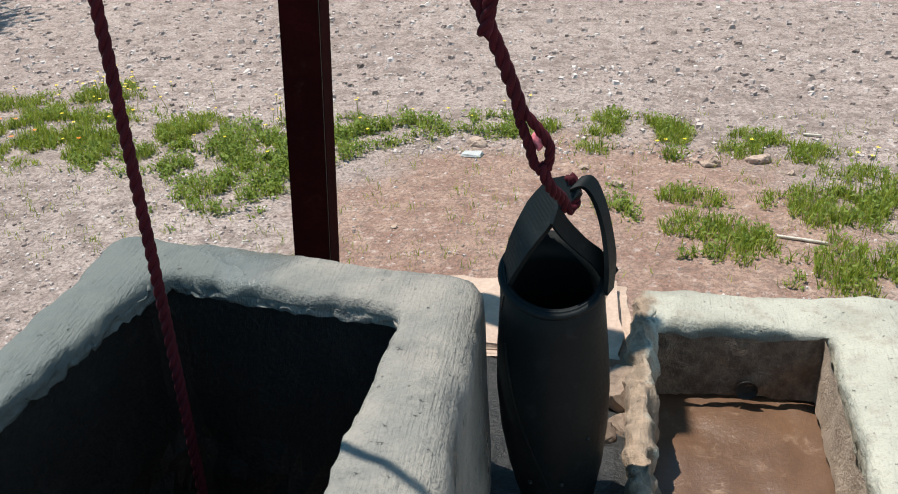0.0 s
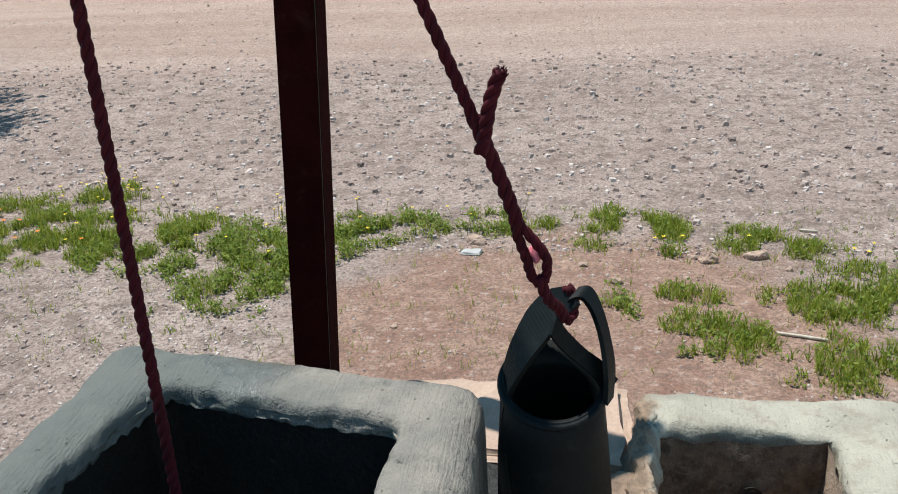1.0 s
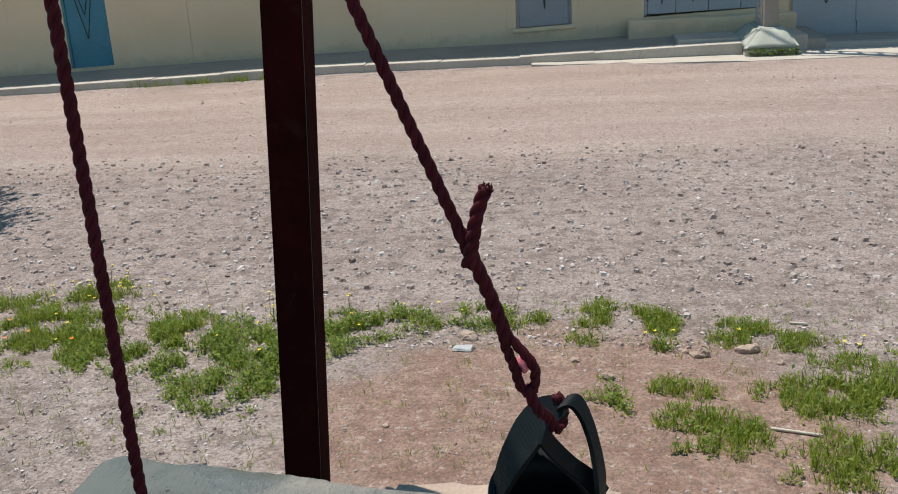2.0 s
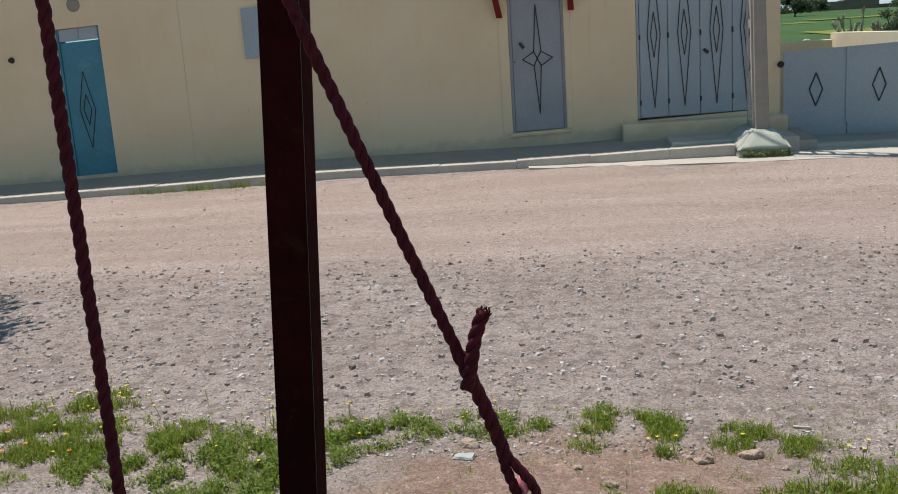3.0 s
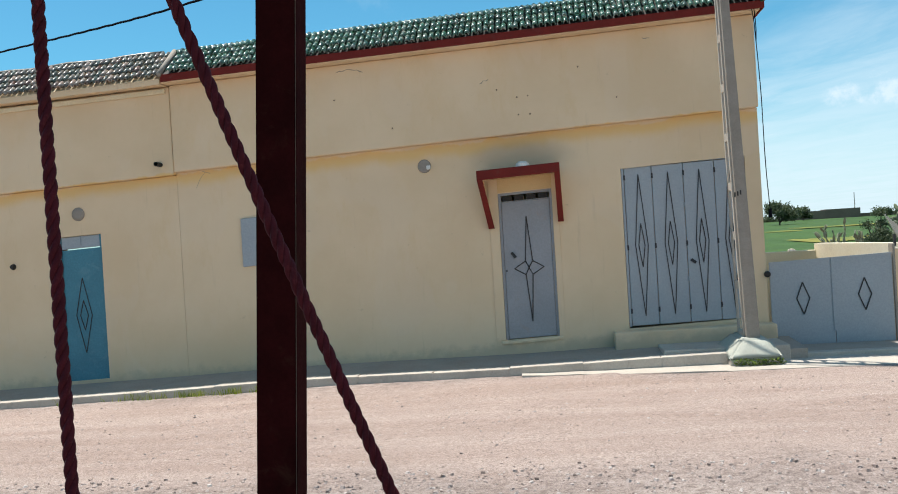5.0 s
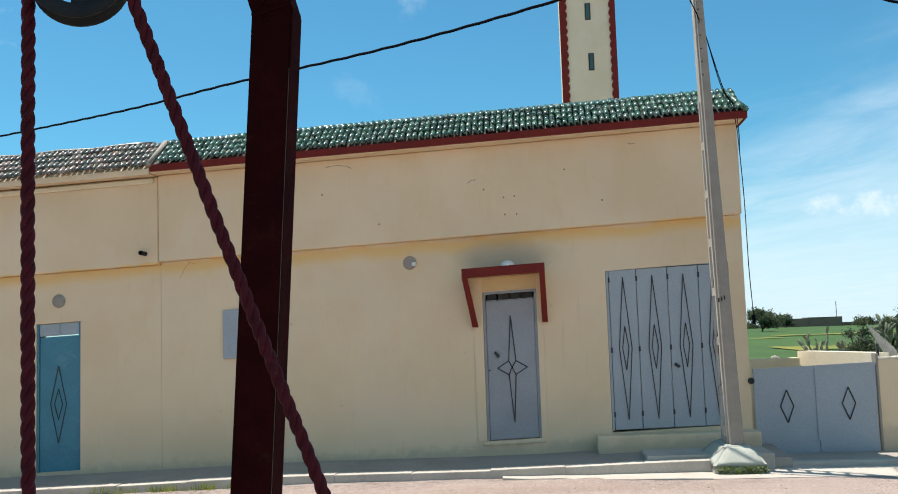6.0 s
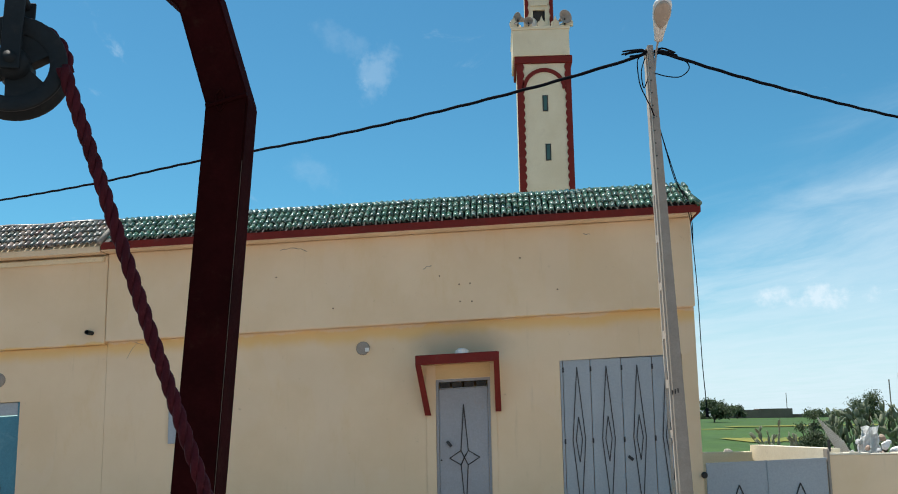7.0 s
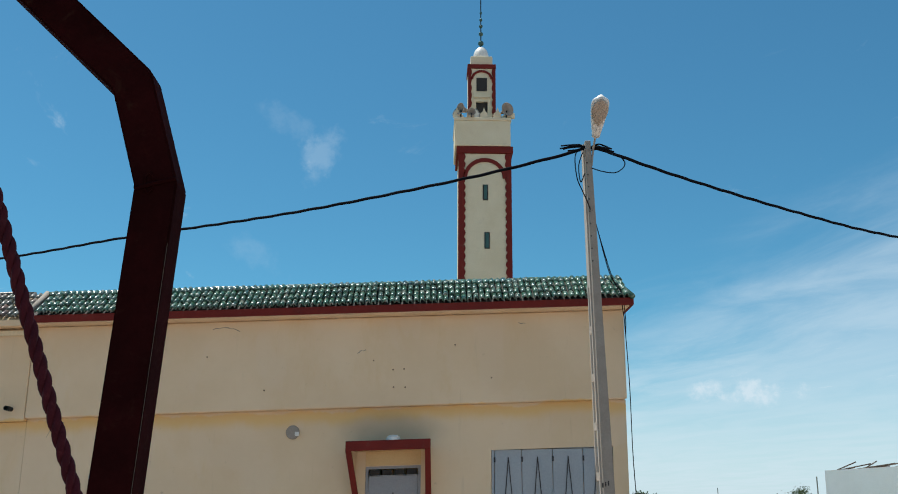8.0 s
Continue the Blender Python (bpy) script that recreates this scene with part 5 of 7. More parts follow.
def build_ledge():
    l = thing("stone_ledge", (0, 1.4, 0), "pinkish cracked stone ledge between well and trough", "ledge")
    bm = bmesh.new()
    ring = [(-0.40, 1.54), (-0.42, 1.80), (-0.15, 1.84), (0.08, 1.80), (0.10, 1.60), (0.075, 1.45), (-0.02, 1.51)]
    low, top = [bm.verts.new((x, y, -0.05)) for x, y in ring], [bm.verts.new((x, y, 0.485)) for x, y in ring]
    bm.faces.new(top[::-1]), bm.faces.new(low)
    for k in range(len(ring)):
        j = (k + 1) % len(ring)
        bm.faces.new((low[k], top[k], top[j], low[j]))
    bmesh.ops.recalc_face_normals(bm, faces=bm.faces)
    bmesh.ops.bevel(bm, geom=[e for e in bm.edges if min(v.co.z for v in e.verts) > 0.3], offset=0.02, segments=2, affect="EDGES")
    bmesh.ops.triangulate(bm, faces=bm.faces[:])
    for _ in range(4):
        bmesh.ops.subdivide_edges(bm, edges=[e for e in bm.edges if e.calc_length() > 0.05], cuts=1)
    rough_up(bm, 0.016, 8, 3)
    rough_up(bm, 0.010, 22, 6)
    part("slab", bm, M_LEDGE, l)
    # footing round the bucket, painted near-black for the shade that lies there
    bm = bmesh.new()
    hull8(bm, [(-0.19, 0.90, -0.05), (0.06, 0.95, -0.05), (0.076, 1.45, -0.05), (-0.30, 1.535, -0.05)], [(-0.19, 0.90, 0.475), (0.06, 0.95, 0.475), (0.076, 1.45, 0.478), (-0.30, 1.535, 0.475)])
    bmesh.ops.subdivide_edges(bm, edges=bm.edges[:], cuts=12, use_grid_fill=True)
    rough_up(bm, 0.012, 18, 5)
    part("shaded_footing", bm, M_PIT_SHADE, l, "footing stone with shade in its near-black colour")
    rnd = random.Random(21)
    for x, y, z, r in ((0.075, 1.42, 0.47, 0.05), (0.07, 1.33, 0.44, 0.045), (0.085, 1.25, 0.40, 0.05), (0.05, 1.22, 0.42, 0.04), (0.09, 1.16, 0.36, 0.05), (0.03, 1.30, 0.47, 0.03)):
        bm = bmesh.new()
        bmesh.ops.create_icosphere(bm, subdivisions=3, radius=r, matrix=Matrix.Translation((x, y, z)))
        rough_up(bm, r * 0.5, 16, rnd.uniform(0, 9))
        part("stone", bm, M_ROCK, l)


build_ledge()


def build_trough():
    t = thing("stone_trough", (0.3, 1.35, 0), "whitewashed cement drinking trough with muddy bottom", "trough")
    outer = [(0.055, 0.92), (0.50, 0.92), (0.625, 1.69), (0.085, 1.69)]
    inner = [(0.095, 1.03), (0.425, 1.03), (0.447, 1.545), (0.128, 1.562)]
    bm = basin(outer, inner, -0.05, 0.39, 0.545, 0.05, 220, False, 0.022)
    rough_up(bm, 0.010, 6.0, 7.0)
    rough_up(bm, 0.004, 34.0, 9.0)
    rough_up(bm, 0.016, 26.0, 5.0, lambda p: 1.0 if p.x < 0.13 else 0.0)
    part("rim", bm, M_TROUGH, t, smooth=True)
    bm = bmesh.new()
    n = 26
    grid = [[bm.verts.new((0.09 + 0.39 * i / n, 1.0 + 0.58 * j / n, 0.385)) for i in range(n + 1)] for j in range(n + 1)]
    for j in range(n):
        for i in range(n):
            bm.faces.new((grid[j][i], grid[j][i + 1], grid[j + 1][i + 1], grid[j + 1][i]))
    rough_up(bm, 0.008, 14, 3)
    part("mud_floor", bm, M_MUD, t, "wet brown mud", smooth=True)
    # bare earthy plaster inside: back face toned darker, right face in a sunlit tone
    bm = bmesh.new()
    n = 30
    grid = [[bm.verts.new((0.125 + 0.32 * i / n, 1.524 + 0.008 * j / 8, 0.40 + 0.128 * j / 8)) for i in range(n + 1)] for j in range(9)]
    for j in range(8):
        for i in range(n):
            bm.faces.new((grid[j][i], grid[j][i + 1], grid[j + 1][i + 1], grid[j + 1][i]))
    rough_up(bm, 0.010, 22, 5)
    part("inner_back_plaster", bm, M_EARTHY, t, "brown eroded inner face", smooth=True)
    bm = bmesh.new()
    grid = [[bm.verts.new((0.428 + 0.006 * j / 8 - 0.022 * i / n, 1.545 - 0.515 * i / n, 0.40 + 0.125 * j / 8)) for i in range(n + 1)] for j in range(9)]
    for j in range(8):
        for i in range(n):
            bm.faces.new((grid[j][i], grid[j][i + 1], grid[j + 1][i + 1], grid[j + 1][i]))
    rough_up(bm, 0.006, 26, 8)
    part("inner_side_plaster", bm, M_SAND_LIT, t, "sandy eroded inner face with sunlight in its tone", smooth=True)
    bm = bmesh.new()
    lathe(bm, [(0.0, 0.012), (0.014, 0.008), (0.019, 0.0), (0.021, -0.004)], (0.30, 1.512, 0.425), "y", 14)
    part("drain_hole", bm, M_DARK, t)


build_trough()


# ---- bucket, ropes, gallows and pulley ----
def build_bucket():
    b = thing("rubber_bucket", (-0.040, 1.14, 0.49), "tall black rubber well bucket with strap handle", "bucket")
    cx, cy, sides = -0.040, 1.14, 48
    prof = [(0.485, 0.050), (0.50, 0.060), (0.56, 0.072), (0.63, 0.080), (0.70, 0.082), (0.77, 0.078), (0.84, 0.072), (0.884, 0.069)]

    def mouth(a):
        return 0.026 * math.sin(a) - 0.004 * math.cos(a)

    bm = bmesh.new()
    rings = []
    for inner in (0, 1):
        rows = prof if not inner else prof[::-1]
        for z, r in rows:
            f = max(0.0, (z - 0.60) / 0.284)
            ring = []
            for k in range(sides):
                a = 2 * math.pi * k / sides
                rr = (r - 0.005 * inner) * (1 + 0.02 * math.sin(2 * a + z * 9))
                ring.append(bm.verts.new((cx + rr * math.cos(a) - 0.010 * math.sin((z - 0.48) * 4), cy + rr * math.sin(a) * 0.97, z + mouth(a) * f + (0.004 if inner else 0))))
            rings.append(ring)
    for p, q in zip(rings, rings[1:]):
        for k in range(sides):
            bm.faces.new((p[k], p[(k + 1) % sides], q[(k + 1) % sides], q[k]))
    bm.faces.new(rings[0][::-1]), bm.faces.new(rings[-1])
    part("body", bm, M_RUBBER, b, smooth=True)
    ox = -0.010 * math.sin(0.40 * 4)
    bm = bmesh.new()
    ring = []
    for k in range(sides + 1):
        a = 2 * math.pi * k / sides
        ring.append((cx + ox + 0.0705 * math.cos(a), cy + 0.0685 * math.sin(a), 0.880 + mouth(a)))
    tube(bm, ring, 0.0055, 6, False)
    part("rim_band", bm, M_RUBBER, b, smooth=True)
    # two straps from the sides up to the rope
    top = Vector((-0.022, 1.15, 1.012))

    def strap(points, widths, across, name):
        bm2 = bmesh.new()
        pts = smooth_path(points, 8)
        rows2 = []
        for i, p in enumerate(pts):
            f = i / (len(pts) - 1) * (len(widths) - 1)
            j = min(int(f), len(widths) - 2)
            w = widths[j] + (widths[j + 1] - widths[j]) * (f - j)
            ac = Vector(across[0]).lerp(Vector(across[1]), i / (len(pts) - 1)).normalized()
            t = (pts[min(i + 1, len(pts) - 1)] - pts[max(i - 1, 0)]).normalized()
            nrm = t.cross(ac).normalized() * 0.0035
            rows2.append([bm2.verts.new(p + ac * s * w + nrm * d) for s, d in ((-1, -1), (1, -1), (1, 1), (-1, 1))])
        for p, q in zip(rows2, rows2[1:]):
            for k in range(4):
                bm2.faces.new((p[k], p[(k + 1) % 4], q[(k + 1) % 4], q[k]))
        bm2.faces.new(rows2[0][::-1]), bm2.faces.new(rows2[-1])
        bmesh.ops.recalc_face_normals(bm2, faces=bm2.faces)
        return part(name, bm2, M_RUBBER, b, smooth=False)

    strap([(-0.118, 1.125, 0.835), (-0.114, 1.13, 0.875), (-0.098, 1.14, 0.918), (-0.072, 1.15, 0.962), (-0.046, 1.155, 0.993), tuple(top)], (0.010, 0.020, 0.028, 0.031, 0.027, 0.016), ((-0.15, 0.9, 0.1), (-0.5, 0.7, 0.45)), "strap")
    strap([(0.026, 1.125, 0.865), (0.027, 1.13, 0.91), (0.020, 1.14, 0.955), (0.009, 1.15, 0.99), (-0.005, 1.155, 1.012), tuple(top)], (0.012, 0.013, 0.010, 0.010, 0.012, 0.014), ((0.35, 0.9, 0), (0.5, 0.8, 0.3)), "strap")
    strap([(-0.048, 1.115, 0.985), (-0.035, 1.12, 0.962), (-0.012, 1.13, 0.932), (0.012, 1.14, 0.905), (0.030, 1.145, 0.875)], (0.013, 0.012, 0.011, 0.012, 0.014), ((0.3, 0.5, 0.8), (0.5, 0.5, 0.6)), "inner_strap")
    rnd = random.Random(2)
    for a in (3.5, 3.9, 4.3, 4.9, 5.4):
        z = 0.56 + rnd.uniform(0, 0.1)
        bm = bmesh.new()
        r = 0.0785
        bmesh.ops.create_uvsphere(bm, u_segments=8, v_segments=6, radius=0.0035, matrix=Matrix.Translation((cx - 0.006 + r * math.cos(a), cy + r * 0.97 * math.sin(a), z)))
        part("rivet", bm, M_IRON, b)
    # raised moulding seam that winds down the side
    bm = bmesh.new()
    seam = []
    for i in range(20):
        z = 0.80 - 0.26 * i / 19
        a = 3.75 + 0.9 * i / 19
        r = float(np.interp(z, [p[0] for p in prof], [p[1] for p in prof])) + 0.0005
        seam.append((cx - 0.010 * math.sin((z - 0.48) * 4) + r * math.cos(a) * (1 + 0.02 * math.sin(2 * a + z * 9)), cy + r * 0.97 * math.sin(a) * (1 + 0.02 * math.sin(2 * a + z * 9)), z + mouth(a) * max(0, (z - 0.6) / 0.284)))
    tube(bm, seam, 0.0018, 5)
    part("seam", bm, M_RUBBER, b)


build_bucket()

ROPE_R = 0.0075


def rope_r_at(z):
    """The tight rope from the pulley to the knot."""
    return Vector((-0.130 - 0.3475 * (z - 1.275), 1.050 - 0.1245 * (z - 1.275), z))


def lay_strands(pts, rope, pitch=0.055, step=0.005):
    """Three strands wound round a path, each a part of the rope."""
    pts = resample([Vector(p) for p in pts], step)
    fr = frames_along(pts)
    for k in range(3):
        way = []
        for i, (p, (_, u, v)) in enumerate(zip(pts, fr)):
            a = 2 * math.pi * (i * step / pitch + k / 3)
            way.append(p + (u * math.cos(a) + v * math.sin(a)) * ROPE_R * 0.5)
        part("strand", tube(bmesh.new(), way, ROPE_R * 0.56, 7), M_ROPE, rope, smooth=True)


def build_ropes():
    r = thing("rope", (-0.53, 0.98, 0.5), "dark red laid nylon rope hanging into the well", "rope", "well ropes")
    pts = [Vector((-0.532 + 0.004 * math.sin(z * 2.2), 0.95, z)) for z in (2.122 - 0.08 * i for i in range(34))]
    lay_strands(pts, r)
    q = thing("rope", (-0.1, 1.06, 1.2), "dark red laid nylon rope spliced to the bucket strap", "rope", "well ropes")
    knot = rope_r_at(1.275)
    sag = [rope_r_at(2.12 - 0.845 * i / 30) + Vector((-0.004, 0, -0.004)) * math.sin(math.pi * i / 30) for i in range(31)]
    lay_strands(sag, q)
    eye_top, eye_mid, eye_low = Vector((-0.085, 1.075, 1.135)), Vector((-0.067, 1.08, 1.098)), Vector((-0.060, 1.085, 1.058))
    bm = bmesh.new()
    twisted(bm, smooth_path([knot + Vector((-0.004, 0, 0.012)), knot, knot.lerp(eye_top, 0.5) + Vector((0.002, 0, 0)), eye_top], 10), ROPE_R * 1.22, 0.06, 0.005)
    part("spliced_line", bm, M_ROPE, q, smooth=True)
    for off in (-1, 1):
        bm = bmesh.new()
        side = Vector((0.9, 0, 0.35)).normalized() * off
        pts = smooth_path([eye_top + Vector((-0.004, 0, 0.01)), eye_top + side * 0.005, eye_mid + side * 0.0115, eye_mid.lerp(eye_low, 0.55) + side * 0.0105, eye_low + side * 0.002], 10)
        twisted(bm, pts, ROPE_R * 0.9, 0.045, 0.004)
        part("eye_side", bm, M_ROPE, q, smooth=True)
    bm = bmesh.new()
    pts = smooth_path([eye_low + Vector((-0.004, -0.004, 0.012)), eye_low + Vector((0.008, 0.0, -0.02)), (-0.040, 1.115, 1.010), (-0.030, 1.13, 0.985), (-0.022, 1.142, 0.990), (-0.022, 1.155, 1.005), (-0.030, 1.155, 1.022)], 10)
    twisted(bm, pts, ROPE_R * 1.05, 0.05, 0.004)
    part("strap_turn", bm, M_ROPE, q, smooth=True)
    bm = bmesh.new()
    pts = smooth_path([knot + Vector((0.004, -0.008, -0.03)), knot + Vector((0.012, -0.012, 0.005)), knot + Vector((0.018, -0.014, 0.035)), knot + Vector((0.030, -0.014, 0.068))], 10)
    twisted(bm, pts, ROPE_R * 1.15, 0.05, 0.004)
    part("free_end", bm, M_ROPE, q, "frayed rope end", smooth=True)
    bm = bmesh.new()
    rnd = random.Random(5)
    tip = knot + Vector((0.030, -0.014, 0.068))
    for _ in range(60):
        d = Vector((rnd.uniform(-0.5, 0.7), rnd.uniform(-0.5, 0.5), rnd.uniform(0.3, 1))).normalized()
        s = tip + Vector((rnd.uniform(-1, 1), rnd.uniform(-1, 1), rnd.uniform(-2, 0))) * 0.006
        tube(bm, [s, s + d * rnd.uniform(0.003, 0.007)], 0.0009, 4)
    part("frayed_fibres", bm, M_ROPE, q)
    bm = bmesh.new()
    bmesh.ops.create_icosphere(bm, subdivisions=3, radius=0.011, matrix=Matrix.Translation(eye_mid + Vector((0.001, 0.006, 0.003))) @ Matrix.Diagonal((0.8, 0.6, 1.3, 1)))
    rough_up(bm, 0.004, 90, 2)
    part("pink_rag", bm, M_PINK, q, "scrap of pink cloth in the eye", smooth=True)


build_ropes()


def build_gallows():
    g = thing("well_gallows", (-0.62, 1.84, 0), "red-painted steel arch of bent box section over the well", "gallows")
    # right foot to the crown, front face at y = 1.80
    way = [(-0.635, 0.0), (-0.492, 2.371), (-0.558, 2.592), (-0.891, 2.908)]
    half, depth, FRONT = 0.0415, 0.080, 1.80

    def arm(pts, name):
        bm = bmesh.new()
        rows = []
        for i, p in enumerate(pts):
            p = Vector(p)
            a = (p - Vector(pts[i - 1])).normalized() if i else None
            b = (Vector(pts[i + 1]) - p).normalized() if i < len(pts) - 1 else None
            d = ((a or b) + (b or a)).normalized()
            nrm = Vector((d.y, -d.x))
            k = half / max(0.5, nrm.dot(Vector(((a or b).y, -(a or b).x))))
            l, r = p - nrm * k, p + nrm * k
            rows.append([bm.verts.new(c) for c in ((l.x, FRONT, l.y), (r.x, FRONT, r.y), (r.x, FRONT + depth, r.y), (l.x, FRONT + depth, l.y))])
        for p, q in zip(rows, rows[1:]):
            for k in range(4):
                bm.faces.new((p[k], p[(k + 1) % 4], q[(k + 1) % 4], q[k]))
        bm.faces.new(rows[0][::-1]), bm.faces.new(rows[-1])
        bmesh.ops.recalc_face_normals(bm, faces=bm.faces)
        bmesh.ops.bevel(bm, geom=bm.edges[:], offset=0.004, segments=2, affect="EDGES")
        return part(name, bm, M_STEELRED, g)

    arm(way, "bent_arm")
    # worn edge down the front corner, weld bead and ring, arm out to the pulley
    bm = bmesh.new()
    tube(bm, [(-0.635 + 0.0603 * z + 0.0405, FRONT, z) for z in (0.02, 0.7, 1.4, 2.25)], 0.0008, 6)
    part("edge_seam", bm, M_BARK, g, "worn bare steel edge")
    bm = bmesh.new()
    tube(bm, [(-0.532, FRONT - 0.001, 2.360), (-0.492, FRONT - 0.002, 2.371), (-0.452, FRONT - 0.001, 2.382)], 0.005, 6)
    part("weld_bead", bm, M_STEELRED, g)
    bm = bmesh.new()
    rod_loop(bm, [(-0.504, 2.350), (-0.496, 2.36), (-0.496, 2.385), (-0.504, 2.395), (-0.512, 2.385), (-0.512, 2.36)], FRONT - 0.002, 0.002)
    part("weld_ring", bm, M_STEELRED, g)
    bm = bmesh.new()
    hull8(bm, [(-0.91, 1.81, 2.87), (-0.84, 1.85, 2.87), (-0.435, 0.90, 2.45), (-0.495, 0.87, 2.45)], [(-0.91, 1.81, 2.92), (-0.84, 1.85, 2.92), (-0.435, 0.90, 2.495), (-0.495, 0.87, 2.495)])
    part("hanger_arm", bm, M_STEELRED, g)


build_gallows()


def build_pulley():
    p = thing("pulley", (-0.478, 0.95, 2.12), "dark cast-iron grooved pulley wheel with openings", "pulley")
    c = Vector((-0.478, 0.951, 2.123))
    turn = Matrix.Translation(c) @ Matrix.Rotation(radians(14), 4, "Z") @ Matrix.Rotation(radians(-6), 4, "X")

    def put(bm, name, parent, mat=M_IRON, smooth=True):
        bmesh.ops.transform(bm, matrix=turn, verts=bm.verts)
        return part(name, bm, mat, parent, smooth=smooth)

    bm = bmesh.new()
    R = 0.0545
    lathe(bm, [(R * 0.66, -0.009), (R * 0.97, -0.015), (R, -0.013), (R * 0.99, -0.010), (R * 0.84, -0.003), (R * 0.84, 0.003), (R * 0.99, 0.010), (R, 0.013), (R * 0.97, 0.015), (R * 0.66, 0.009), (R * 0.66, -0.009)], (0, 0, 0), "y", 40)
    wheel = put(bm, "wheel", p)
    bm = bmesh.new()
    lathe(bm, [(0.0, -0.020), (0.012, -0.020), (0.017, -0.015), (0.018, 0.015), (0.012, 0.02), (0.0, 0.02)], (0, 0, 0), "y", 20)
    put(bm, "hub", wheel)
    for k in range(3):
        a = radians(55 + 120 * k)
        bm = bmesh.new()
        d = Vector((math.cos(a), 0, math.sin(a)))
        s = Vector((-d.z, 0, d.x))
        lo, hi = d * 0.012, d * 0.041
        hull8(bm, [lo - s * 0.013 + Vector((0, -0.008, 0)), lo + s * 0.013 + Vector((0, -0.008, 0)), lo + s * 0.013 + Vector((0, 0.008, 0)), lo - s * 0.013 + Vector((0, 0.008, 0))],
              [hi - s * 0.025 + Vector((0, -0.008, 0)), hi + s * 0.025 + Vector((0, -0.008, 0)), hi + s * 0.025 + Vector((0, 0.008, 0)), hi - s * 0.025 + Vector((0, 0.008, 0))])
        bmesh.ops.recalc_face_normals(bm, faces=bm.faces)
        put(bm, "spoke", wheel, smooth=False)
    bm = bmesh.new()
    tube(bm, [(0, -0.03, 0), (0, 0.03, 0)], 0.006, 10)
    put(bm, "axle", p)
    for y in (-0.024, 0.024):
        bm = boxes((-0.010, 0.010, y - 0.002, y + 0.002, -0.012, 0.09), bevel=0.001)
        put(bm, "side_plate", p, smooth=False)
    bm = bmesh.new()
    tube(bm, smooth_path([(0, 0, 0.085), (0, 0, 0.15), (0.0, 0, 0.34)], 6), 0.006, 8)
    tube(bm, [(0, -0.026, 0.085), (0, 0.026, 0.085)], 0.006, 8)
    put(bm, "hook", p)
    # rope round the top of the wheel
    bm = bmesh.new()
    pts = [turn @ Vector((math.cos(a) * (R * 0.84 + 0.006), 0, math.sin(a) * (R * 0.84 + 0.006))) for a in (math.pi * k / 24 for k in range(25))]
    twisted(bm, pts, ROPE_R, 0.055, 0.005)
    tagged(part("rope", bm, M_ROPE, None, "dark red laid rope over the pulley groove", True), category="rope", group="well ropes")


build_pulley()


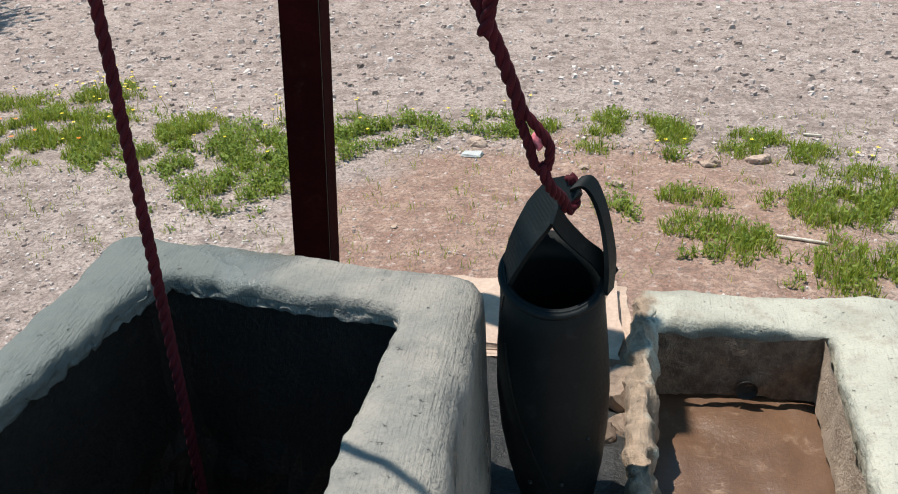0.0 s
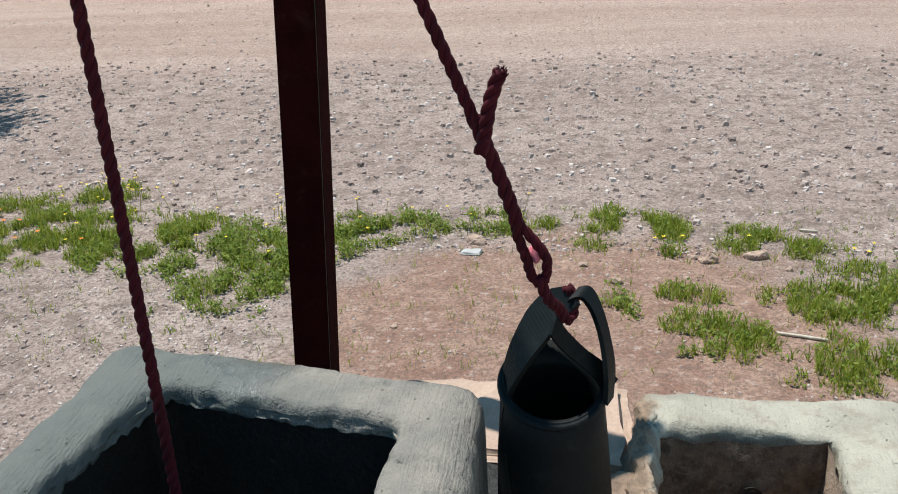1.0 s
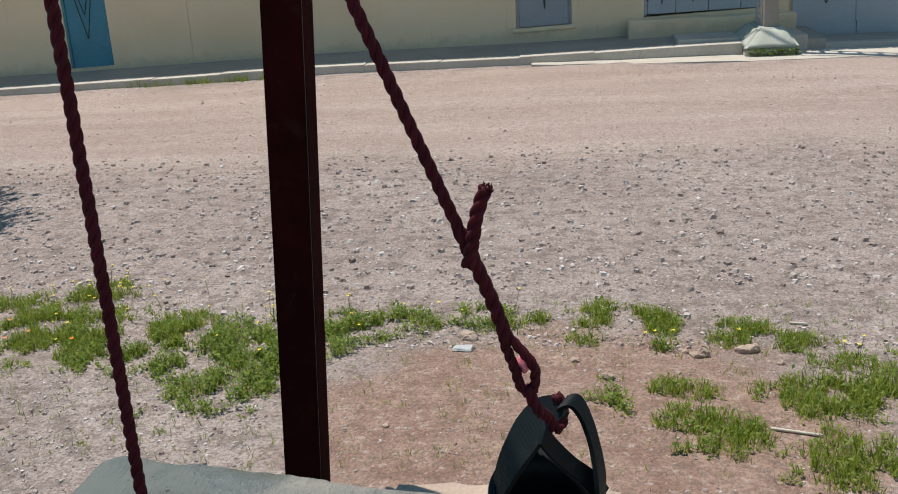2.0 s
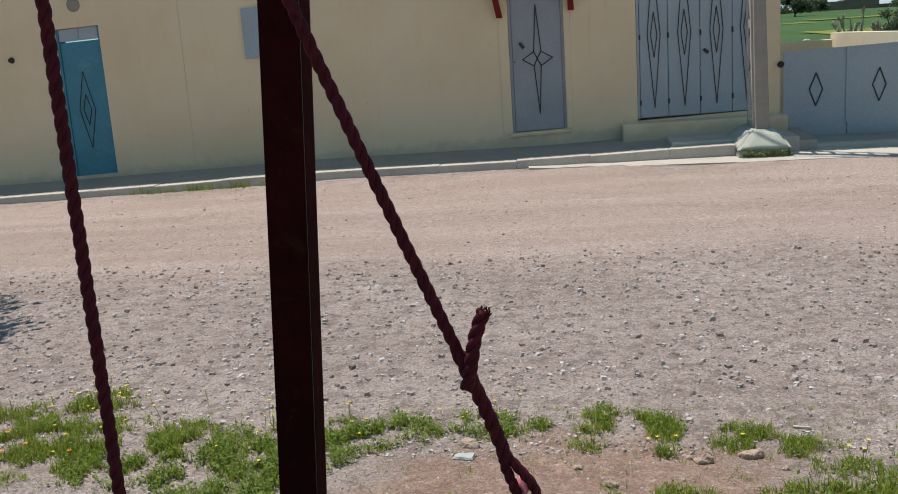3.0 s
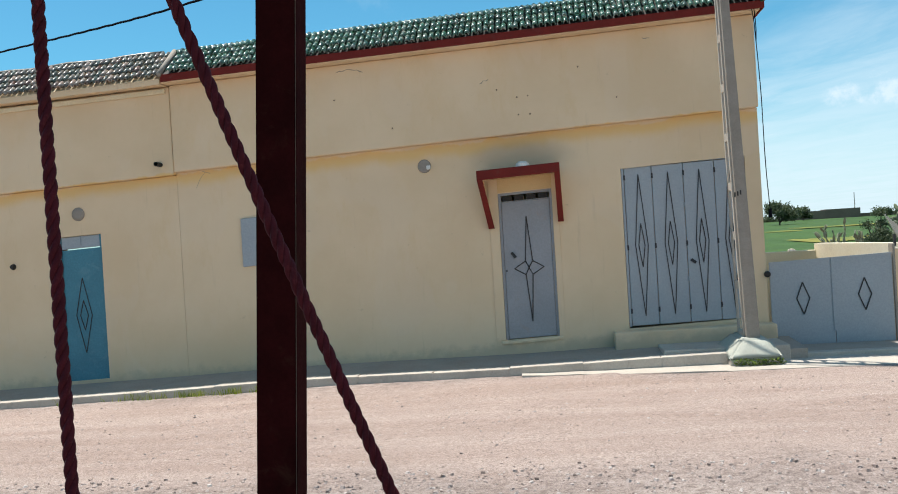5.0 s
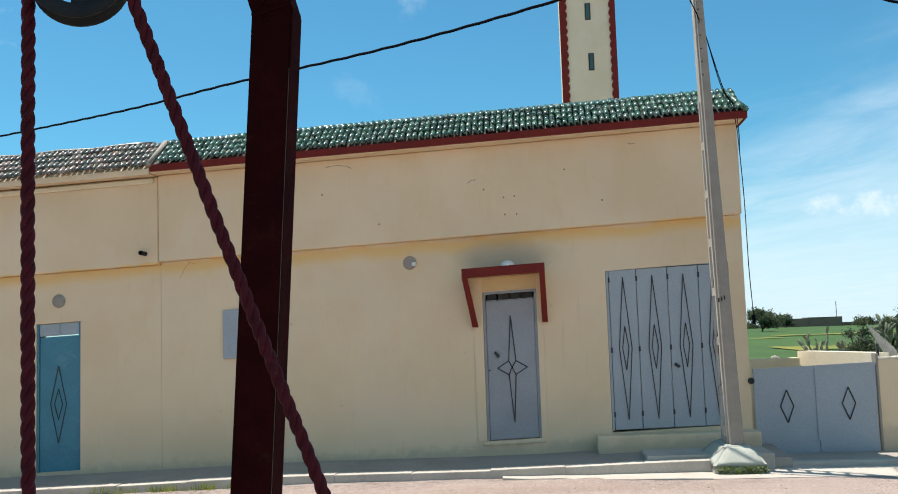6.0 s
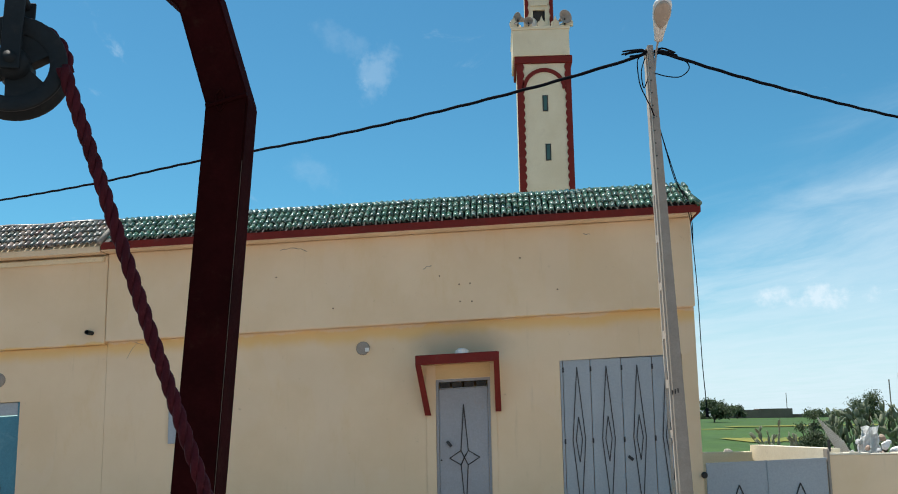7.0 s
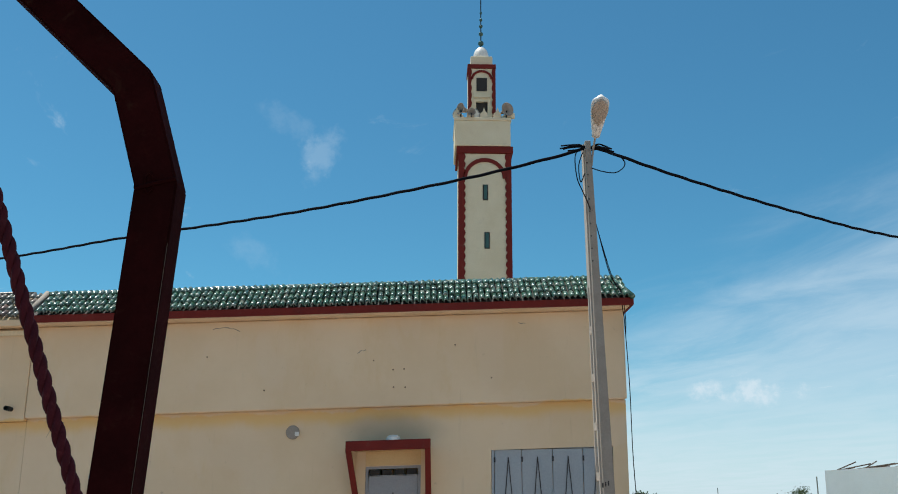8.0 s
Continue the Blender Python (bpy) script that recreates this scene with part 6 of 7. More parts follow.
# ---- loose stones, weeds and grass ----
def build_stones():
    rnd = random.Random(31)
    verts, faces = [], []

    def stone(x, y, r):
        z = ground_z(x, y)
        base = len(verts)
        a0 = rnd.uniform(0, 6.28)
        fl = rnd.uniform(0.4, 0.8)
        for k in range(5):
            a = a0 + 1.2566 * k
            q = r * rnd.uniform(0.7, 1.2)
            verts.append((x + q * math.cos(a), y + q * math.sin(a), z - 0.25 * r))
        for k in range(4):
            a = a0 + 0.5 + 1.5708 * k
            q = r * rnd.uniform(0.4, 0.8)
            verts.append((x + q * math.cos(a), y + q * math.sin(a), z + r * fl * rnd.uniform(0.6, 1.1)))
        faces.append(tuple(base + 5 + k for k in range(4)))
        for k in range(5):
            j = (k + 1) % 5
            u, v = base + 5 + min(k, 3), base + 5 + (min(j, 3) if j else 0)
            faces.append((base + k, base + j, v) if u == v else (base + k, base + j, v, u))

    for _ in range(15000):
        y = 3.6 + 8.4 * rnd.random() ** 1.6
        x = rnd.uniform(-0.62 * y - 0.8, 0.45 * y + 0.6)
        if y > 7.2 and rnd.random() < 0.72:
            continue
        r = 0.004 + 0.013 * rnd.random() ** 3 + (0.012 * rnd.random() if rnd.random() < 0.05 else 0)
        stone(x, y, r)
    for _ in range(4000):
        y = rnd.uniform(1.5, 3.9)
        stone(rnd.uniform(-0.75 * y - 0.6, 0.5 * y + 0.4), y, 0.002 + 0.007 * rnd.random() ** 3)
    for _ in range(1800):
        y = rnd.uniform(2.0, 3.4)
        stone(rnd.uniform(-2.6, -1.1), y, 0.003 + 0.010 * rnd.random() ** 2)
    for _ in range(1700):
        y = 4.2 + 2.9 * rnd.random()
        stone(rnd.uniform(-0.6 * y - 0.5, 0.45 * y + 0.5), y, 0.010 + 0.018 * rnd.random() ** 2)
    me = bpy.data.meshes.new("gravel")
    me.from_pydata(verts, [], faces)
    me.materials.append(M_STONE)
    tagged(new("gravel", me), "scattered pale and brown loose stones on the ground", "gravel", kind="stuff")
    for x, y, r in ((0.46, 3.52, 0.032), (0.65, 3.58, 0.036), (-0.46, 3.70, 0.034), (0.40, 3.55, 0.018), (-0.95, 3.0, 0.016), (-0.02, 3.45, 0.016), (0.10, 3.30, 0.02), (-0.66, 2.9, 0.012), (0.75, 3.45, 0.016)):
        bm = bmesh.new()
        bmesh.ops.create_icosphere(bm, subdivisions=3, radius=r, matrix=Matrix.Translation((x, y, ground_z(x, y) + r * 0.3)) @ Matrix.Diagonal((1.2, 0.8, 0.65, 1)))
        rough_up(bm, r * 0.45, 0.9 / r, x * 7)
        tagged(part("stone", bm, M_LEDGE, None, "pale fist-sized stone on red earth"), category="stone", group="loose stones")


build_stones()

PATCHES = [(-2.42, 3.75, 0.33, 0.30, 0), (-2.09, 3.67, 0.30, 0.24, 0), (-2.37, 4.15, 0.20, 0.2, 0), (-2.9, 3.8, 0.4, 0.35, 0), (-1.49, 3.60, 0.26, 0.24, 1), (-1.38, 3.25, 0.22, 0.30, 1), (-1.75, 3.72, 0.2, 0.2, 0),
           (-0.94, 3.83, 0.17, 0.17, 1), (-0.98, 3.55, 0.06, 0.12, 1), (-0.70, 3.87, 0.16, 0.13, 1), (-0.44, 3.90, 0.17, 0.11, 1), (-0.2, 3.84, 0.14, 0.09, 0), (0.08, 3.93, 0.09, 0.13, 0), (0.32, 3.87, 0.12, 0.11, 0)]
PATCHES += [(0.03, 3.68, 0.08, 0.06, 0), (0.53, 3.77, 0.1, 0.08, 0), (0.73, 3.68, 0.15, 0.11, 0), (0.90, 3.62, 0.09, 0.08, 0), (0.31, 3.58, 0.07, 0.07, 1), (0.12, 3.13, 0.09, 0.12, 1), (0.33, 3.15, 0.13, 0.10, 0), (0.41, 2.96, 0.14, 0.15, 0)]
PATCHES += [(0.43, 2.74, 0.08, 0.13, 0), (0.56, 2.84, 0.09, 0.07, 0), (0.22, 2.84, 0.05, 0.04, 1), (0.28, 2.74, 0.04, 0.04, 1), (0.79, 3.27, 0.13, 0.11, 0), (0.96, 3.33, 0.14, 0.16, 0), (0.81, 3.05, 0.14, 0.09, 0)]
PATCHES += [(-1.80, 3.55, 0.25, 0.2, 1), (-1.15, 3.80, 0.22, 0.14, 1), (-1.2, 3.45, 0.13, 0.2, 1), (0.2, 3.93, 0.25, 0.07, 0), (0.6, 3.80, 0.28, 0.07, 0)]
PATCHES += [(0.70, 2.65, 0.17, 0.10, 0), (0.88, 2.74, 0.13, 0.15, 0), (0.99, 3.13, 0.09, 0.08, 0), (0.65, 3.13, 0.07, 0.05, 0), (1.15, 3.2, 0.2, 0.25, 0), (1.15, 2.75, 0.18, 0.2, 0)]


def build_grass():
    rnd = random.Random(77)
    grass, herbs = ([], []), ([], [])

    def blade(store, x, y, z, h, w, lean):
        v, f = store
        a = rnd.uniform(0, 6.28)
        dx, dy = math.cos(a) * w, math.sin(a) * w
        lx, ly = rnd.uniform(-lean, lean), rnd.uniform(-lean, lean)
        b = len(v)
        v.extend([(x - dx, y - dy, z - 0.004), (x + dx, y + dy, z - 0.004), (x + lx * 0.45 + dx * 0.7, y + ly * 0.45 + dy * 0.7, z + h * 0.6), (x + lx * 0.45 - dx * 0.7, y + ly * 0.45 - dy * 0.7, z + h * 0.6), (x + lx, y + ly, z + h)])
        f.append((b, b + 1, b + 2, b + 3)), f.append((b + 3, b + 2, b + 4))

    def leaf(store, x, y, z, s):
        v, f = store
        a, t = rnd.uniform(0, 6.28), rnd.uniform(0.1, 0.9)
        d = Vector((math.cos(a) * math.cos(t), math.sin(a) * math.cos(t), math.sin(t)))
        u = Vector((-math.sin(a), math.cos(a), rnd.uniform(-0.3, 0.3))) * s * 0.35
        p = Vector((x, y, z))
        b = len(v)
        v.extend([tuple(p), tuple(p + d * s * 0.5 + u), tuple(p + d * s), tuple(p + d * s * 0.5 - u)])
        f.append((b, b + 1, b + 2, b + 3))

    for cx, cy, rx, ry, herb in PATCHES:
        rx, ry = rx * 1.2, ry * 1.25
        tufts = int(560 * (rx * ry) / 0.03)
        for _ in range(tufts):
            a, q = rnd.uniform(0, 6.28), rnd.random() ** 0.6
            x, y = cx + rx * q * math.cos(a) * 1.1, cy + ry * q * math.sin(a) * 1.1
            if noise.noise((x * 7, y * 7, 5.0)) + 0.5 * noise.noise((x * 22, y * 22, 2.0)) < 0.16 - 0.34 * (1 - q):
                continue
            z = ground_z(x, y)
            edge = 1.15 - 0.6 * q
            for _ in range(3):
                bx, by = x + rnd.gauss(0, 0.008), y + rnd.gauss(0, 0.008)
                if rnd.random() < (0.55 if herb else 0.22):
                    leaf(herbs, bx, by, z + rnd.random() ** 1.5 * 0.05 * edge, rnd.uniform(0.010, 0.022))
                else:
                    blade(grass, bx, by, z, rnd.uniform(0.020, 0.068) * edge, rnd.uniform(0.0012, 0.0026), 0.026)
    # stray blades over the open ground by the weeds, and weeds along the kerb and pole foot
    for _ in range(800):
        x, y = rnd.uniform(-2.8, 1.3), rnd.uniform(2.6, 4.1)
        z = ground_z(x, y)
        for _ in range(4):
            blade(grass, x + rnd.gauss(0, 0.012), y + rnd.gauss(0, 0.012), z, rnd.uniform(0.01, 0.035), 0.0015, 0.02)
    for _ in range(110):
        x = rnd.choice((rnd.gauss(-4.9, 0.25), rnd.gauss(-5.5, 0.35), rnd.gauss(-4.3, 0.12), rnd.uniform(-7, -3)))
        y = 12.22 + rnd.gauss(0, 0.05)
        for _ in range(4):
            blade(grass, x + rnd.gauss(0, 0.03), y, ground_z(x, y), rnd.uniform(0.03, 0.12), 0.004, 0.05)
    for _ in range(260):
        x, y = rnd.uniform(2.03, 2.62), 12.05 - abs(rnd.gauss(0, 0.02))
        leaf(herbs, x, y, -0.036 + rnd.random() * 0.075, rnd.uniform(0.02, 0.05))
    for name, (v, f), mat, label in (("grass", grass, M_GRASS, "fresh green spring grass in patches"), ("herbs", herbs, M_HERB, "low dark green broad-leaved herbs")):
        me = bpy.data.meshes.new(name)
        me.from_pydata(v, [], f)
        me.materials.append(mat)
        tagged(new(name, me), label, "grass" if name == "grass" else "herbs", kind="stuff")


build_grass()


def build_flowers():
    rnd = random.Random(13)

    def bloom(x, y, h, r, mat, label):
        z = ground_z(x, y)
        f = thing("flower", (x, y, z), label, "flower", "wild flowers")
        lx, ly = rnd.uniform(-0.02, 0.02), rnd.uniform(-0.02, 0.02)
        bm = bmesh.new()
        tube(bm, [(x, y, z), (x + lx * 0.4, y + ly * 0.4, z + h * 0.5), (x + lx, y + ly, z + h)], 0.0013, 4)
        part("stem", bm, M_GRASS, f)
        bm = bmesh.new()
        c = bm.verts.new((x + lx, y + ly, z + h))
        n = 5
        for k in range(n):
            a = 6.283 * k / n + rnd.uniform(-0.2, 0.2)
            p = [bm.verts.new((x + lx + r * q * math.cos(a + d), y + ly + r * q * math.sin(a + d), z + h + r * e)) for q, d, e in ((0.6, -0.5, 0.25), (1.0, 0.0, 0.35), (0.6, 0.5, 0.25))]
            bm.faces.new((c, *p))
        part("petals", bm, mat, f)

    for _ in range(64):
        x, y = rnd.choice(((rnd.uniform(-2.8, -1.2), rnd.uniform(3.4, 4.2)), (rnd.uniform(-2.5, -2.0), rnd.uniform(4.0, 4.4)), (rnd.uniform(-1.5, -0.5), rnd.uniform(3.7, 4.0))))
        bloom(x, y, rnd.uniform(0.04, 0.11), rnd.uniform(0.006, 0.011), M_YELLOW, "small yellow wild flower in grass")
    for x, y in ((0.30, 3.62), (0.35, 3.60), (0.24, 3.63), (0.62, 3.66), (1.02, 3.45), (1.05, 3.52), (0.98, 3.48), (-0.28, 4.02), (-0.36, 4.0)):
        bloom(x, y, rnd.uniform(0.05, 0.1), 0.010, M_YELLOW, "small yellow wild flower in grass")
    for x, y in ((-2.52, 3.72), (-2.62, 3.78), (-2.45, 3.6), (-2.7, 3.9), (-2.14, 3.60), (-2.36, 3.62)):
        bloom(x, y, rnd.uniform(0.04, 0.07), 0.012, M_ORANGE, "small orange wild flower in grass")


build_flowers()


def build_litter():
    bm = bmesh.new()
    z = ground_z(-0.47, 3.58) + 0.004
    hull8(bm, [(-0.515, 3.565, z), (-0.43, 3.555, z), (-0.425, 3.60, z), (-0.50, 3.61, z)], [(-0.51, 3.57, z + 0.012), (-0.435, 3.56, z + 0.006), (-0.43, 3.595, z + 0.014), (-0.495, 3.60, z + 0.010)])
    bmesh.ops.subdivide_edges(bm, edges=bm.edges[:], cuts=2, use_grid_fill=True)
    rough_up(bm, 0.006, 40, 1)
    tagged(part("litter", bm, M_SHEET, None, "crumpled pale scrap of plastic on earth"), category="litter")
    for pts in ([(0.61, 2.90), (0.68, 2.875), (0.76, 2.85)], [(0.05, 4.02), (0.12, 4.0), (0.17, 4.03)], [(0.86, 3.85), (0.93, 3.84)]):
        bm = bmesh.new()
        tube(bm, smooth_path([(x, y, ground_z(x, y) + 0.008) for x, y in pts], 5), 0.005, 6)
        tagged(part("stick", bm, M_REED, None, "dry grey twig lying on earth", True), category="stick", group="dry sticks")


build_litter()


# ---- the tree outside the view whose shade falls on the gravel ----
def clump_tree(name, at, height, spread, label, seed, leaves=2600, leaf=0.06, trunk=0.35, squat=0.75):
    rnd = random.Random(seed)
    t = thing(name, at, label, "tree" if height > 2.2 else "bush")
    base = Vector(at)
    bm = bmesh.new()
    tips = []
    fork = base + Vector((0, 0, height * trunk))
    tube(bm, smooth_path([base, base.lerp(fork, 0.5) + Vector((rnd.uniform(-1, 1), rnd.uniform(-1, 1), 0)) * height * 0.02, fork], 4), [height * 0.035 * (1 - 0.4 * k / 8) for k in range(9)], 8)
    for k in range(9):
        a = 2.4 * k + rnd.uniform(-0.4, 0.4)
        up = rnd.uniform(0.25, 1.0)
        tip = fork + Vector((math.cos(a) * spread * (1.05 - 0.6 * up), math.sin(a) * spread * (1.05 - 0.6 * up), (height - fork.z + base.z) * up * 0.85))
        midp = fork.lerp(tip, 0.5) + Vector((0, 0, height * 0.05))
        path = smooth_path([fork, midp, tip], 4)
        tube(bm, path, [height * 0.018 * (1 - 0.75 * i / (len(path) - 1)) for i in range(len(path))], 6)
        tips += [tip, midp.lerp(tip, 0.5) + Vector((rnd.gauss(0, 0.2), rnd.gauss(0, 0.2), 0.1)) * spread]
    part("trunk", bm, M_BARK, t, smooth=True)
    v, f = [], []
    for _ in range(leaves):
        c = rnd.choice(tips)
        d = Vector((rnd.gauss(0, 1), rnd.gauss(0, 1), rnd.gauss(0, 1) * squat)) * spread * 0.21
        p = c + d
        p.z = max(p.z, base.z + height * 0.08)
        n = Vector((rnd.gauss(0, 1), rnd.gauss(0, 1), rnd.gauss(0, 1))).normalized()
        u = n.orthogonal().normalized() * leaf * rnd.uniform(0.6, 1.3)
        w = n.cross(u).normalized() * leaf * 0.45
        b = len(v)
        v.extend([tuple(p - u), tuple(p + w), tuple(p + u), tuple(p - w)])
        f.append((b, b + 1, b + 2, b + 3))
    me = bpy.data.meshes.new("crown")
    me.from_pydata(v, [], f)
    me.materials.append(M_LEAF)
    crown = new("crown", me)
    crown.parent = t
    crown.matrix_parent_inverse = t.matrix_world.inverted()
    return t


clump_tree("tree", (-5.0, 5.8, 0), 2.9, 0.75, "small roadside tree with dull green leaves", 3, 5200, 0.055)


# ---- field, far trees and farm clutter beyond the yard ----
def field_z(y):
    """The crop field rises gently into the distance."""
    return 0.05 + 0.0085 * max(0.0, y - 40)


def build_field():
    f = thing("field", (20, 100, 0), "green crop field with strips of yellow bloom", "field", kind="structure")
    n = 30
    bm = bmesh.new()
    grid = [[bm.verts.new((-60 + 180 * i / n, 24 + 206 * j / n, field_z(24 + 206 * j / n) + 0.03 * math.sin(i * 1.3 + j))) for i in range(n + 1)] for j in range(n + 1)]
    for j in range(n):
        for i in range(n):
            bm.faces.new((grid[j][i], grid[j][i + 1], grid[j + 1][i + 1], grid[j + 1][i]))
    part("crop", bm, M_FIELD, f, smooth=True)
    rnd = random.Random(6)
    for y0, y1, x0, x1 in ((92, 96, 8, 22), (102, 108, 24, 40), (58, 66, 14.5, 20)):
        bm = bmesh.new()
        m = 16
        a = [bm.verts.new((x0 + (x1 - x0) * i / m, y0 + rnd.uniform(-0.15, 0.15) * (y1 - y0), field_z(y0) + 0.06)) for i in range(m + 1)]
        b = [bm.verts.new((x0 + (x1 - x0) * i / m, y1 + rnd.uniform(-0.3, 0.3) * (y1 - y0), field_z(y1) + 0.06)) for i in range(m + 1)]
        for i in range(m):
            bm.faces.new((a[i], a[i + 1], b[i + 1], b[i]))
        part("bloom_strip", bm, M_BLOOM, f, "yellow blooming strip")


build_field()
clump_tree("tree", (30.3, 140, 0.85), 4.1, 1.9, "rounded grey-green far tree at the field edge", 11, 5000, 0.19, 0.08)
clump_tree("tree", (41.8, 175, 1.1), 2.7, 1.2, "small dark far tree by a wall", 12, 2200, 0.17, 0.08)
clump_tree("tree", (22.7, 62, 0.15), 3.2, 1.0, "dark green far tree behind scrub", 14, 5000, 0.06, 0.25)
clump_tree("bush", (8.2, 26.5, 0), 2.05, 0.36, "dense green bush beyond the yard wall", 15, 6500, 0.03, 0.15)
for i, (x, y, h) in enumerate(((57, 182, 1.3), (62, 183, 1.0), (68, 183, 1.2), (75, 182, 1.4), (37, 182, 0.9), (33, 181, 1.0))):
    clump_tree("bush", (x, y, 1.2), h, 1.8, "low far scrub along the field edge", 40 + i, 1100, 0.2, 0.1)


def build_cactus(at, height, seed, label, pads=26):
    rnd = random.Random(seed)
    t = thing("prickly_pear", at, label, "cactus")
    todo = [(Vector(at) + Vector((rnd.uniform(-0.16, 0.16) * height, rnd.uniform(-0.2, 0.2) * height, 0)), Vector((rnd.uniform(-0.4, 0.4), rnd.uniform(-0.3, 0.3), 1)).normalized(), 0) for _ in range(4)]
    made = 0
    while todo and made < pads:
        p, d, lvl = todo.pop(0)
        ln = height * rnd.uniform(0.075, 0.115)
        nrm = Vector((rnd.gauss(0, 1), rnd.gauss(0, 1), 0.2)).normalized()
        s = d.cross(nrm).normalized()
        nrm = s.cross(d)
        m = Matrix((s, nrm, d)).transposed().to_4x4()
        m.translation = p + d * ln * 0.5
        bm = bmesh.new()
        bmesh.ops.create_uvsphere(bm, u_segments=10, v_segments=8, radius=0.5, matrix=m @ Matrix.Diagonal((ln * 0.5, ln * 0.14, ln * 1.05, 1)))
        part("pad", bm, M_CACTUS, t, smooth=True)
        made += 1
        if lvl < 10:
            for _ in range(rnd.choice((1, 1, 2))):
                todo.append((p + d * ln * 0.93, (d + s * rnd.uniform(-0.8, 0.8) + nrm * rnd.uniform(-0.3, 0.3) + Vector((0, 0, 0.25))).normalized(), lvl + 1))


build_cactus((6.0, 22.0, 0.0), 1.75, 3, "prickly pear cactus with broad grey-green pads", 90)
build_cactus((6.3, 22.2, 0.0), 1.65, 9, "prickly pear cactus with broad grey-green pads", 90)
rnd_c = random.Random(55)
for i in range(6):
    build_cactus((9.75 + 0.42 * i + rnd_c.uniform(-0.1, 0.1), 29.5 + rnd_c.uniform(-0.6, 0.8), 0.0), 2.25 + 0.09 * i + rnd_c.uniform(-0.1, 0.2), 60 + i, "tall dusty prickly pear hedge beyond the yard", 100)
build_cactus((8.75, 25.6, 0.0), 1.75, 81, "pale dusty prickly pear beside a bush", 50)
build_cactus((9.15, 25.4, 0.0), 1.75, 82, "pale dusty prickly pear beside a bush", 40)


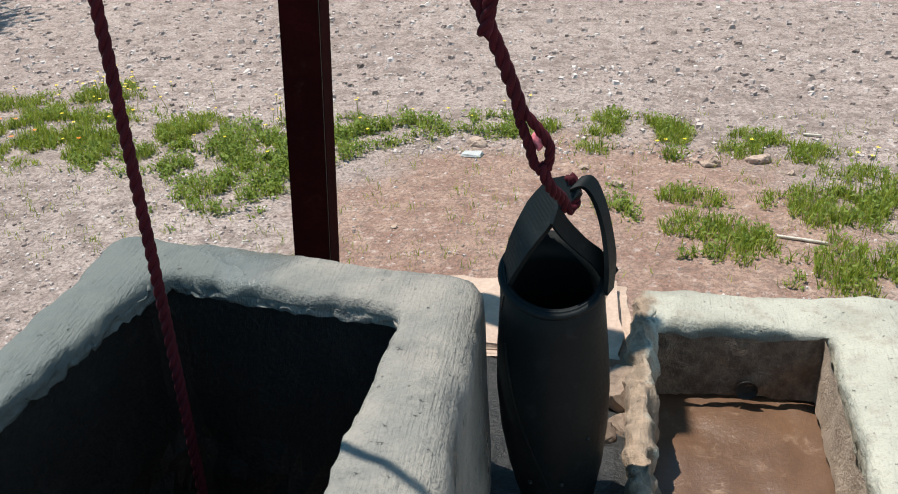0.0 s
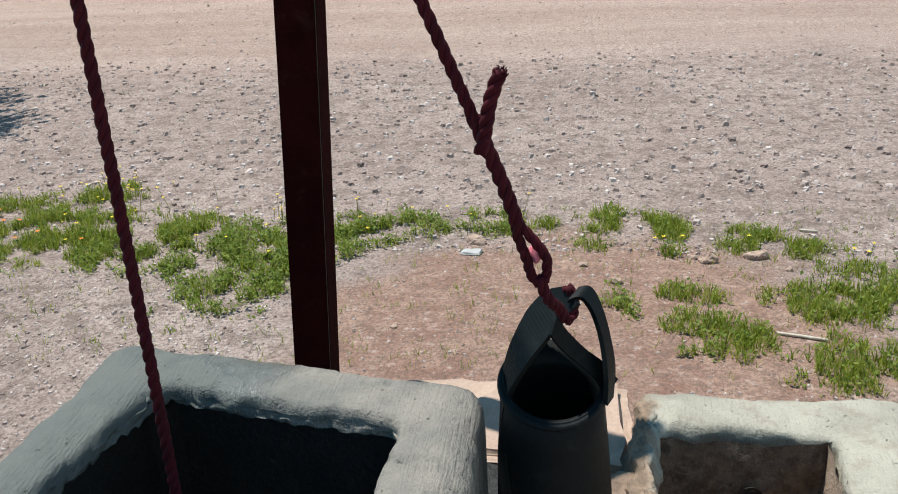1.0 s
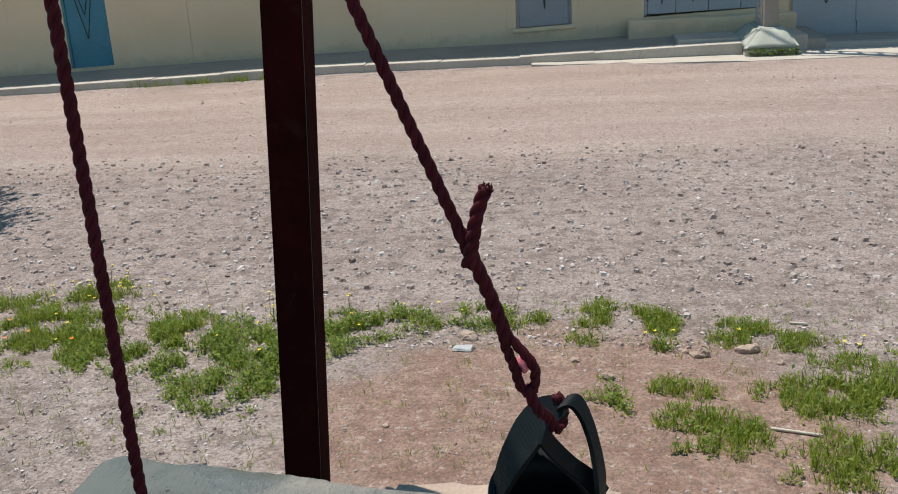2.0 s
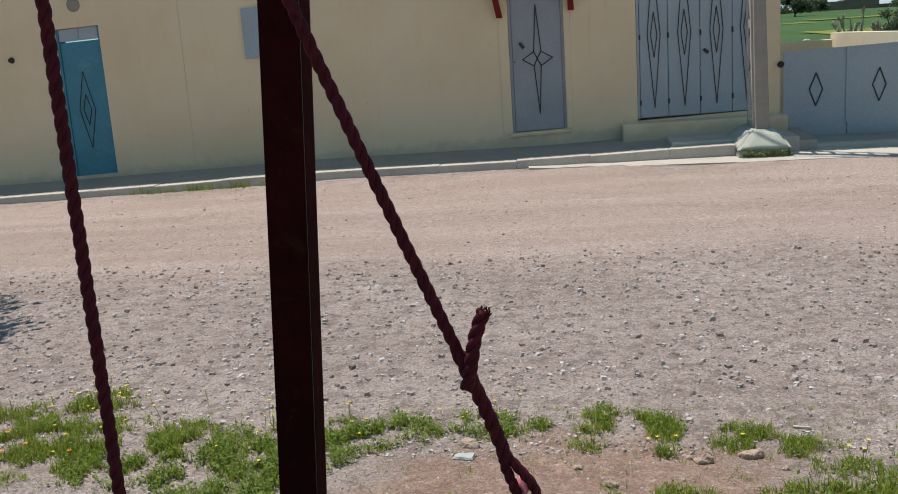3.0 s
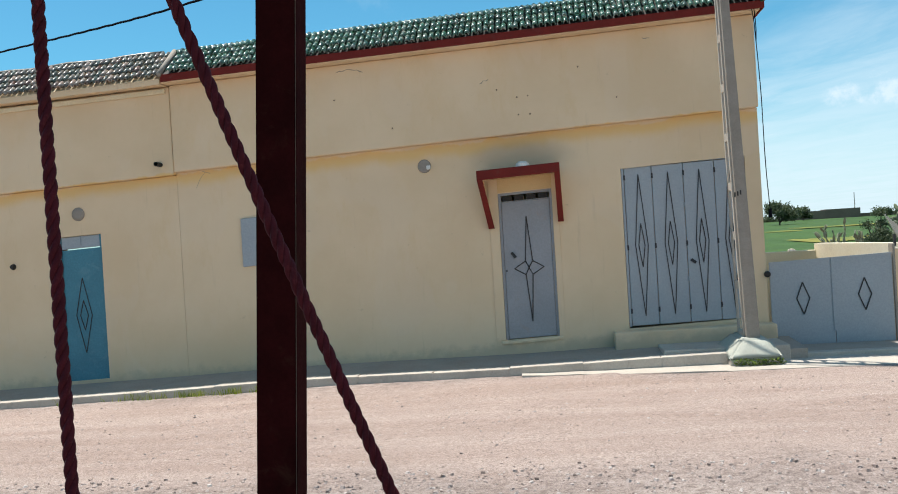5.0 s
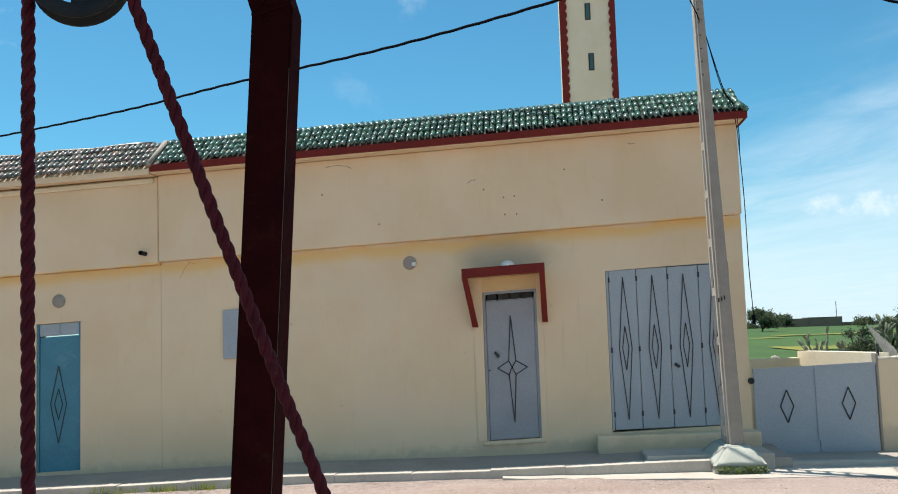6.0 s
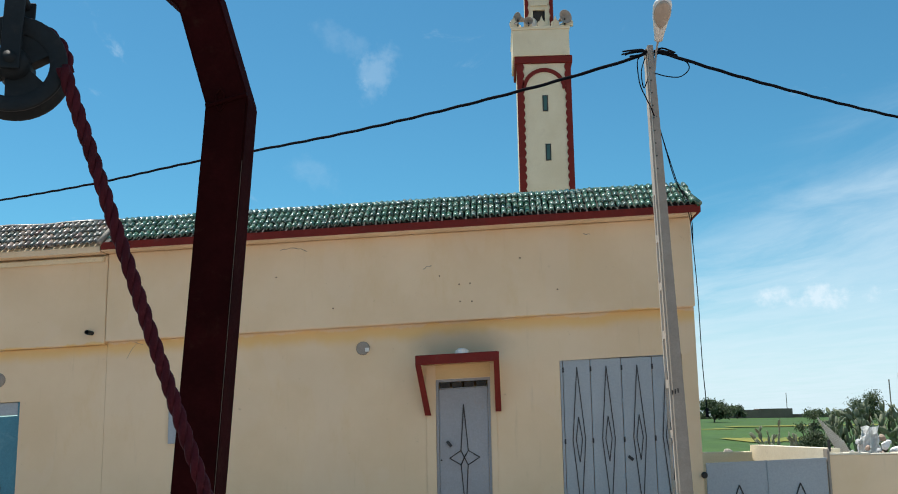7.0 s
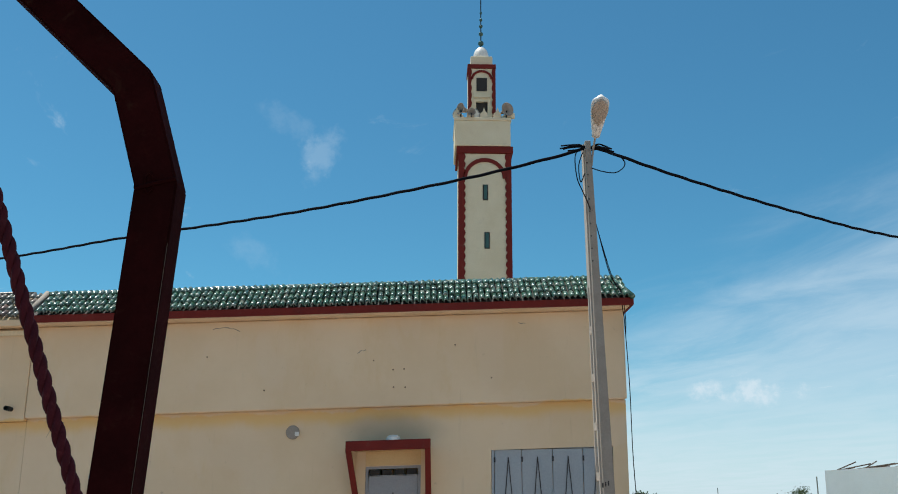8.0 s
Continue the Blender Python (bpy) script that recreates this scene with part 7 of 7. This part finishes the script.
def build_far():
    w = thing("farm_wall", (45, 185, 0), "long brown mud farm wall at the field edge", "wall")
    part("mud_wall", boxes((40.3, 48, 184, 188, 0.9, 2.8), (48.02, 54, 184, 188, 0.9, 2.95)), M_FARMUD, w)
    part("low_wall", boxes((54.1, 100, 186, 187, 0.9, 1.9)), M_FARMUD, w)
    for x, y, h, label in ((59.1, 205, 6.2, "thin distant utility pole over fields"), (14.05, 36.0, 2.95, "thin pole behind cactus hedge")):
        bm = bmesh.new()
        tube(bm, [(x, y, 0), (x, y, h)], 0.07 if y > 100 else 0.022, 6)
        tagged(part("utility_pole", bm, M_CONC, None, label), category="pole")
    h = thing("white_house", (13, 29, 0), "small whitewashed flat-roofed outbuilding", "building")
    part("outer_wall", hull8(bmesh.new(), [(11.95, 30, 0), (14.2, 27.0, 0), (20, 31, 0), (17.6, 34, 0)], [(11.98, 30, 2.93), (14.2, 27.0, 3.02), (20, 31, 3.02), (17.6, 34, 2.93)]), M_WHITEWALL, h)
    rnd = random.Random(8)
    for k in range(12):
        x = rnd.uniform(12.5, 14.6)
        bm = bmesh.new()
        tube(bm, [(x, 30.4, 2.97), (x + rnd.uniform(0.4, 1.4), 30.4 + rnd.uniform(-0.1, 0.6), 3.0 + rnd.uniform(0.02, 0.24))], 0.02, 5)
        part("roof_branch", bm, M_BARK, h)
    # heap of rubble, reeds and sheeting behind the wall
    heap = thing("rubble_heap", (9.5, 23, 0), "heap of rubble, reeds and pale sheeting", "rubble")
    for k in range(150):
        x, y = rnd.uniform(8.2, 10.6), rnd.uniform(22.0, 24.5)
        r = rnd.uniform(0.04, 0.10)
        bm = bmesh.new()
        bmesh.ops.create_icosphere(bm, subdivisions=2, radius=r, matrix=Matrix.Translation((x, y, rnd.random() * (1.12 + 0.2 * math.sin(x * 3)))))
        rough_up(bm, r * 0.5, 6, k)
        part("rubble_stone", bm, rnd.choice((M_ROCK, M_LEDGE, M_WHITEWALL, M_SHEET, M_DARK)), heap)
    for k in range(10):
        x = 7.95 + 0.03 * k
        bm = bmesh.new()
        tube(bm, [(x + 0.25, 23.6, 0.3), (x - 0.35 + 0.03 * k, 23.9, 1.68 - 0.06 * k)], 0.018, 5)
        part("reed", bm, M_REED, heap)
    bm = bmesh.new()
    n = 12
    grid = [[bm.verts.new((8.2 + 0.45 * i / n + 0.12 * j / n, 23.2 + 0.1 * math.sin(i), 0.6 + 0.85 * j / n)) for i in range(n + 1)] for j in range(n + 1)]
    for j in range(n):
        for i in range(n):
            bm.faces.new((grid[j][i], grid[j][i + 1], grid[j + 1][i + 1], grid[j + 1][i]))
    rough_up(bm, 0.1, 3, 4)
    bmesh.ops.solidify(bm, geom=bm.faces[:], thickness=0.01)
    part("sheeting", bm, M_WHITEWALL, heap, "pale plastic sheeting")
    small = thing("rubble_heap", (3.6, 18, 0), "small grey heap beyond the rear wall", "rubble")
    for k in range(20):
        r = rnd.uniform(0.06, 0.14)
        x = rnd.uniform(4.05, 4.9)
        bm = bmesh.new()
        bmesh.ops.create_icosphere(bm, subdivisions=2, radius=r, matrix=Matrix.Translation((x, 20 + rnd.uniform(-0.3, 0.3), rnd.random() * (1.08 - abs(x - 4.5) * 0.7))))
        rough_up(bm, r * 0.5, 6, k)
        part("rubble_stone", bm, rnd.choice((M_KERB, M_ROCK, M_SHEET)), small)
    bm = bmesh.new()
    tube(bm, [(7.05, 24.0, 0), (7.05, 24.0, 1.25)], 0.02, 6)
    tagged(part("fence_post", bm, M_BARK, None, "thin dark fence post at the field edge"), category="post")


build_far()
